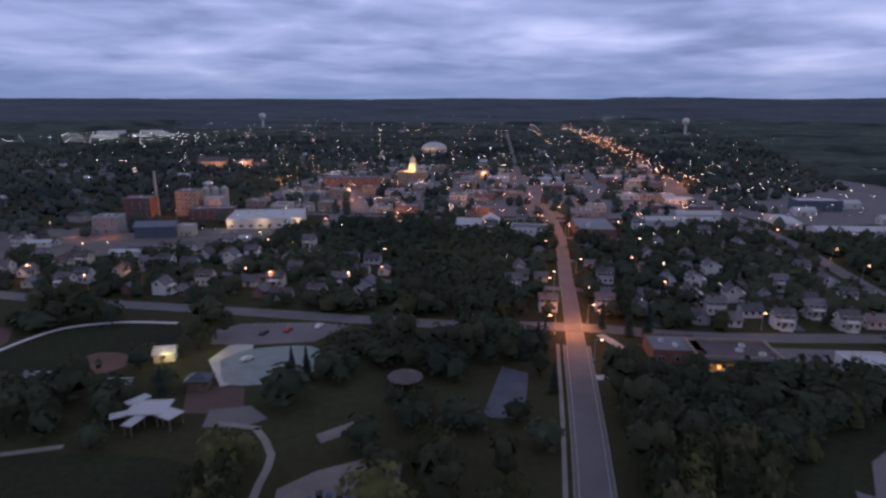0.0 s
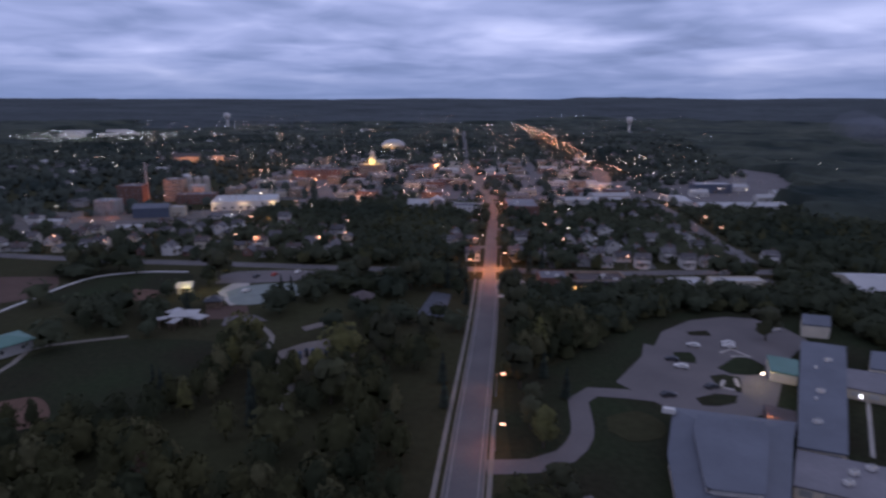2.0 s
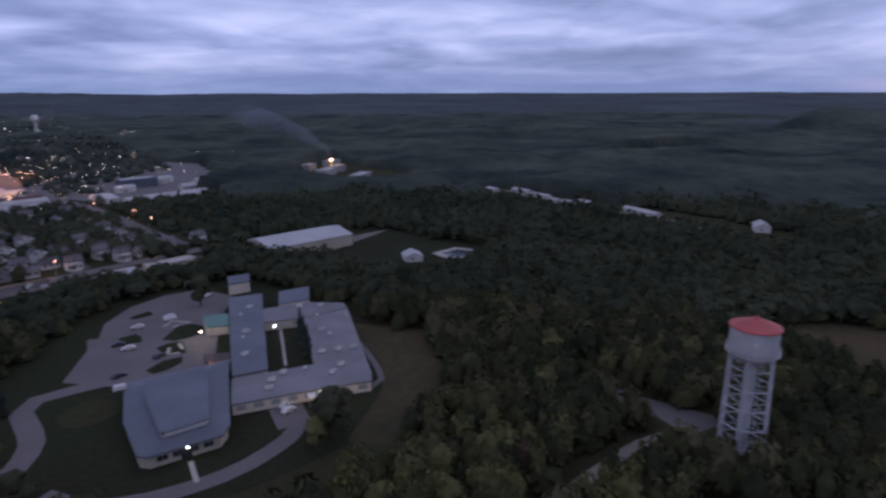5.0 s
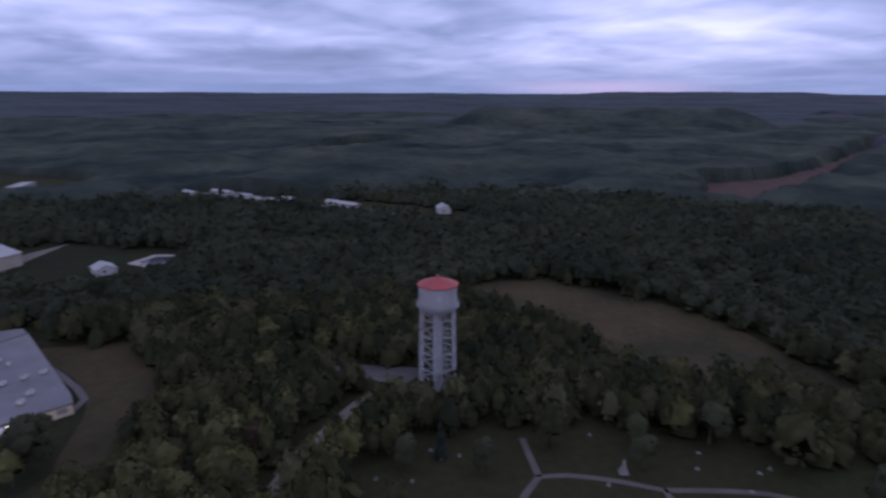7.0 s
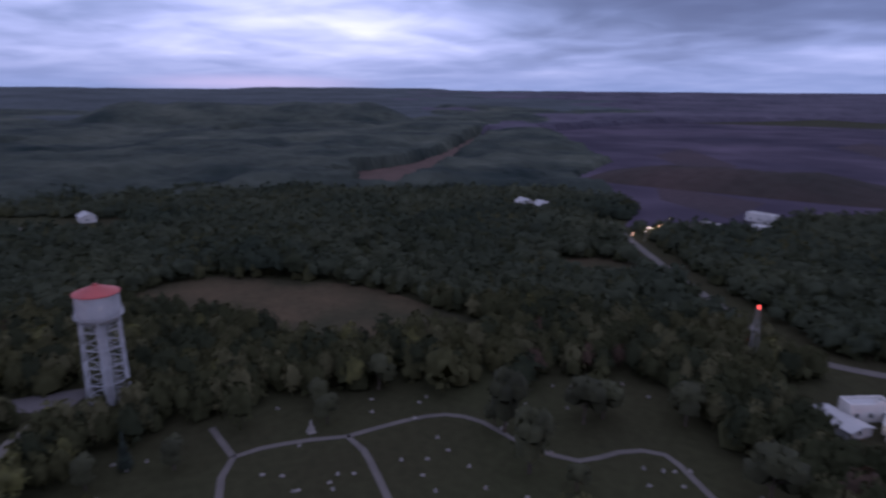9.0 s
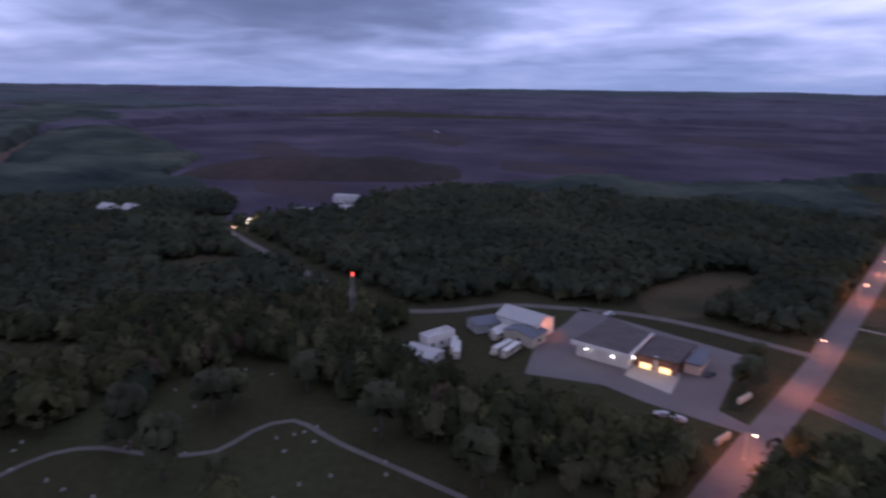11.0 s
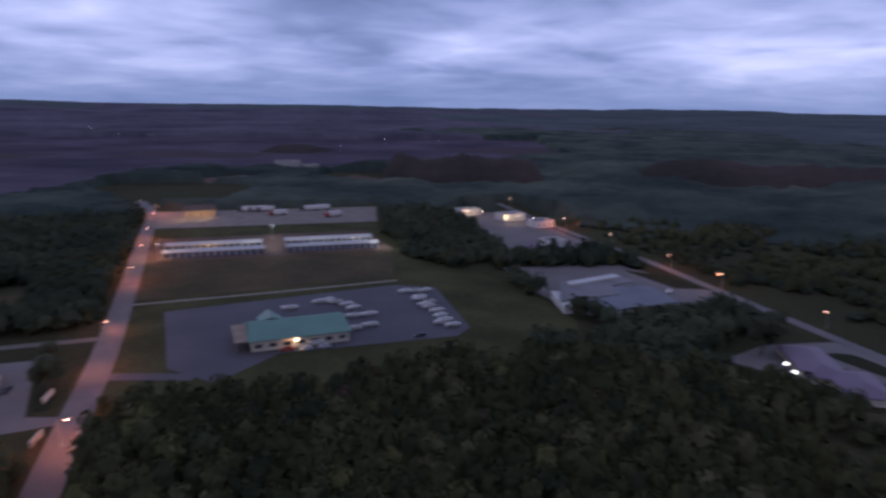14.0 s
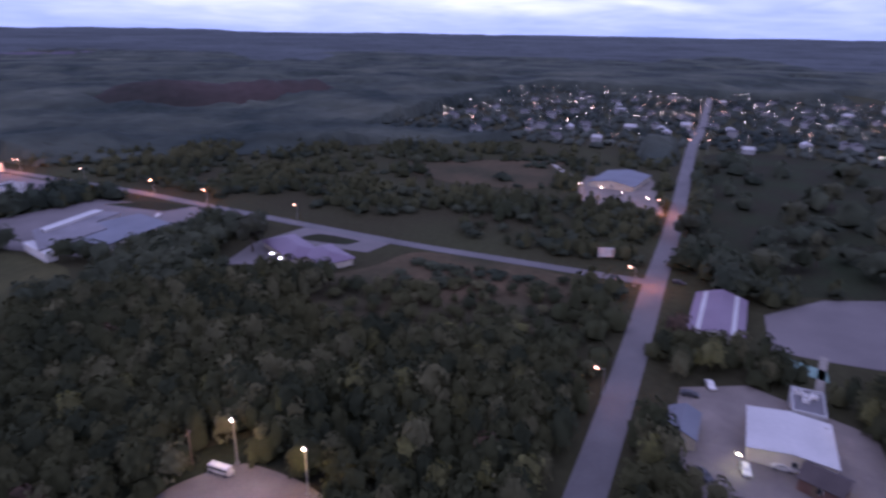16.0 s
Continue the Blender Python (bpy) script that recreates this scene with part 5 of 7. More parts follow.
def grow(x, y):
    return 4.5 + (x - 4.5) * 1.0135, -71 + (y + 71) * 1.0135


gym = root("gymnasium", "gymnasium with a broad blue-grey roof and raised middle", "gymnasium")
GY = [grow(*p) for p in [(34.4, 25.4), (35.4, 23.7), (47.6, 21.2), (50.2, 23.6), (60, 43.5), (63.8, 50.5), (42.6, 55), (36.8, 38.5)]]
part("wall", Build().prism(GY, 0, 2.8), M["cream"], gym)
eave = [(48 + (x - 48) * 1.05, 39 + (y - 39) * 1.05 - 0.4) for x, y in GY]
ROOF_TOP = [grow(*p) for p in [(38, 24.6), (39, 23.8), (46.4, 22.9), (47, 23.6), (54.8, 40.3), (56.3, 46), (44.5, 48.2), (41.8, 42.6)]]
n = len(eave)
part("roof", Build().face_mesh([(x, y, 2.804) for x, y in eave] + [(x, y, 3.15) for x, y in eave] + [(x, y, 4.4) for x, y in ROOF_TOP],
                               [(i, (i + 1) % n, n + (i + 1) % n, n + i) for i in range(n)] + [(n + i, n + (i + 1) % n, 2 * n + (i + 1) % n, 2 * n + i) for i in range(n)] + [tuple(range(2 * n, 3 * n)), tuple(range(n - 1, -1, -1))]), M["blueroof"], gym)
up = [(46.5 + (x - 46.5) * 0.93, 36 + (y - 36) * 0.93) for x, y in ROOF_TOP]
part("clerestory", Build().prism(up, 4.404, 5.5), M["white"], gym, "pale band of high windows")
up2 = [(46.5 + (x - 46.5) * 0.98, 36 + (y - 36) * 0.98) for x, y in ROOF_TOP]
part("upper_roof", Build().prism(up2, 5.504, 5.75), M["blueroof"], gym)
for k in range(7):
    part("high_window", Build().box(0, 0, 0, 0.85, 0.12, 0.7), M["glass"], gym, at=pose(*grow(39.0 + k * 1.1, 25.0 - k * 0.14), 4.7, 0, 0, -7))
for k in range(4):
    part("window", WIDE, None, gym, at=pose(*grow(37.6 + k * 2.6, 23.15 - k * 0.54), 0.95, 0, 0, -11.6))
part("door", Build().box(0, 0, 0, 2.0, 0.3, 2.3), M["glass"], gym, at=pose(*grow(41.6, 22.4), 0, 0, 0, -11.6))
part("wall_light", Build().box(0, 0, 0, 0.4, 0.25, 0.25), M["cool"], gym, at=pose(42.1, 22.9, 2.4))
part("roof_unit", Build().box(0, 0, 0, 2.6, 1.2, 1.0, taper=0.9), M["white"], gym, at=pose(*grow(40.6, 52.5), 3.5, 0, 0, -12))
for x, y, z, w, c in ((67.4, 74.6, 2.6, 330, (1.0, 0.85, 0.45)), (62.3, 56, 2.2, 240, SODIUM), (71.5, 20.6, 2.2, 380, WARM), (84.6, 61.5, 3, 40, COOL), (107, 59, 3.0, 110, COOL), (42.0, 21.6, 2.3, 20, COOL), (66.5, 70, 3, 50, (1.0, 0.85, 0.45))):
    lamp(x, y, z, w, c, 0.2)


# vehicles ---------------------------------------------------------------------
def car(paint, label):
    r = root("car", label, "car", "parked cars")
    b = Build()
    prof = [(-2.1, 0.3), (2.1, 0.3), (2.15, 0.62), (1.9, 0.82), (0.95, 0.92), (0.45, 1.38), (-1.1, 1.4), (-1.75, 0.98), (-2.12, 0.9)]
    k = len(prof)
    vs = [(x, -0.85, z) for x, z in prof] + [(x, 0.85, z) for x, z in prof]
    vs = [(x, y * (0.82 if z > 1.2 else 1.0), z) for x, y, z in vs]
    b.face_mesh(vs, [(i, (i + 1) % k, k + (i + 1) % k, k + i) for i in range(k)] + [tuple(range(k - 1, -1, -1)), tuple(range(k, 2 * k))])
    part("body", b, M[paint], r)
    part("window_band", Build().box(-0.35, 0, 0.97, 1.75, 1.62, 0.34, taper=0.93), M["glass"], r)
    for x in (-1.35, 1.35):
        for y in (-0.78, 0.78):
            part("wheel", Build().tube((x, y - 0.1, 0.32), (x, y + 0.1, 0.32), 0.32, n=12), M["rubber"], r)
    for y in (-0.6, 0.6):
        part("headlight", Build().box(2.12, y, 0.62, 0.08, 0.3, 0.14), M["white"], r)
    for o in r.children:
        o.data.transform(Matrix.Scale(0.8, 4))
    return r


copies(car("white", "white car parked on the asphalt"), [(60.5, 98.4, 160), (53, 84.2, 160), (69.8, 98.2, 170), (70.5, 100.5, 170), (65.4, 27.3, 10), (64.6, 25, 10), (88, 112, 20), (-100, -66.5, 10), (-103.4, -61.2, 95), (-103.8, -59.0, 95), (-156, -268, 30), (-79, 139, 60), (-125, -73.7, 20), (-68, 164, 80)])
copies(car("dark", "dark car parked on the asphalt"), [(52, 88.7, 160), (45.4, 68.5, 10), (56.7, 73.3, 20), (-95.5, -72.4, 40), (-55, -248.6, 5), (47, -239, 80), (-119.6, -77, 100), (90, 115, 30), (-180, -86, 80), (-82, 157, 80)])
copies(car("red", "dark red car parked on asphalt"), [(-17, -247.5, 4), (-76, 160, 80)])
copies(car("steel", "silver car parked on the asphalt"), [(-22, -246.6, 4), (-27, -247, 4), (46, -213, 20), (43, -213.5, 20), (85, -258, 70)])


def bus(label):
    r = root("bus", label, "bus", "parked buses")
    part("body", Build().box(0, 0, 0.5, 7.6, 1.75, 1.6).box(4.2, 0, 0.5, 0.9, 1.5, 0.95, taper=0.85), M["cream"], r)
    part("roof", Build().box(0, 0, 2.104, 7.5, 1.65, 0.2, taper=0.9), M["white"], r)
    part("window_band", Build().box(0, 0, 1.35, 7.3, 1.79, 0.5), M["glass"], r)
    for x in (-2.6, 2.9):
        for y in (-0.78, 0.78):
            part("wheel", Build().tube((x, y - 0.14, 0.45), (x, y + 0.14, 0.45), 0.45, n=12), M["rubber"], r)
    return r


copies(bus("long pale parked school bus with a white roof"), [(90, -214.3, 95), (87.5, -214.6, 100), (98, -223, 96), (96, -221.6, 96), (97, -204.6, 132), (99.6, -206.1, 132)])
shuttle = bus("small pale shuttle bus on the gravel pad")
shuttle.name = "shuttle_bus"
put(shuttle, -60.9, -141.0, 95)
shuttle.scale = (0.5, 0.7, 0.7)

# ---- east: hall, shed, towers, cemetery ----
put(gable("storage_hall", 40, 22, 5.0, 2.3, M["cream"], M["whiteroof"], "large pale metal storage hall with a low gable roof", "hall", "", 0, 1, False), 146, 146.5, -2)
put(gable("small_shed", 8, 7, 2.2, 1.5, M["white"], M["whiteroof"], "small white shed on the meadow", "shed", "", 0, 1, False), 167, 97, 58)
put(block("pond_hut", 3, 3, 2, M["white"], M["whiteroof"], "tiny white hut on the meadow", "hut", "", 1, 1, 0), 150, 82, 20)


def water_tower():
    r = root("water_tower", "silver water tower with a faded red conical roof", "water tower")
    part("roof", Build().lathe([(4.3, 25.9), (4.3, 26.1), (2.2, 26.9), (0.4, 27.5), (0.4, 27.8), (0, 27.8)], 28), M["redroof"], r, "faded red conical roof")
    part("tank", Build().lathe([(1.2, 19.6), (2.6, 19.8), (3.6, 20.6), (4.05, 21.8), (4.05, 25.9)], 28), M["steel"], r)
    part("balcony", Build().lathe([(4.05, 21.4), (4.5, 21.4), (4.5, 21.52), (4.05, 21.52)], 28), M["steel"], r)
    rail = Build()
    for k in range(24):
        a, b2 = 2 * math.pi * k / 24, 2 * math.pi * (k + 1) / 24
        for z in (21.9, 22.3):
            rail.tube((4.46 * math.cos(a), 4.46 * math.sin(a), z), (4.46 * math.cos(b2), 4.46 * math.sin(b2), z), 0.04, n=4)
        rail.tube((4.46 * math.cos(a), 4.46 * math.sin(a), 21.5), (4.46 * math.cos(a), 4.46 * math.sin(a), 22.3), 0.04, n=4)
    part("railing", rail, M["steel"], r)
    part("riser", Build().lathe([(1.4, 0), (1.0, 1.0), (1.0, 19.8)], 16), M["steel"], r)
    legs = 6
    at = lambda k, z: ((4.3 - 0.4 * z / 21) * math.cos(2 * math.pi * (k + 0.25) / legs), (4.3 - 0.4 * z / 21) * math.sin(2 * math.pi * (k + 0.25) / legs), z)
    for k in range(legs):
        part("leg", Build().tube(at(k, 0), at(k, 21.6), 0.24, 0.2, 8), M["steel"], r)
        part("footing", Build().box(*at(k, 0)[:2], 0, 1.0, 1.0, 0.4), M["concrete"], r)
        for z in (3.9, 7.6, 11.3, 15.0, 18.7):
            part("strut", Build().tube(at(k, z), at(k + 1, z), 0.13, n=6), M["steel"], r)
            part("spoke", Build().tube(at(k, z), (at(k, 0)[0] / 4.3, at(k, 0)[1] / 4.3, z - 0.5), 0.07, n=5), M["steel"], r)
        rods = Build()
        for z0, z1 in ((0.3, 3.9), (3.9, 7.6), (7.6, 11.3), (11.3, 15.0), (15.0, 18.7), (18.7, 21.2)):
            rods.tube(at(k, z0), at(k + 1, z1), 0.035, n=4).tube(at(k + 1, z0), at(k, z1), 0.035, n=4)
        part("tie_rod", rods, M["steel"], r)
    lad = Build()
    for s in (-0.22, 0.22):
        lad.tube((4.5, s, 0.5), (4.4, s, 21.6), 0.035, n=4)
    for k in range(42):
        lad.tube((4.49 - k * 0.0022, -0.22, 0.8 + k * 0.5), (4.49 - k * 0.0022, 0.22, 0.8 + k * 0.5), 0.025, n=4)
    part("ladder", lad, M["steel"], r)
    part("hatch", Build().box(-3.5, -1.75, 23.4, 0.9, 0.5, 0.8, 26), M["white"], r, "bright hatch plate")
    put(r, 127.2, -51)


water_tower()


def mast():
    r = root("radio_mast", "slender grey lattice mast with red warning lights", "mast")
    at = lambda k, z: ((1.6 - 0.075 * z) * math.cos(2.1 * k), (1.6 - 0.075 * z) * math.sin(2.1 * k), z)
    for k in range(3):
        part("leg", Build().tube(at(k, 0), at(k, 16), 0.1, 0.07, 6), M["pole"], r)
        b = Build()
        for i in range(8):
            b.tube(at(k, 2 * i), at((k + 1) % 3, 2 * i + 2), 0.04, n=4).tube(at(k, 2 * i + 2), at((k + 1) % 3, 2 * i + 2), 0.04, n=4)
        part("lattice", b, M["pole"], r)
    for x, y in ((0.5, -0.6), (-0.8, 0.4)):
        part("beacon", Build().lathe([(0.14, 15.7), (0.17, 16.0), (0.06, 16.2), (0, 16.2)], 8), M["redlight"], r, at=pose(x, y, 0))
    put(r, 128.5, -195.5)


mast()


def gravestone(w, h, label):
    r = Build()
    prof = [(-w / 2, 0), (w / 2, 0), (w / 2, h * 0.75), (w * 0.3, h * 0.95), (0, h), (-w * 0.3, h * 0.95), (-w / 2, h * 0.75)]
    k = len(prof)
    r.face_mesh([(x, -0.12, z) for x, z in prof] + [(x, 0.12, z) for x, z in prof], [(i, k + i, k + (i + 1) % k, (i + 1) % k) for i in range(k)] + [tuple(range(k)), tuple(range(2 * k - 1, k - 1, -1))])
    r.box(0, 0, 0, w * 1.3, 0.5, 0.16)
    return single("gravestone", r, M["stone"], label, "gravestone", "gravestones")


stones = [(124.7, -116), (125.5, -149.3), (99.1, -97.3), (98.9, -100.1), (101.8, -108.6), (96.9, -96), (97.2, -58.7), (107.2, -57.9), (98.2, -120.4), (100.7, -84.4), (95.4, -52.7)]
rg = random.Random(8)
for _ in range(70):
    x, y = rg.uniform(64, 126), rg.uniform(-168, -58)
    if inside(x, y, CEMETERY):
        stones.append((x, y))
copies(gravestone(0.45, 0.6, "small pale upright gravestone in the grass"), [(x, y, rg.uniform(60, 110)) for x, y in stones[::2]])
copies(gravestone(0.6, 0.4, "low pale gravestone in the grass"), [(x, y, rg.uniform(60, 110)) for x, y in stones[1::2]])
monument = single("monument", Build().box(0, 0, 0, 2.2, 2.2, 0.4).box(0, 0, 0.4, 1.6, 1.6, 1.0, taper=0.9).box(0, 0, 1.4, 1.0, 0.8, 1.4, taper=0.7).face_mesh([(p.x * 0.45, p.y * 0.4, p.z * 0.5 + 3.1) for p in (Vector(q) for q in ((1, 0, 0), (0, 1, 0), (-1, 0, 0), (0, -1, 0), (0, 0, 1), (0, 0, -1)))], [(0, 1, 4), (1, 2, 4), (2, 3, 4), (3, 0, 4), (1, 0, 5), (2, 1, 5), (3, 2, 5), (0, 3, 5)]), M["stone"], "pale stone monument on a stepped base", "monument")
put(monument, 113.8, -92, 20)
monument.scale = (0.7, 0.7, 0.75)

# white rows and barn in the eastern woods, and the works by the smoke
for x, y, w, d, rz in ((329, 190, 12, 6, 70), (338, 172, 16, 6, 80), (330, 150, 14, 5, 80), (321, 135, 9, 5, 85), (320, 123, 8, 5, 85), (327, 116, 8, 6, 85), (323, 77, 24, 7, 72)):
    put(gable("long_cabin", w, d * 0.75, 1.7, 0.9, M["white"], M["whiteroof"], "low white cabin along the forest road", "cabin", "forest cabins", 4, 1, False), x, y, rz)
put(gable("barn", 11, 7, 2.6, 1.8, M["white"], M["whiteroof"], "pale barn in the woods", "barn", "", 2, 1, False), 330, 30, 30)
ribbon("forest_road", [(322, 210), (336, 180), (322, 150), (314, 120), (318, 70), (306, 34), (290, 10)], 3, 0.05, M["path"])
for x, y in ((341, -199), (331, -207)):
    put(gable("farm_house", 9, 7, 3.5, 2.5, M["white"], M["whiteroof"], "small white house in the woods", "house", "", 2, 1, False), x, y, 20)
for x, y, w, d in ((300, 345, 22, 9), (322, 360, 18, 8), (300, 300, 26, 9), (282, 270, 16, 8), (345, 400, 20, 9), (310, 385, 14, 8)):
    put(block("works_building", w, d, 5, M["grey"], M["whiteroof"], "pale works building at the wood's edge", "factory", "works buildings", 4, 1, 2), x, y, 30)
lamp(317, 362, 7, 2500, (1.0, 0.5, 0.1), 0.6)
part("flare", Build().lathe([(0.6, 0), (0.9, 0.8), (0.3, 2.0), (0, 2.2)], 8), M["sodium"], put(root("flare_stack", "flame on a steel flare stack", "stack"), 319, 364), at=pose(0, 0, 9))
part("pole", Build().tube((0, 0, 0), (0, 0, 9), 0.4, 0.3), M["pole"], bpy.data.objects["flare_stack"])
plume = root("smoke_plume", "thin grey smoke drifting from the flare stack", "smoke")
rs = random.Random(17)
for k in range(16):
    u = k / 15
    r = 1.6 + 8.5 * u
    ball = bmesh.new()
    bmesh.ops.create_icosphere(ball, subdivisions=3, radius=1)
    for v in ball.verts:
        v.co = v.co * (1 + 0.35 * noise.noise(v.co * 1.7 + Vector((k, 0, 0))))
        v.co = Vector((v.co.x * r * 1.5, v.co.y * r, v.co.z * r * 0.85))
    me = bpy.data.meshes.new("puff")
    ball.to_mesh(me)
    ball.free()
    me.materials.append(M["smoke"])
    me.shade_smooth()
    part("puff", me, None, plume, at=pose(-2 - 62 * u ** 1.25 + rs.uniform(-2, 2), 14 * u, 14 + 34 * u ** 0.75 + rs.uniform(-1, 1)))
plume.location = (319, 364, 0)
# lamps of the pit works
for k in range(6):
    x, y = 250 + 6 * k + rg.uniform(-2, 2), -224 - 6 * k + rg.uniform(-2, 2)
    put(street_lamp("yard_lamp", 4.5, M["warm"] if k % 3 else M["sodium"], "yard lamp of the pit works", 0.6), x, y, 40)
lamp(262, -238, 5, 700, WARM, 0.5)
for x, y, w in ((270, -270, 10), (290, -312, 14), (262, -292, 12)):
    put(block("pit_office", w, 6, 4, M["white"], M["whiteroof"], "pale works cabin by the pit", "cabin", "pit cabins", 3, 1, 1), x, y, 30)
single("gravel_mound", Build().lathe([(9, 0), (6, 2.6), (2.5, 5.2), (0.4, 6), (0, 6)], 14), M["gravel"], "pale conical gravel mound", "mound").location = (*laid(262, -258), 0)

# ---- south: bus yard, fire station, dealer, storage rows ----
put(gable("bus_garage", 13, 9, 4.4, 1.8, M["white"], M["whiteroof"], "white metal bus garage with a bright door lamp", "garage", "", 2, 1, False), 94.8, -229.6, 4)
put(gable("lean_to", 7, 9, 3, 1.0, M["cream"], M["blueroof"], "grey lean-to beside the garage", "shed", "", 1, 1, False), 90.5, -224, 94)
put(gable("open_shed", 9, 6, 2.6, 1.2, M["grey"], M["blueroof"], "small grey open-fronted yard shed", "shed", "", 1, 1, False), 103.4, -223, 68)
put(block("yard_office", 9, 3.6, 3.6, M["white"], M["whiteroof"], "white two-storey yard office with dark windows", "office", "", 3, 1, 1), 104, -204.4, 85)
put(gable("low_shed", 9.5, 6, 1.9, 0.6, M["grey"], M["whiteroof"], "low shed with a grey roof", "shed", "", 1, 1, False), 101.5, -196.4, 12)
lamp(86.2, -231.5, 3, 240, SODIUM, 0.3)

fs = root("fire_station", "pale fire station with a dark roof and lit bays", "fire station")
fs.matrix_basis = SOUTH_PLAN
part("hall_wall", Build().prism([(75.5, -226), (62.2, -228), (65, -243), (77.5, -246)], 0, 3.6), M["white"], fs)
part("hall_roof", Build().prism([(76.2, -225.2), (61.4, -227.3), (64.3, -243.6), (78.2, -246.8)], 3.604, 4.3), M["brownroof"], fs)
part("bay_wall", Build().prism([(61.8, -231.4), (52.6, -233), (54.5, -246), (64.4, -244)], 0, 3.2), M["brick"], fs)
part("bay_roof", Build().prism([(61.2, -230.6), (51.8, -232.2), (53.8, -246.8), (63.6, -244.8)], 3.204, 3.8), M["brownroof"], fs)
part("side_wall", Build().prism([(52.2, -236.5), (48.6, -237.2), (50.4, -246.5), (54, -246)], 0, 2.6), M["cream"], fs)
part("side_roof", Build().prism([(52.1, -236), (48.1, -236.8), (50, -247), (53.7, -246.6)], 2.604, 3.0), M["blueroof"], fs)
part("fascia", Build().prism([(76.6, -224.9), (61.2, -227), (61.2, -226.7), (76.6, -224.6)], 3.3, 4.4), M["white"], fs)
part("ridge_trim", Build().box(62.8, -235.3, 3.9, 0.5, 17, 0.6, 9.5), M["white"], fs, "white trim between the roofs")
part("pillar", Build().box(57.2, -231.9, 0, 0.7, 0.5, 3.9, 9), M["white"], fs)
for x, y in ((59.6, -231.6), (55, -232.4)):
    part("bay_door", Build().box(0, 0, 0, 2.6, 0.2, 1.3), M["bay"], fs, "glowing open fire engine bay", at=pose(x, y, 0.1, 0, 0, 9))
for x, y in ((72.5, -225.4), (65.5, -226.3), (61.6, -229.4)):
    part("wall_light", Build().box(0, 0, 0, 0.4, 0.25, 0.2), M["cool"], fs, at=pose(x, y, 2.8, 0, 0, 9))
for x, y, w, c in ((59.4, -228.6, 60, WARM), (54.6, -229.4, 55, WARM), (72.6, -222.5, 40, COOL), (65.3, -223.5, 40, COOL)):
    lamp(x, y, 2.6, w, c, 0.3)
for x, y in ((36.5, -232), (33.4, -212)):
    put(single("entrance_sign", Build().box(0, 0, 0.3, 0.5, 5, 1.2).box(0, -1.8, 0, 0.3, 0.3, 0.3).box(0, 1.8, 0, 0.3, 0.3, 0.3), M["cream"], "low pale entrance sign wall", "sign"), x, y, -8)

dealer = root("boat_dealer", "boat dealer hall with a green metal roof", "shop")
part("wall", Build().box(0, 0, 0, 27, 15, 3.4), M["cream"], dealer)
part("roof", Build().face_mesh([(-14.2, -8.6, 3.2), (14.2, -8.6, 3.2), (14.2, 8.6, 3.2), (-14.2, 8.6, 3.2), (-13.2, 0, 6.2), (13.2, 0, 6.2), (-14.2, -8.6, 3.4), (14.2, -8.6, 3.4), (14.2, 8.6, 3.4), (-14.2, 8.6, 3.4)], [(3, 2, 1, 0), (6, 7, 5, 4), (8, 9, 4, 5), (7, 8, 5), (9, 6, 4), (0, 1, 7, 6), (1, 2, 8, 7), (2, 3, 9, 8), (3, 0, 6, 9)]), M["greenroof"], dealer)
part("rear_gable", Build().box(7, -8, 0, 6, 6, 3.2).face_mesh([(3.6, -12, 3.2), (10.4, -12, 3.2), (10.4, -2, 5.4), (3.6, -2, 5.4), (7, -12, 5.6), (7, -2, 6.1)], [(0, 1, 4), (0, 4, 5, 3), (1, 2, 5, 4)]), M["greenroof"], dealer)
part("porch", Build().box(16, 0, 3.0, 3.6, 15, 0.2).tube((17.4, -6.5, 0), (17.4, -6.5, 3), 0.12).tube((17.4, 7, 0), (17.4, 7, 3), 0.12), M["tan"], dealer, "pale tan side canopy")
facade(dealer, 27, 15, 0.9, 7, WIDE)
part("wall_light", Build().box(0, 0, 0, 0.7, 0.4, 0.3), M["warm"], dealer, at=pose(1.5, 8.9, 2.6))
put(dealer, -20.5, -257, 4)
lamp(-19, -248, 2.6, 120, WARM, 0.3)


def boat(label, cover):
    r = root("boat", label, "boat", "boats for sale")
    b = Build()
    prof = [(-3, 1.0), (1.2, 1.0), (2.6, 0.5), (3.4, 0.0), (2.6, -0.5), (1.2, -1.0), (-3, -1.0)]
    k = len(prof)
    b.face_mesh([(x * 0.85, y * 0.6, 0.5) for x, y in prof] + [(x, y, 1.35 + max(0, x) * 0.1) for x, y in prof], [(i, k + i, k + (i + 1) % k, (i + 1) % k) for i in range(k)] + [tuple(range(k)), tuple(range(2 * k - 1, k - 1, -1))])
    part("hull", b, M["white"], r)
    part("cover", Build().box(-0.6, 0, 1.42, 3.8, 1.6, 0.5, taper=0.6), M[cover], r)
    part("trailer", Build().box(0, 0, 0.38, 6.6, 0.12, 0.1).box(-1, 0, 0.38, 0.12, 1.8, 0.1).tube((-1, -1, 0.3), (-1, -0.8, 0.3), 0.3, n=10).tube((-1, 0.8, 0.3), (-1, 1, 0.3), 0.3, n=10), M["pole"], r)
    for o in r.children:
        o.data.transform(Matrix.Scale(0.84, 4))
    return r


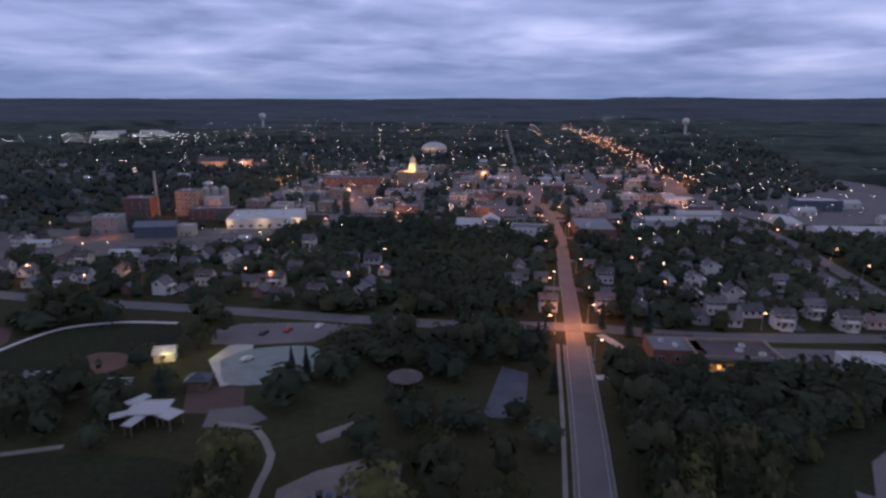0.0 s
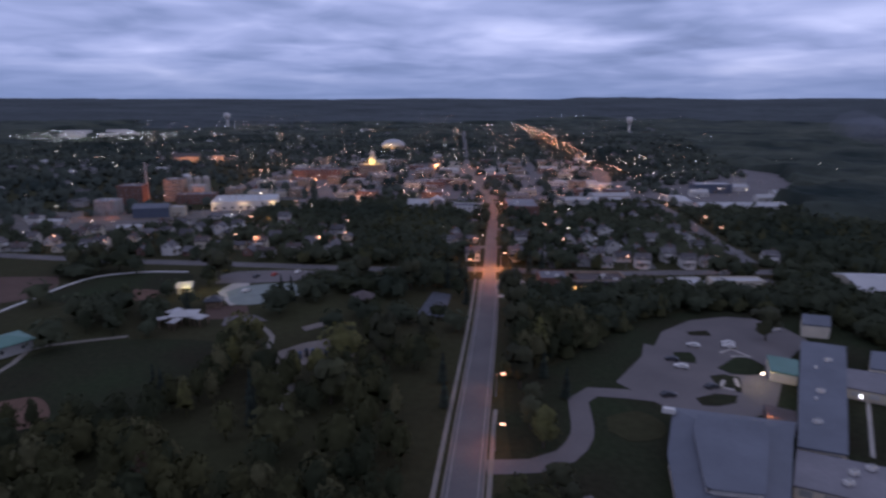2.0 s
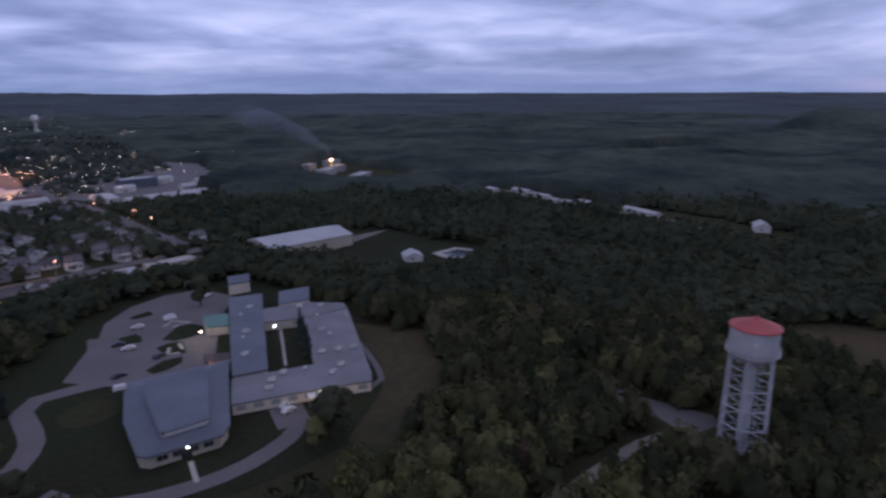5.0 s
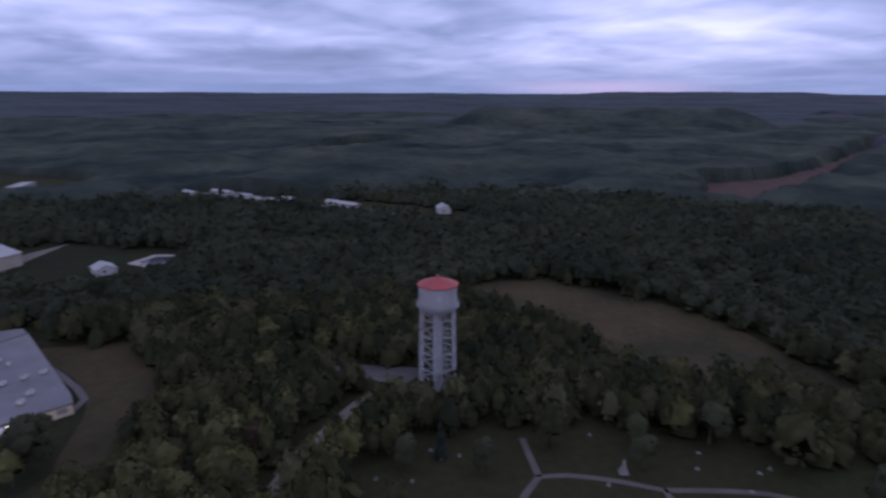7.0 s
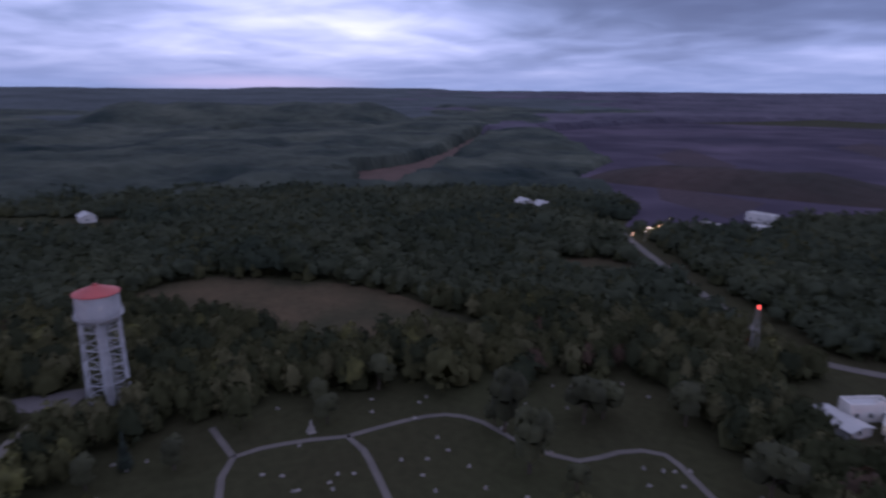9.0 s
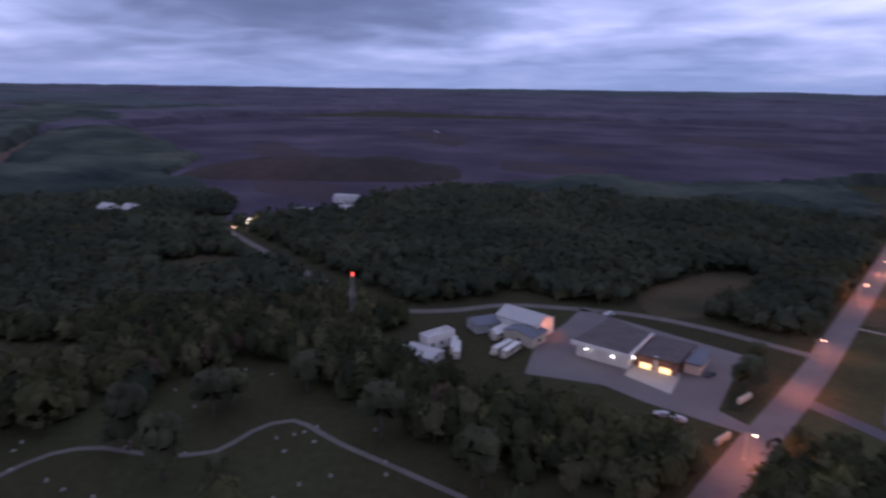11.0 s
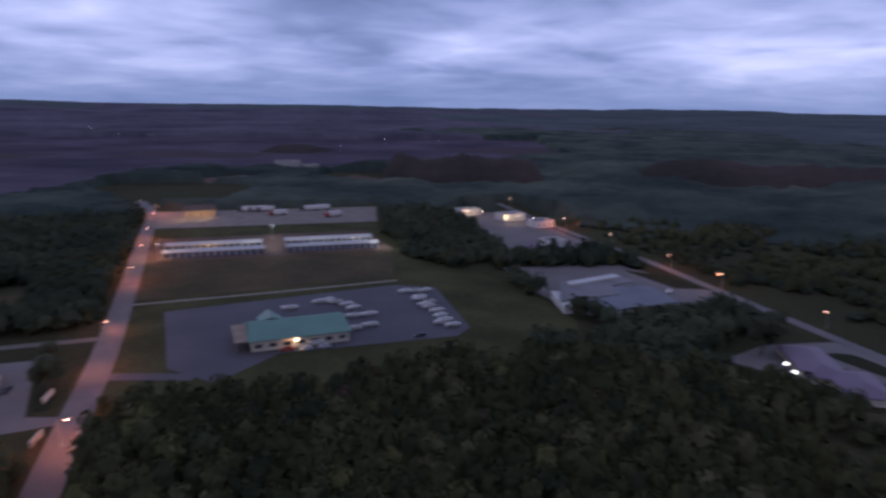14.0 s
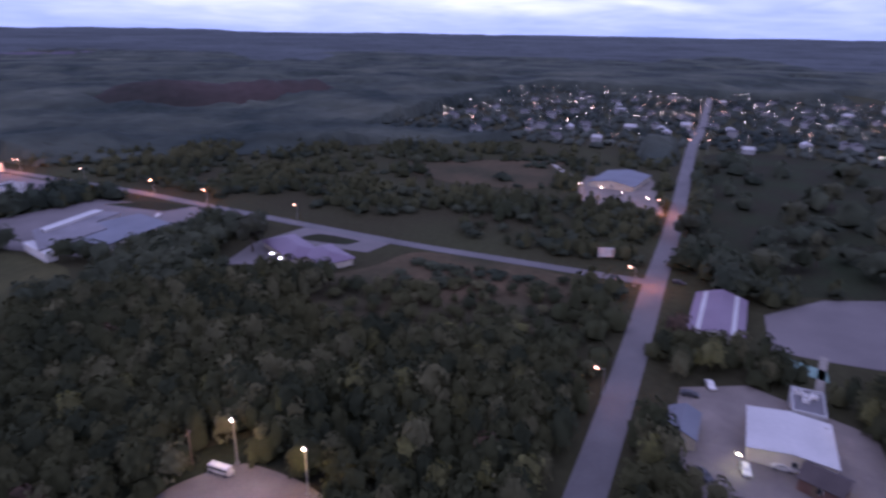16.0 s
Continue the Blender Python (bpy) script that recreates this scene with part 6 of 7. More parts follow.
row = [(-61.2, -292, 10), (-65, -291.5, 10), (-68.5, -291.2, 12)] + [(-64.5 - 0.1 * k + 1.3 * math.sin(k * 2.3), -284.5 + 3.1 * k + 0.9 * math.sin(k * 4.1), 8 + 9 * math.sin(k * 3.7)) for k in range(11) if k != 6]
loose = [(-20, -283, 0), (-30, -287.5, 20), (-33, -288.3, 30), (-35, -285.8, -10), (-38.5, -282, 15), (-38.8, -270, 4), (-44, -270.3, 4), (-42.4, -260.3, 2), (-37, -258.6, 2), (-40, -278, 20), (-25, -249.3, 4)]
copies(boat("white boat under a pale cover on a trailer", "whiteroof"), row[::2] + loose[::2])
copies(boat("white boat with a grey cover on a trailer", "grey"), row[1::2] + loose[1::2])

storage = root("storage_row", "long storage unit row with a white roof", "storage building", "storage rows")
part("wall", Build().box(0, 0, 0, 42, 5.5, 2.5), M["cream"], storage)
part("roof", Build().face_mesh([(-21.4, -3.1, 2.5), (21.4, -3.1, 2.5), (21.4, 3.1, 2.5), (-21.4, 3.1, 2.5), (-21.4, 0, 3.3), (21.4, 0, 3.3)], [(3, 2, 1, 0), (0, 1, 5, 4), (2, 3, 4, 5), (1, 2, 5), (3, 0, 4)]), M["whiteroof"], storage)
for k in range(14):
    for s in (-1, 1):
        part("roller_door", Build().box(0, 0, 0, 2.3, 0.1, 2.1), M["bluepaint"], storage, at=pose(-19.5 + 3 * k, s * 2.79, 0.05))
copies(storage, [(7.5, -385, 0), (6.8, -370, 0), (-45.5, -385.5, 0), (-45.5, -370.5, 0)])
for x, y, w in ((29.5, -366, 1800), (-19, -378, 1500), (-19, -398, 1300), (-68, -366, 1600), (10, -377.5, 900), (-8, -377.5, 700), (-40, -377.5, 900), (-58, -377.5, 700)):
    lamp(x, y, 5 if abs(y + 377.5) > 1 else 3, w, COOL if x < 0 else WARM, 0.4)
for x, y in ((-19, -398), (29.5, -366)):
    put(street_lamp("flood_lamp", 7, M["cool"], "tall white yard floodlight", 0.8), x, y, 180)
put(gable("tan_hall", 17, 11, 4, 2.4, M["tan"], M["brownroof"], "tan hall lit by white lamps", "hall", "", 3, 1, False), 20, -478, 10)
lamp(18, -466, 4, 2200, WARM, 0.5)
lamp(30, -464, 3, 1500, WARM, 0.5)


def truck(label, paint):
    r = root("truck", label, "truck", "parked trucks")
    part("trailer", Build().box(-1.5, 0, 1.0, 8, 2.3, 2.2), M["white"], r)
    part("cab", Build().box(4, 0, 0.6, 2.2, 2.2, 2.2, taper=0.9), M[paint], r)
    for x in (-4.4, -3.4, 2.6, 4.4):
        part("wheel", Build().tube((x, -1.1, 0.45), (x, 1.1, 0.45), 0.45, n=10), M["rubber"], r)
    return r


copies(truck("parked truck with a white trailer and dark cab", "dark"), [(-7, -488, 5), (-13, -488, 0), (-18, -486, 8), (-45, -484, 0)])
copies(truck("parked truck with a white trailer and red cab", "red"), [(-53, -485, 4), (-57, -458, 20), (-25, -470, 10)])
for x, y, w, d, h in ((-49, -753, 24, 12, 9), (-72, -750, 14, 10, 5)):
    put(block("plant_works", w, d, h, M["concrete"], M["flatroof"], "pale concrete works among trees", "factory", "", 3, 2, 1), x, y, 10)

# office, clinic and stores along the western road
office = root("office", "wide grey office with stepped metal roofs", "office")
office.matrix_basis = SOUTH_PLAN
wing(office, "hall_wall", [(-118, -281), (-143, -287), (-146, -275), (-134, -272), (-131, -262), (-107, -260)], 2.8, M["grey"], M["flatroof"], 1)
wing(office, "wing_wall", [(-131.5, -262.5), (-134, -271.5), (-149, -269), (-146, -249.5), (-117, -247.5), (-116, -259)], 2.5, M["cream"], M["blueroof"], 1)
part("ridge", Build().prism([(-119, -278), (-142, -283.5), (-143, -280), (-118, -274)], 3.22, 4.1), M["whiteroof"], office)
part("wall_light", Build().box(0, 0, 0, 0.6, 0.3, 0.3), M["cool"], office, at=pose(-120, -256, 2.2))
put(block("white_trailer", 17, 3, 2.6, M["white"], M["whiteroof"], "long white trailer beside the office", "trailer", "", 0, 1, 0, 0.1), -109.5, -264, 78)
clinic = root("clinic", "low clinic with plum metal hip roofs", "clinic")
clinic.matrix_basis = SOUTH_PLAN
for x, y, w, d, rz in ((-148.5, -198.5, 21, 10, 63), (-147.5, -184.5, 15, 10, 63)):
    h = hip("roof_wing", w, d, 2.1, 1.8, M["cream"], M["purpleroof"], "", "", 5)
    h.matrix_basis = pose(x, y, 0, 0, 0, rz)
    for o in [q for q in h.children]:
        o.parent = clinic
        o.matrix_basis = h.matrix_basis @ o.matrix_basis
    bpy.data.objects.remove(h)
for x, y in ((-141, -200), (-138.8, -195)):
    part("wall_light", Build().box(0, 0, 0, 0.6, 0.3, 0.3), M["cool"], clinic, at=pose(x, y, 1.7))
lamp(-139, -198, 2.4, 60, COOL, 0.2)
put(hip("plum_store", 12, 9, 3, 2, M["cream"], M["purpleroof"], "small store with a plum hip roof", "store"), -134, -339, 20)
for x, y, w, d in ((-140, -447, 14, 8), (-160, -425, 16, 10), (-168, -400, 12, 9), (-150, -350, 10, 7)):
    put(block("roadside_store", w, d, 3.6, M["white"], M["flatroof"], "low white roadside store with bright lamps", "store", "roadside stores", 3, 1, 1), x, y, 10)
for x, y in ((-137, -440), (-147, -438), (-155, -418), (-160, -414), (-168, -408)):
    lamp(x, y, 3.4, 700, WARM, 0.4)
    put(street_lamp("yard_lamp", 3.6, M["warm"], "bright lamp on a roadside store yard", 0.5), x, y, 180)

# ---- west: big hall, sign, open shed, works yard, floodlit pad ----
put(gable("big_hall", 30, 21, 2.2, 1.7, M["cream"], M["blueroof"], "big hall with a blue-grey roof lit from outside", "hall", "", 6, 1, False), -302, -127, -5)
for x, y, w in ((-272, -138, 260), (-268, -128, 200), (-262, -118, 220), (-258, -107, 180)):
    lamp(x, y, 4.5, w, (1.0, 0.55, 0.3), 0.4)
    put(street_lamp("yard_lamp", 4.6, M["warm"], "lamp on the big hall's lot", 0.5), x - 1, y, 0)
sign = root("billboard", "pale two-panel billboard on posts", "billboard")
part("panel", Build().box(0, 0, 1.0, 5, 0.25, 1.4).box(0, 0, 2.6, 5, 0.25, 1.4), M["white"], sign)
part("bar", Build().box(0, 0, 1.5, 3.8, 0.3, 0.3).box(0, 0, 3.2, 3.4, 0.3, 0.3), M["grey"], sign, "faint grey bars of writing")
for x in (-2, 2):
    part("post", Build().box(x, 0.2, 0, 0.2, 0.2, 4.0), M["wood"], sign)
put(sign, -190, -109, -65)
shed = root("open_shed", "open picnic shed with a plum roof and two skylight strips", "shed")
for s in (-1, 1):
    q = [(-13, s * 6.2, 3.0), (13, s * 6.2, 3.0), (13, 0, 5.0), (-13, 0, 5.0)]
    q += [(x, y, z + 0.16) for x, y, z in q]
    part("roof", Build().face_mesh(q, [(0, 1, 2, 3), (7, 6, 5, 4), (0, 4, 5, 1), (1, 5, 6, 2), (2, 6, 7, 3), (3, 7, 4, 0)]), M["purpleroof"], shed)
    part("skylight", Build().face_mesh([(x, s * y, 3.2 + (6.2 - y) * 2 / 6.2) for x, y in ((-12.5, 4.2), (12.5, 4.2), (12.5, 3.2), (-12.5, 3.2))] + [(x, s * y, 3.26 + (6.2 - y) * 2 / 6.2) for x, y in ((-12.5, 4.2), (12.5, 4.2), (12.5, 3.2), (-12.5, 3.2))], [(0, 1, 2, 3), (7, 6, 5, 4), (0, 4, 5, 1), (1, 5, 6, 2), (2, 6, 7, 3), (3, 7, 4, 0)]), M["whiteroof"], shed, "white skylight strip")
    for k in range(5):
        part("post", Build().box(-12 + 6 * k, s * 5.6, 0, 0.25, 0.25, 3.2), M["wood"], shed)
part("gable_board", Build().face_mesh([(12.9, -6, 2.9), (12.9, 6, 2.9), (12.9, 0, 4.9), (12.8, -6, 2.9), (12.8, 6, 2.9), (12.8, 0, 4.9)], [(0, 1, 2), (5, 4, 3), (0, 3, 4, 1), (1, 4, 5, 2), (2, 5, 3, 0)]).box(12.85, -4, 2.0, 0.1, 3.6, 0.9).box(12.85, 4, 2.0, 0.1, 3.6, 0.9), M["white"], shed)
put(shed, -155, -74.5, 0)
put(gable("works_hall", 12.8, 12.8, 2.7, 0.7, M["cream"], M["whiteroof"], "pale works hall with a broad white roof", "hall", "", 2, 1, False), -109.7, -60.3, 1)
put(gable("works_cottage", 6, 5, 2.4, 1.4, M["brick"], M["brownroof"], "small brown-roofed annex by the hall", "shed", "", 1, 1, False), -100.4, -55.6, 70)
put(gable("works_store", 8.5, 5, 2.4, 1.2, M["cream"], M["blueroof"], "small grey-roofed store on the yard", "shed", "", 1, 1, False), -105.8, -77.1, 0)
put(block("works_trailer", 9, 5.5, 2.6, M["grey"], M["flatroof"], "long dark-roofed trailer with roof vents", "trailer", "", 2, 1, 4), -122.8, -57, 0)
lamp(-99.4, -68, 2.8, 110, GREENISH, 0.3)
lamp(-97.5, -53, 2.6, 160, (1.0, 0.72, 0.2), 0.3)
lamp(-113, -52, 4, 60, COOL, 0.2)
for x, y, m in ((-100.2, -67.4, "warm"), (-98.6, -53.5, "warm"), (-114.6, -54.2, "cool")):
    put(street_lamp("wall_lamp", 2.8, M[m], "lamp beside the works hall", 0.3), x, y, 0)
for x, y in ((-63.9, -140.3), (-63.4, -125.7)):
    f = root("floodlight", "tall white floodlight mast over the gravel pad", "floodlight", "floodlights")
    part("mast", Build().tube((0, 0, 0), (0, 0, 8.2), 0.16, 0.1).box(0, 0, 0, 0.6, 0.6, 0.3), M["pole"], f)
    part("crossbar", Build().box(0, 0, 8.1, 1.3, 0.1, 0.1), M["pole"], f)
    for k in (0.0,):
        h = part("head", Build().box(k, 0.2, 8.2, 0.5, 0.3, 0.4), M["pole"], f)
        part("lens", Build().box(k, 0.38, 8.24, 0.36, 0.06, 0.3), M["cool"], h)
    put(f, x, y, -90)
    lamp(x + 1.2, y, 8.2, 950, WARM, 0.3)
put(single("utility_pole", Build().tube((0, 0, 0), (0, 0, 7), 0.14, 0.1).box(0, 0, 6.3, 1.8, 0.1, 0.1), M["wood"], "bare wooden utility pole", "pole"), -60, -146, 20)

# ---- park things ----
def park_shelter():
    """A pale tin-roofed shelter: one hall with three low arms."""
    r = root("park_shelter", "park shelter with a pale many-armed tin roof", "shelter")
    for x, y, w, d, rz, h in ((0, 0, 8, 6.5, 10, 2.9), (5.2, -1.5, 4.5, 4, -20, 2.6), (-5, 3.6, 5, 2.4, 62, 2.5), (-4.6, -3, 4, 2.6, 35, 2.5), (-0.5, -4.8, 2.4, 4.5, -8, 2.4)):
        a, c, q = w / 2, d / 2, max(0.0, w / 2 - d / 2)
        vs = [(-a, -c, h), (a, -c, h), (a, c, h), (-a, c, h), (-a, -c, h + 0.15), (a, -c, h + 0.15), (a, c, h + 0.15), (-a, c, h + 0.15), (-q, 0, h + d * 0.2), (q, 0, h + d * 0.2)]
        part("roof", Build().face_mesh(vs, [(3, 2, 1, 0), (0, 1, 5, 4), (1, 2, 6, 5), (2, 3, 7, 6), (3, 0, 4, 7), (4, 5, 9, 8), (6, 7, 8, 9), (5, 6, 9), (7, 4, 8)]), M["whiteroof"], r, at=pose(x, y, 0, 0, 0, rz))
        for sx in (-1, 1):
            for sy in (-1, 1):
                part("post", Build().box(sx * (a - 0.4), sy * (c - 0.4), 0, 0.22, 0.22, h), M["wood"], r, at=pose(x, y, 0, 0, 0, rz))
    put(r, -86, 107.5, 0)


park_shelter()


def bleacher():
    r = root("bleacher", "low pale metal bleacher beside the ball field", "bleacher", "bleachers")
    for k in range(3):
        part("bench", Build().box(0, k * 0.7, 0.4 + 0.4 * k, 6.5, 0.35, 0.08), M["steel"], r)
    for x in (-2.8, 0, 2.8):
        part("frame", Build().tube((x, -0.2, 0), (x, 1.6, 1.25), 0.06, n=5).box(x, 1.5, 0, 0.1, 0.1, 1.2), M["pole"], r)
    return r


copies(bleacher(), [(-125, 122.5, 5), (-117, 122.8, 5), (-103, 121.6, 8)])
put(hip("green_pavilion", 20, 9, 3, 1.6, M["grey"], M["greenroof"], "pavilion with a pale green roof", "pavilion"), -126, 79, 60)
gz = root("gazebo", "round brown-roofed gazebo in the park", "gazebo")
part("roof", Build().lathe([(4.2, 2.5), (4.2, 2.7), (0.6, 4.3), (0, 4.6)], 10), M["brownroof"], gz)
for k in range(8):
    part("post", Build().tube((3.7 * math.cos(k * math.pi / 4), 3.7 * math.sin(k * math.pi / 4), 0), (3.7 * math.cos(k * math.pi / 4), 3.7 * math.sin(k * math.pi / 4), 2.6), 0.1, n=6), M["wood"], gz)
put(gz, -36, 129)
put(gable("concession_stand", 5, 4, 2.4, 1.3, M["cream"], M["whiteroof"], "small cream stand lit by a lamp", "stand", "", 1, 1, False), -100, 137, 20)
put(hip("dark_shelter", 4.4, 3.8, 2.3, 1.6, M["wood"], M["dark"], "small dark-roofed park kiosk", "kiosk", 1), -83.4, 123, 10)
lamp(-98.5, 134, 3, 420, (1.0, 0.85, 0.4), 0.2)
lamp(-90, 141, 4, 500, (1.0, 0.8, 0.4), 0.2)
play = root("play_frame", "dark climbing frame on the play area", "play equipment")
for k in range(5):
    part("tower", Build().box(k * 2.4, (k % 2) * 1.5, 0, 1.4, 1.4, 2.2 + 0.5 * (k % 3)).box(k * 2.4, (k % 2) * 1.5, 2.6 + 0.5 * (k % 3), 1.8, 1.8, 0.8, taper=0.1), M["dark" if k % 2 else "bluepaint"], play)
put(play, -44, 84, 12)
play.scale = (0.7, 0.7, 0.6)
put(block("mall", 13, 11, 3.4, M["brick"], M["flatroof"], "low brick mall wing with a grey flat roof", "mall", "", 3, 1, 2, wide=True, seed=21), 30, 155, 2)
arcade = put(block("mall_arcade", 20, 12, 3.4, M["tan"], M["brownroof"], "tan mall arcade with lit windows under a dark fascia", "mall", "", 0, 1, 3, 0.9, seed=22), 43.5, 152, 2)
for k in range(6):
    part("lit_window", WINDOW_LIT if k in (0, 1, 5) else WIDE, None, arcade, at=pose(-8.2 + 3.2 * k, -6.04, 0.9))
part("fascia", Build().box(0, -6.6, 2.8, 20.6, 1.4, 1.2), M["dark"], arcade, "dark canopy along the front")
for x in (35.5, 40, 52):
    lamp(x, 144.2, 2.2, 150, WARM, 0.2)
put(block("white_store", 11, 8, 3.0, M["white"], M["whiteroof"], "low white-roofed store beside the mall", "store", "", 3, 1, 1), 75, 151, 4)
put(block("white_store", 18, 6, 3.0, M["cream"], M["whiteroof"], "long low store with a white roof", "store", "", 5, 1, 1), 93, 154, 3)

# ---- trees ----
def ico(level):
    b = bmesh.new()
    bmesh.ops.create_icosphere(b, subdivisions=level, radius=1)
    v = np.array([p.co[:] for p in b.verts], np.float32)
    f = np.array([[q.index for q in p.verts] for p in b.faces], np.int32)
    b.free()
    return v, f


ICO = {1: ico(1), 2: ico(2)}
rt = np.random.RandomState(3)


def lump(level, rng, rough=0.25):
    v, f = ICO[level]
    return v * (1 + rng.uniform(-rough, rough, (len(v), 1))).astype(np.float32), f


def tufts(count, rng, size, radius=1.0, squash=0.85):
    """Small bent leaf clumps standing off a crown's surface, two triangles each."""
    d = rng.normal(size=(count, 3))
    d /= np.linalg.norm(d, axis=1, keepdims=True)
    d[:, 2] = np.abs(d[:, 2]) * 1.2 - 0.35
    p = d * radius * rng.uniform(0.82, 1.12, (count, 1))
    p[:, 2] *= squash
    a, b = rng.normal(size=(count, 3)), rng.normal(size=(count, 3))
    s = size * rng.uniform(0.6, 1.4, (count, 1))
    a, b = a / np.linalg.norm(a, axis=1, keepdims=True) * s, b / np.linalg.norm(b, axis=1, keepdims=True) * s
    v = np.stack([p - a, p + b * 0.7 + d * 0.1, p + a, p - b * 0.7], 1).reshape(-1, 3)
    i = np.arange(count)[:, None] * 4
    return v, np.concatenate([i + [0, 1, 2], i + [0, 2, 3]])


def joined(pieces):
    vs, fs, n = [], [], 0
    for v, f in pieces:
        vs.append(v)
        fs.append(f + n)
        n += len(v)
    return np.concatenate(vs), np.concatenate(fs)


def crown_shape(rng, lumps, tuft, level=1, tuft_size=0.16):
    """A unit crown: uneven lumps round a core, with leaf clumps over them."""
    pieces = []
    for k in range(lumps):
        v, f = lump(level, rng, 0.22)
        a = rng.uniform(0, 6.28)
        r = 0.0 if k == 0 else rng.uniform(0.35, 0.62)
        s = 0.72 if k == 0 else rng.uniform(0.34, 0.56)
        c = np.array([r * math.cos(a), r * math.sin(a), rng.uniform(-0.45, 0.5)])
        pieces.append((v * s + c, f))
        if tuft:
            tv, tf = tufts(max(4, int(tuft * s * s)), rng, tuft_size, s * 1.04)
            pieces.append((tv + c, tf))
    return joined(pieces)


def tree_kind(name, label, height, radius, leaf, seed, lumps=7, tuft=150, tall=1.0):
    """A tree that stands by itself: trunk, limbs and crown."""
    rng = np.random.RandomState(seed)
    r = root(name, label, "tree", "trees standing alone")
    trunk = Build().tube((0, 0, -0.1), (0.1, 0.05, height * 0.3), height * 0.03, height * 0.021, 8).tube((0.1, 0.05, height * 0.3), (0, 0.1, height * 0.66), height * 0.021, height * 0.008, 7)
    part("trunk", trunk, M["bark"], r)
    for k in range(4):
        a, z = k * 1.57 + rng.uniform(-0.3, 0.3), height * rng.uniform(0.25, 0.5)
        limb = Build().tube((0.08, 0.05, z), (radius * 0.6 * math.cos(a), radius * 0.6 * math.sin(a), z + height * 0.18), height * 0.011, height * 0.004, 5)
        part("limb", limb, M["bark"], r)
    v, f = crown_shape(rng, lumps, tuft, 1, 0.11)
    normals = v * 0.7 + np.array([0, 0, 0.7])
    v = v * np.array([radius, radius, height * 0.4 * tall]) + np.array([0, 0, height * 0.6])
    part("crown", tri_mesh("crown", v, f, leaf, False, normals), None, r)
    return r


def spruce_kind(height, radius, seed):
    rng = np.random.RandomState(seed)
    r = root("spruce_tree", "dark narrow spruce tree", "tree", "trees standing alone")
    part("trunk", Build().tube((0, 0, -0.1), (0, 0, height * 0.95), height * 0.022, 0.03, 7), M["bark"], r)
    pieces = []
    for k in range(13):
        z = height * (0.08 + 0.068 * k)
        rad = radius * (1 - k / 13.5) * rng.uniform(0.85, 1.1)
        n = 11
        a = np.arange(n) / n * 6.283 + rng.uniform(0, 1)
        tip = np.stack([np.cos(a) * rad * rng.uniform(0.75, 1.15, n), np.sin(a) * rad * rng.uniform(0.75, 1.15, n), z - rad * 0.25 + rng.uniform(-0.1, 0.1, n)], 1)
        side = np.stack([np.cos(a + 0.33) * rad * 0.5, np.sin(a + 0.33) * rad * 0.5, np.full(n, z + 0.05)], 1)
        top = np.array([[0, 0, z + height * 0.1]])
        v = np.concatenate([tip, side, top])
        i = np.arange(n)
        f = np.concatenate([np.stack([i, i + n, np.full(n, 2 * n)], 1), np.stack([i + n, (i + 1) % n, np.full(n, 2 * n)], 1)])
        pieces.append((v, f))
    v, f = joined(pieces)
    part("crown", tri_mesh("crown", v, f, M["needle"]), None, r)
    return r


LINES = [MAIN, SOUTH, WEST, OFFICE, CROSS, EAST, RIVER_ROAD]
WIDTHS = [8.5, 6.6, 5.8, 12.0, 6.0, 9.0, 6.5]
SAMPLES = [np.array([p[:2] for p in curve_points(laid_line(l), 5.0)]) for l in LINES]
SAMPLES.append(np.array([p[:2] for p in curve_points(laid_line(TOWER_PATH), 4.0)]))
WIDTHS.append(4.0)
TOWN = [(-600, 178), (-300, 205), (-160, 180), (130, 180), (128, 260), (140, 420), (230, 480), (420, 1500), (-900, 1500), (-700, 400)]
WEST_TOWN = laid_line([(-390, -330), (-800, -330), (-820, 130), (-400, 120)])
PARK = [(-200, 20), (-5, 10), (2, 166), (-60, 172), (-200, 180)]
GROVES = [
    [(-61, 150), (-50, 166), (-30, 168), (0, 164), (-1, 148), (-6, 149), (-6, 113), (-4, 100), (-1, 118), (-1, 146), (-8, 148), (-18, 142), (-26, 130), (-32, 134), (-41, 136), (-50, 124), (-58, 126)],
    [(-122, 109), (-107.7, 94), (-93, 97), (-93, 116), (-103, 119.5), (-117, 117.8)],
    [(-37.7, 119), (-25.7, 123), (-19, 106), (-20, 88), (-28, 80), (-28, 100)],
    [(-200, 20), (-200, 38), (-104, 38), (-92, 52), (-75, 57), (-60, 70), (-63, 84), (-57, 86), (-52, 73), (-40, 74), (-28, 72), (-24, 84), (-10, 82), (-7, 60), (-5, 10)],
]
GLADES = [[(-57, 57), (-47, 58), (-34, 49), (-26, 45), (-26, 33), (-50, 32), (-60, 40)], [(-16, 62), (-11, 78), (-5, 78), (-6, 40), (-12, 40)]]
LAWN_W, GRAVES = PAVED["west_lawn"], PAVED["cemetery_lawn"]
SCRUB = [PAVED["clinic_meadow"], PAVED["brown_flat"]]
PIT = laid_line(MINE)
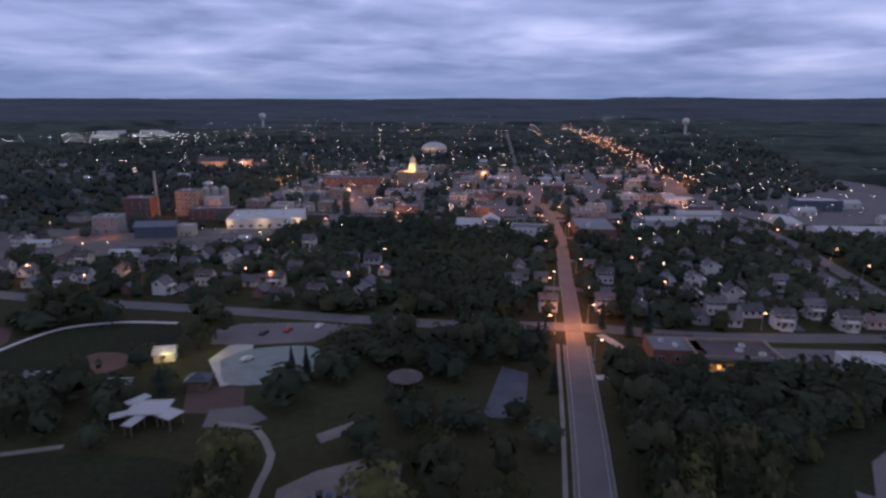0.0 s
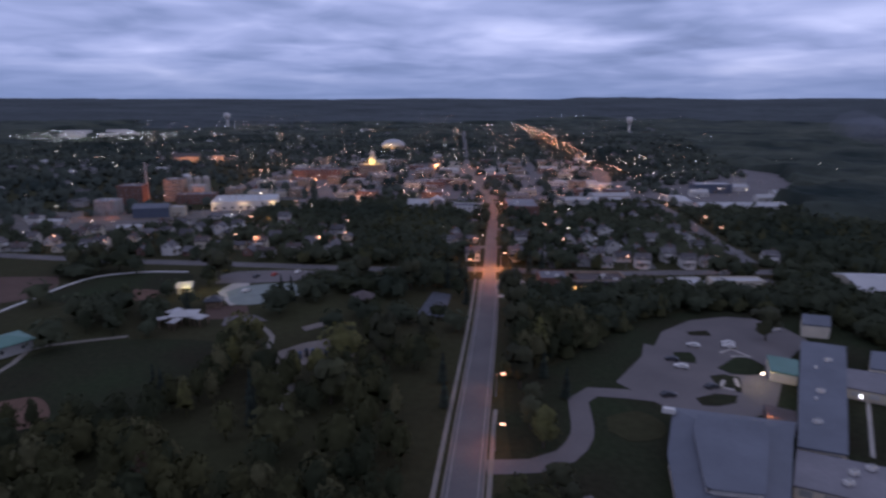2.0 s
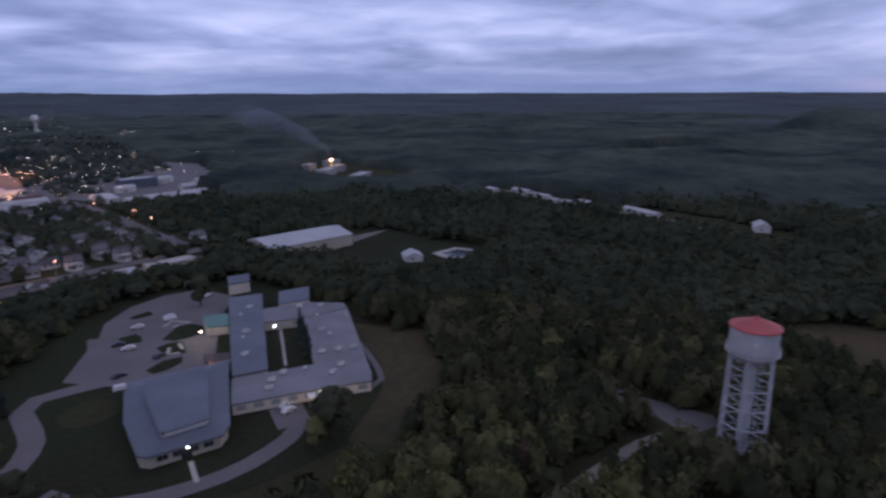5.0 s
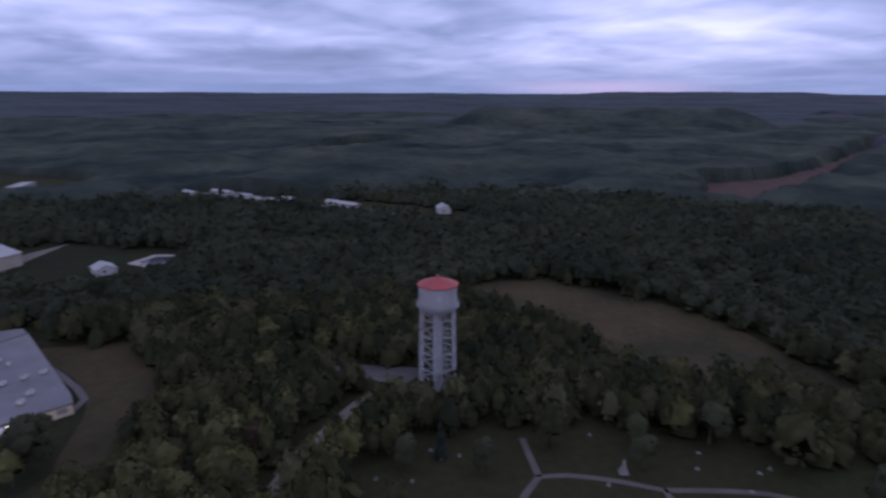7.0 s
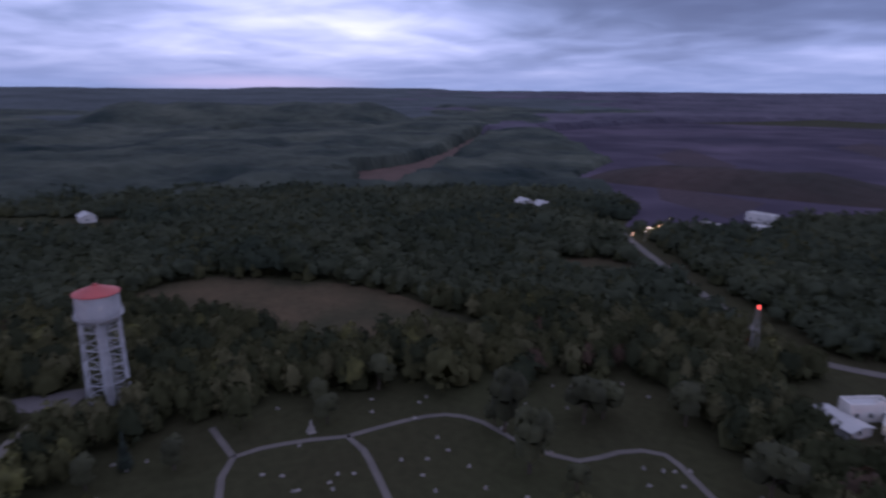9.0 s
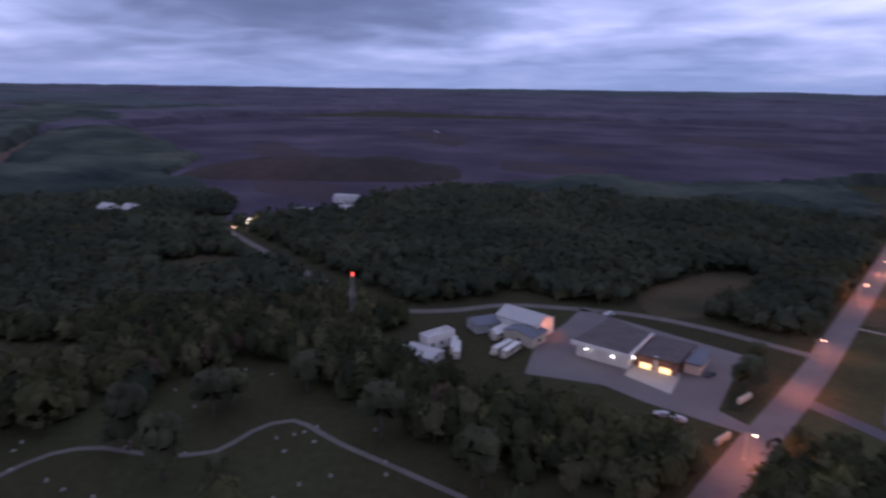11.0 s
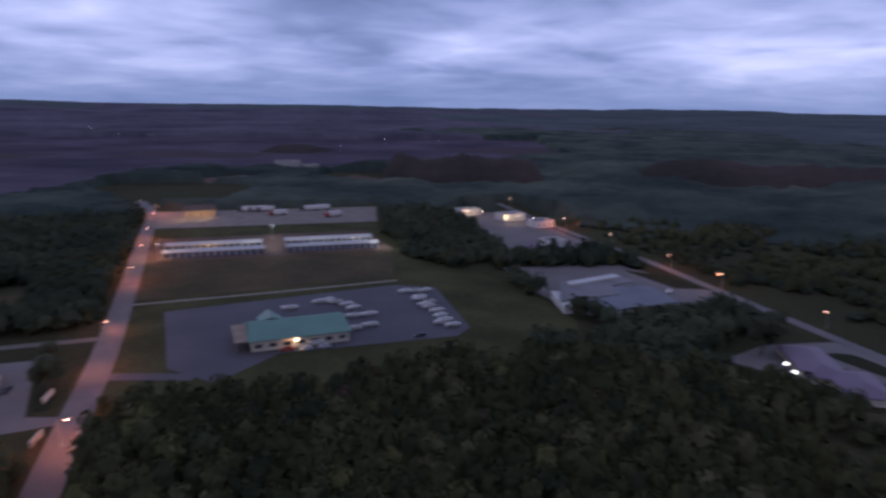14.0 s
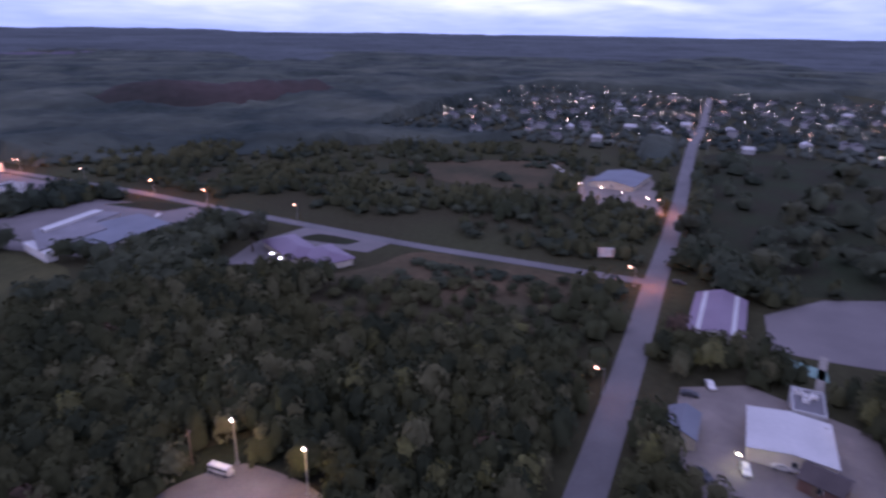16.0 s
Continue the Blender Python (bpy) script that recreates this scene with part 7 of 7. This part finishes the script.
CLEAR = [p for n, p in PAVED.items() if n not in ("west_lawn", "cemetery_lawn", "clinic_meadow", "brown_flat")] + [laid_line(p) for p in [
    [(312, 215), (348, 200), (340, 60), (335, 10), (298, 5), (294, 60), (300, 120), (305, 190)],
    [(122, -194), (86, -186), (56, -198), (30, -204), (30, -262), (118, -256)],
    [(-120, -205), (-128, -182), (-140, -164), (-174, -165), (-174, -225), (-140, -222)],
    [(-143, -84), (-174, -84), (-174, -58), (-145, -58)],
    [(-168, -66), (-186, -52), (-196, -30), (-150, -28), (-132, -44), (-128, -56), (-147, -66)],
    [(122, 2), (140, 2), (134, -13), (136, -46), (122, -46)],
    [(-112, -70), (-117, -76), (-100, -77), (-100, -70)],
    [(16, -6), (74, -8), (74, 14), (16, 14)],
    [(2, 134), (24, 134), (24, 172), (10, 172)],
    [(285, 255), (360, 300), (370, 430), (300, 400), (262, 280)],
    [(120, -45), (134, -45), (134, -57), (120, -57)],
    [(24, 138), (112, 147), (112, 168), (24, 166)],
    [(-95, -220), (-70, -255), (-100, -330), (-110, -330), (-104, -280), (-112, -240)],
]]


def near_line(x, y, extra=0.0):
    for s, w in zip(SAMPLES, WIDTHS):
        if s is SAMPLES[0] and y > 178:
            w = 4.4
        if ((s[:, 0] - x) ** 2 + (s[:, 1] - y) ** 2).min() < (w + extra) ** 2:
            return True
    return False


def wooded(x, y):
    """How thick the wood stands at a place, 0 to 1."""
    for p in CLEAR:
        if inside(x, y, p):
            return 0.0
    if inside(x, y, TOWN):
        return 0.22 if y > 335 else (0.9 if -52 < x < -12 and y < 292 else 0.52)
    if inside(x, y, WEST_TOWN):
        return 0.55
    if inside(x, y, LAWN_W):
        return 0.035
    if inside(x, y, SCRUB[0]):
        return 0.62
    if inside(x, y, SCRUB[1]):
        return 0.12
    if inside(x, y, GRAVES):
        return 0.03
    if inside(x, y, PARK):
        if any(inside(x, y, p) for p in GLADES):
            return 0.05
        return 0.6 if any(inside(x, y, p) for p in GROVES) else 0.05
    return 1.0


FEET = np.array(FOOT)


def blocked(x, y, more=1.8):
    """Whether a tree would stand in a thing, or close before it."""
    return bool((((FEET[:, 0] - x) ** 2 + (FEET[:, 1] - y) ** 2) < (FEET[:, 2] + more) ** 2).any())


# woods: near trees with leaf clumps, then plainer ones, then far clumps
def leafy(seed, clumps, size, core=0.62, lean=0.0):
    """A unit tree crown: a rough inner mass, and leaf clumps spread through and past it, thinner towards the top."""
    rng = np.random.RandomState(seed)
    v, f = lump(1, rng, 0.3)
    mass = (v * np.array([core, core, 0.92]) + np.array([0, 0, -0.08]), f)
    n = clumps
    a, z = rng.uniform(0, 6.283, n), rng.uniform(-0.85, 1.08, n)
    wide = np.sqrt(np.clip(1.15 - (z * 0.85 + 0.12) ** 2, 0.05, 1)) * (1 + 0.22 * np.sin(3 * a + 4 * z + seed))
    d = wide * rng.uniform(0.74, 1.1, n)
    p = np.stack([d * np.cos(a) + lean * z, d * np.sin(a), z], 1)
    s = size * rng.uniform(0.6, 1.5, (n, 1))
    out = np.stack([np.cos(a), np.sin(a), 0.9 + 0 * a], 1) + rng.normal(size=(n, 3)) * 0.42
    out /= np.linalg.norm(out, axis=1, keepdims=True)
    u = np.cross(out, rng.normal(size=(n, 3)))
    u = u / np.linalg.norm(u, axis=1, keepdims=True) * s
    w = np.cross(out, u)
    q = np.stack([p - u, p + w * 0.75 + out * s * 0.2, p + u, p - w * 0.75], 1).reshape(-1, 3)
    i = np.arange(n)[:, None] * 4
    return joined([mass, (q, np.concatenate([i + [0, 1, 2], i + [0, 2, 3]]))])


near_forms = [leafy(20 + k, 124, 0.17, 0.9) for k in range(14)]
mid_forms = [leafy(40 + k, 34, 0.26, 0.92) for k in range(12)]
outer_forms = [leafy(50 + k, 12, 0.36, 0.95) for k in range(10)]
low_forms = [leafy(80 + k, 10, 0.36, 0.95) for k in range(8)]
far_forms = [leafy(60 + k, 10, 0.42, 0.95) for k in range(5)] + [lump(1, np.random.RandomState(70 + k), 0.3) for k in range(4)]
mound_forms = [lump(1, np.random.RandomState(90 + k), 0.38) for k in range(9)]


def scatter(name, forms, spots, leaf, label, trunks=False, smooth=False, up=0.95):
    vs, fs, ns, n = [], [], [], 0
    for x, y, r, h in spots:
        v, f = forms[rt.randint(len(forms))]
        a = rt.uniform(0, 6.283)
        c, s = math.cos(a), math.sin(a)
        g = far_rise(x, y)
        lift = 0.36 if trunks else 0.5
        ka, kb = rt.uniform(0.85, 1.25), rt.uniform(0.85, 1.2)
        w = np.stack([x + r * (c * ka * v[:, 0] - s * kb * v[:, 1]), y + r * (s * ka * v[:, 0] + c * kb * v[:, 1]), g + h * (0.6 if trunks else 0.4) + h * lift * 1.05 * v[:, 2]], 1)
        vs.append(w)
        fs.append(f + n)
        ns.append(np.stack([0.6 * (c * v[:, 0] - s * v[:, 1]), 0.6 * (s * v[:, 0] + c * v[:, 1]), up + 0.6 * v[:, 2]], 1))
        n += len(v)
        if trunks:
            t = r * 0.07
            tv = np.array([(x - t, y - t, g), (x + t, y - t, g), (x, y + t, g), (x, y, g + h * 0.6)])
            vs.append(tv)
            ns.append(np.array([(-0.7, -0.7, 0.1), (0.7, -0.7, 0.1), (0, 1, 0.1), (0, 0, 1)]))
            fs.append(np.array([(0, 1, 3), (1, 2, 3), (2, 0, 3)]) + n)
            n += 4
    me = tri_mesh(name, np.concatenate(vs), np.concatenate(fs), leaf, smooth, np.concatenate(ns))
    return tagged(new(name, me), label, "trees", kind="stuff")


CENTRE = (0.0, -70.0)
near_spots, mid_spots, outer_spots, gold, bronze, brush = [], [], [], [], [], []


def plant(step, d0, d1):
    """Trees on a shaken grid, between two distances from the middle of the place."""
    for x0 in np.arange(-400, 405, step):
        for y0 in np.arange(-475, 335, step):
            x, y = x0 + rt.uniform(-0.47, 0.47) * step, y0 + rt.uniform(-0.47, 0.47) * step
            d = math.hypot(x - CENTRE[0], y - CENTRE[1])
            if d > d1 or d < d0:
                continue
            k = wooded(x, y)
            if k == 0 or rt.rand() > k or near_line(x, y) or blocked(x, y) or inside(x, y, PIT):
                continue
            stand = noise.noise((x * 0.03, y * 0.03, 9))
            r = 1.25 + 1.5 * rt.rand() ** 1.4 + 0.5 * max(0, stand)
            h = 4.9 + r * rt.uniform(0.6, 1.7) + (2.6 if d < 175 else 4.2) * stand
            if d < 175:
                r, h = r * 0.94, h + 1.2 * rt.rand() ** 2
            else:
                r, h = r * 1.4, h * 0.95
            u, v = unlaid(x, y)
            scrub = (-240 < u < -110 and -170 < v < -95) or (u < -180 and v < -95)
            if scrub:
                if rt.rand() > (0.42 if u < -180 else 0.8) + 1.7 * noise.noise((x * 0.03, y * 0.03, 2)) + 0.5 * noise.noise((x * 0.11, y * 0.11, 4)):
                    continue
                r, h = r * 0.85, h * rt.uniform(0.3, 0.5)
            if y > 178 and inside(x, y, TOWN):
                h *= 0.85
            if k < 0.3:
                r, h = r * 1.5, h * 1.15
            if k > 0.7 and rt.rand() < 0.55:
                brush.append((x + rt.uniform(-1.8, 1.8), y + rt.uniform(-1.8, 1.8), rt.uniform(1.8, 2.8), rt.uniform(5.0, 7.0) + 2 * stand))
            if d < 175:
                u = rt.rand()
                px, py = unlaid(x, y)
                grove = 60 < px < 105 and -62 < py < -10
                if u < (0.4 if grove else 0.025 + 0.1 * max(0, stand)):
                    gold.append((x, y, r, h))
                elif u > 0.99:
                    bronze.append((x, y, r, h))
                else:
                    near_spots.append((x, y, r, h))
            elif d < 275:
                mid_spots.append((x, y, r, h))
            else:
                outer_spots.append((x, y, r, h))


plant(3.5, 18, 175)
plant(4.2, 175, 400)
shades = [[], [], []]
for q in near_spots:
    u = rt.rand() + 0.35 * noise.noise((q[0] * 0.05, q[1] * 0.05, 12))
    shades[0 if u < 0.24 else 1 if u > 0.82 else 2].append(q)
scatter("near_woods", near_forms, shades[2], M["forest"], "dense dark green broadleaf wood", True)
scatter("dark_woods", near_forms, shades[0], M["darkforest"], "darker green trees among the near woods", True)
scatter("pale_woods", near_forms, shades[1], M["paleforest"], "paler olive trees among the near woods", True)
scatter("turning_trees", near_forms, gold, M["yellow"], "yellow-green turning trees among the woods", True)
scatter("russet_trees", near_forms, bronze, M["rust"], "a few russet trees among the woods", True)
scatter("undergrowth", low_forms, brush, M["forest"], "leafy undergrowth filling the woods")
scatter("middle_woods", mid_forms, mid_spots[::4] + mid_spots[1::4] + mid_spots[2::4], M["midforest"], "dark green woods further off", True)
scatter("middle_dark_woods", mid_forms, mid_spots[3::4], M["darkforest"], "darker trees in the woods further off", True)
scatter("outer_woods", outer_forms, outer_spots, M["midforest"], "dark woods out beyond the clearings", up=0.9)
town_spots = []
for x0 in np.arange(-620, 330, 6.5):
    for y0 in np.arange(200, 1000, 6.5):
        x, y = x0 + rt.uniform(-3, 3), y0 + rt.uniform(-3, 3)
        if not inside(x, y, TOWN) or near_line(x, y) or blocked(x, y, 0.5) or math.hypot(x - CENTRE[0], y - CENTRE[1]) < 400:
            continue
        if rt.rand() > (0.16 if y < 560 and -240 < x < 115 else 0.42 if y < 700 else 0.6):
            continue
        town_spots.append((x, y, rt.uniform(2.0, 3.8), rt.uniform(4.5, 7.5)))
for x0 in np.arange(-820, -390, 7.0):
    for y0 in np.arange(-330, 220, 7.0):
        x, y = x0 + rt.uniform(-3, 3), y0 + rt.uniform(-3, 3)
        if inside(x, y, WEST_TOWN) and not near_line(x, y) and rt.rand() < 0.45 and not inside(x, y, LAWN_W):
            town_spots.append((x, y, rt.uniform(2.2, 4), rt.uniform(3, 5)))
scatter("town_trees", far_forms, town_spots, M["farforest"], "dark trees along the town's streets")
def grain(x, y, size, seed):
    """Smooth noise over the plan, 0 to 1, its lumps about size metres wide."""
    table = np.random.RandomState(seed).rand(256, 256)
    u, v = x / size + 1000.0, y / size + 1000.0
    i, j = np.floor(u).astype(int), np.floor(v).astype(int)
    a, b = u - i, v - j
    a, b = a * a * (3 - 2 * a), b * b * (3 - 2 * b)
    t = lambda p, q: table[p % 256, q % 256]
    return (t(i, j) * (1 - a) + t(i + 1, j) * a) * (1 - b) + (t(i, j + 1) * (1 - a) + t(i + 1, j + 1) * a) * b


def inside_all(x, y, poly):
    hit = np.zeros(x.shape, bool)
    for (ax, ay), (bx, by) in zip(poly, poly[1:] + poly[:1]):
        if ay != by:
            hit ^= ((ay > y) != (by > y)) & (x < (bx - ax) * (y - ay) / (by - ay) + ax)
    return hit


def canopy():
    """The closed roof of the far woods: one rough sheet that dips below the ground in clearings, roads and towns."""
    rings = [374.0]
    while rings[-1] < 4600:
        rings.append(rings[-1] + max(2.4, rings[-1] * 0.0062))
    n = 820
    rad = np.array(rings)[:, None] * np.ones((1, n))
    ang = np.arange(n)[None, :] / n * 2 * np.pi + (np.arange(len(rings)) % 2)[:, None] * np.pi / n
    near = np.clip(1.4 - rad / 1300, 0.25, 1.0)
    x = CENTRE[0] + rad * np.cos(ang) + rt.uniform(-0.9, 0.9, rad.shape)
    y = CENTRE[1] + rad * np.sin(ang) + rt.uniform(-0.9, 0.9, rad.shape)
    rise = np.clip((np.hypot(x, y) - 1500) / 3200, 0, 1)
    base = 56 * rise * rise * (3 - 2 * rise)
    stand = np.clip((grain(x, y, 110, 1) * 0.62 + grain(x, y, 34, 2) * 0.38 - 0.3) / 0.3, 0, 1)
    h = 3.6 + 6.4 * stand * stand * (3 - 2 * stand) + near * (2.8 * grain(x, y, 9.0, 3) + 1.9 * grain(x, y, 4.6, 4) - 1.9)
    h += 9 * (grain(x, y, 420, 5) - 0.45) * np.clip((rad - 520) / 500, 0, 1)
    h = h * np.clip((rad - 370) / 30, 0, 1)
    gone = np.zeros(rad.shape, bool)
    for p in CLEAR + [WEST_TOWN, LAWN_W, PIT] + SCRUB + [laid_line(p) for p in BARE + [
            [(-60, -660), (-90, -720), (-290, -660), (-262, -604), (-165, -574)], [(-349, -560), (-380, -625), (-600, -540), (-556, -480), (-420, -486)]]]:
        gone |= inside_all(x, y, p)
    for line, w in zip(SAMPLES, WIDTHS):
        close = np.zeros(rad.shape, bool)
        for px, py in line:
            close |= (x - px) ** 2 + (y - py) ** 2 < (w + 2) ** 2
        gone |= close
    for px, py, size in FOOT:
        if math.hypot(px - CENTRE[0], py - CENTRE[1]) > 370:
            gone |= (x - px) ** 2 + (y - py) ** 2 < (size + 8) ** 2
    # meadows among the woods, as open strips
    gone |= (grain(x * 0.6 + y * 0.2, y, 120, 7) > 0.86) & (rad < 1500)
    built = inside_all(x, y, TOWN)
    gone |= built & ((y < 780) | (grain(x, y, 16, 8) < 0.42))
    h = np.where(gone, -1.5, np.where(built, np.minimum(h, 7) * 0.7, h))
    v = np.stack([x, y, base + h], -1).reshape(-1, 3)
    i, j = np.meshgrid(np.arange(len(rings) - 1), np.arange(n), indexing="ij")
    k = (j + 1) % n
    a, b, c, d = i * n + j, i * n + k, (i + 1) * n + k, (i + 1) * n + j
    f = np.concatenate([np.stack([a, d, c], -1).reshape(-1, 3), np.stack([a, c, b], -1).reshape(-1, 3)])
    keep = (~gone.reshape(-1))[f].any(1)
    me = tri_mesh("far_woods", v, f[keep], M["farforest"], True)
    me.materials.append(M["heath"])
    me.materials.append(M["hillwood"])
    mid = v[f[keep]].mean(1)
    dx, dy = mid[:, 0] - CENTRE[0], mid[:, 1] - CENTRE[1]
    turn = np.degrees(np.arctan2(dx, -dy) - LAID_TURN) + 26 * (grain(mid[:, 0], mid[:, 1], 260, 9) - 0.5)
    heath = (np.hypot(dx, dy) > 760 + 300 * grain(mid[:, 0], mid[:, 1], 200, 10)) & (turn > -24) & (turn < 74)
    # From roughly 1350 m out the canopy takes the haze-blue woods colour.
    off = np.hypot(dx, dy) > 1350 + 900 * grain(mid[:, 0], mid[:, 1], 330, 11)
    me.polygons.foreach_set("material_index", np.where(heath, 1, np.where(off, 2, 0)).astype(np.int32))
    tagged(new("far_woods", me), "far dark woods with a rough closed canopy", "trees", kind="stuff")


canopy()


def ridge(name, x0, y0, x1, y1, h, width, m, seed, label, flat=0.35):
    """A long low hill."""
    a, b = (Vector((x, y, 0)) if min(y0, y1) > 1000 else SOUTH_PLAN @ Vector((x, y, 0)) for x, y in ((x0, y0), (x1, y1)))
    d = (b - a)
    s = Vector((-d.y, d.x, 0)).normalized()
    n, k = 48, 9
    vs, fs = [], []
    for i in range(n + 1):
        t = i / n
        env = min(1, min(t, 1 - t) / flat)
        env = env * env * (3 - 2 * env)
        top = h * env * (0.82 + 0.25 * noise.noise((t * 5, seed, 0)) + 0.08 * noise.noise((t * 21, seed, 1)))
        for j in range(k + 1):
            u = j / k * 2 - 1
            p = a + d * t + s * u * width
            vs.append((p.x, p.y, far_rise(p.x, p.y) - 1 + top * math.cos(u * math.pi / 2) ** 0.8 + (noise.noise((t * 40, u * 3, seed)) * h * 0.05 if abs(u) < 1 else 0)))
    for i in range(n):
        for j in range(k):
            q = i * (k + 1) + j
            fs.append((q, q + k + 1, q + k + 2, q + 1))
    return single(name, Build().face_mesh(vs, fs), M[m], label, "hill", kind="structure")


ridge("spoil_heap", -125, -655, -275, -600, 27, 45, "heap", 1.0, "flat-topped dark spoil heap", 0.12)
ridge("spoil_heap", -368, -640, -590, -470, 24, 60, "heap", 2.0, "long dark spoil heap", 0.2)
ridge("spoil_heap", 500, -300, 330, -470, 14, 60, "heap", 3.0, "dark spoil heap by the pit", 0.3)
ridge("spoil_heap", -120, -1000, -40, -1060, 12, 50, "heap", 4.0, "dark spoil heap on the plain", 0.3)
ridge("hill", 1200, 420, 1340, -260, 50, 190, "farforest", 5.0, "long flat-topped wooded hill", 0.2)
# The skyline hills carry the blue of haze in their base colour.
ridge("hill", 4300, 900, 4300, -1100, 30, 500, "hillwood", 6.0, "skyline hills coloured blue-green to stand for haze", 0.25)
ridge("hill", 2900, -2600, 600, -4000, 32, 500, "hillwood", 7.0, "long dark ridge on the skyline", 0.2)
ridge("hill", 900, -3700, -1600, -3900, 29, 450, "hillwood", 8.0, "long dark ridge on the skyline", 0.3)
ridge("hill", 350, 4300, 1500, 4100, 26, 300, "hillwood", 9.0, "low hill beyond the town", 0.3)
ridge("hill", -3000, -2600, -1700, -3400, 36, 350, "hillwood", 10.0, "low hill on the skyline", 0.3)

# trees that stand alone
oak = tree_kind("broadleaf_tree", "broad dark green tree with a rounded uneven crown", 10, 4.2, M["leaf"], 1)
ash = tree_kind("broadleaf_tree", "tall dark green tree with an open crown", 11.5, 3.6, M["leaf"], 2, 8, 130, 1.05)
bush = tree_kind("broadleaf_tree", "small bushy green tree", 6.5, 2.7, M["leaf"], 3, 6, 120)
golden = tree_kind("broadleaf_tree", "yellow-green tree turning in autumn", 8.5, 3.2, M["yellow"], 4, 7, 140)
spruce = spruce_kind(9.5, 2.1, 5)
groups = {0: [], 1: [], 2: [], 3: [], 4: []}
for x, y in ((129.8, -106), (109.5, -146), (110.8, -150.6), (105.9, -166), (80.3, -166), (-220, -89), (-329, -88), (-254, -55), (-298, -40), (-188, -66), (-98, 156), (-157, 163), (-94, 152), (-150, 168), (64, 9.5), (66.5, 12), (82, 104), (37, -236), (-180, -72), (-307, -24), (-143, -210), (-150, -215)):
    groups[0].append((x, y))
for x, y in ((108.8, -129.5), (95, -130.5), (56, -168), (-22, 145), (-40, 150), (-30, 60), (-240, -30), (-280, -10), (-215, -50), (12, 98), (12, 128), (14, 118), (-340, -30), (-12, 95), (-22, 84), (12, 70)):
    groups[1].append((x, y))
for x, y in ((100.3, -56), (104.4, -69), (124, -93), (111, -128), (89, -137), (116.5, -95), (42, -255), (-36, 95), (-33, 92), (14, 60), (13, 52), (16, 30), (18, 26), (27, 10), (100, -262), (92, -264), (15, 84)):
    groups[2].append((x, y))
for x, y in ((-58, 92), (-36, 72), (15, 45), (60, 8), (80, -22), (75, -30), (88, -25)):
    groups[3].append((x, y))
for x, y in ((105.8, -60.5), (14, 172), (22, 175), (21, 168), (26, 168), (18, 76), (20, 88), (22, 66), (24, 94), (16, 102), (-48, 60), (-44, 50), (-60, 130), (-62, 126), (-70, 60), (-66, 56), (-5, 150), (-3, 156), (-9, 148), (-2, 130), (-5, 60), (-6, 72), (83.4, 46), (86.2, 52), (89, 58), (-150, 172), (-90, 118)):
    groups[4].append((x, y))
for proto, k in ((oak, 0), (ash, 1), (bush, 2), (golden, 3), (spruce, 4)):
    for i, (x, y) in enumerate(groups[k]):
        m = pose(*laid(x, y), 0, 0, 0, rt.uniform(0, 360)) @ Matrix.Diagonal((*([rt.uniform(0.8, 1.15)] * 3), 1))
        if i == 0:
            proto.matrix_basis = m
        else:
            copy_thing(proto, Matrix.Identity(4)).matrix_basis = m
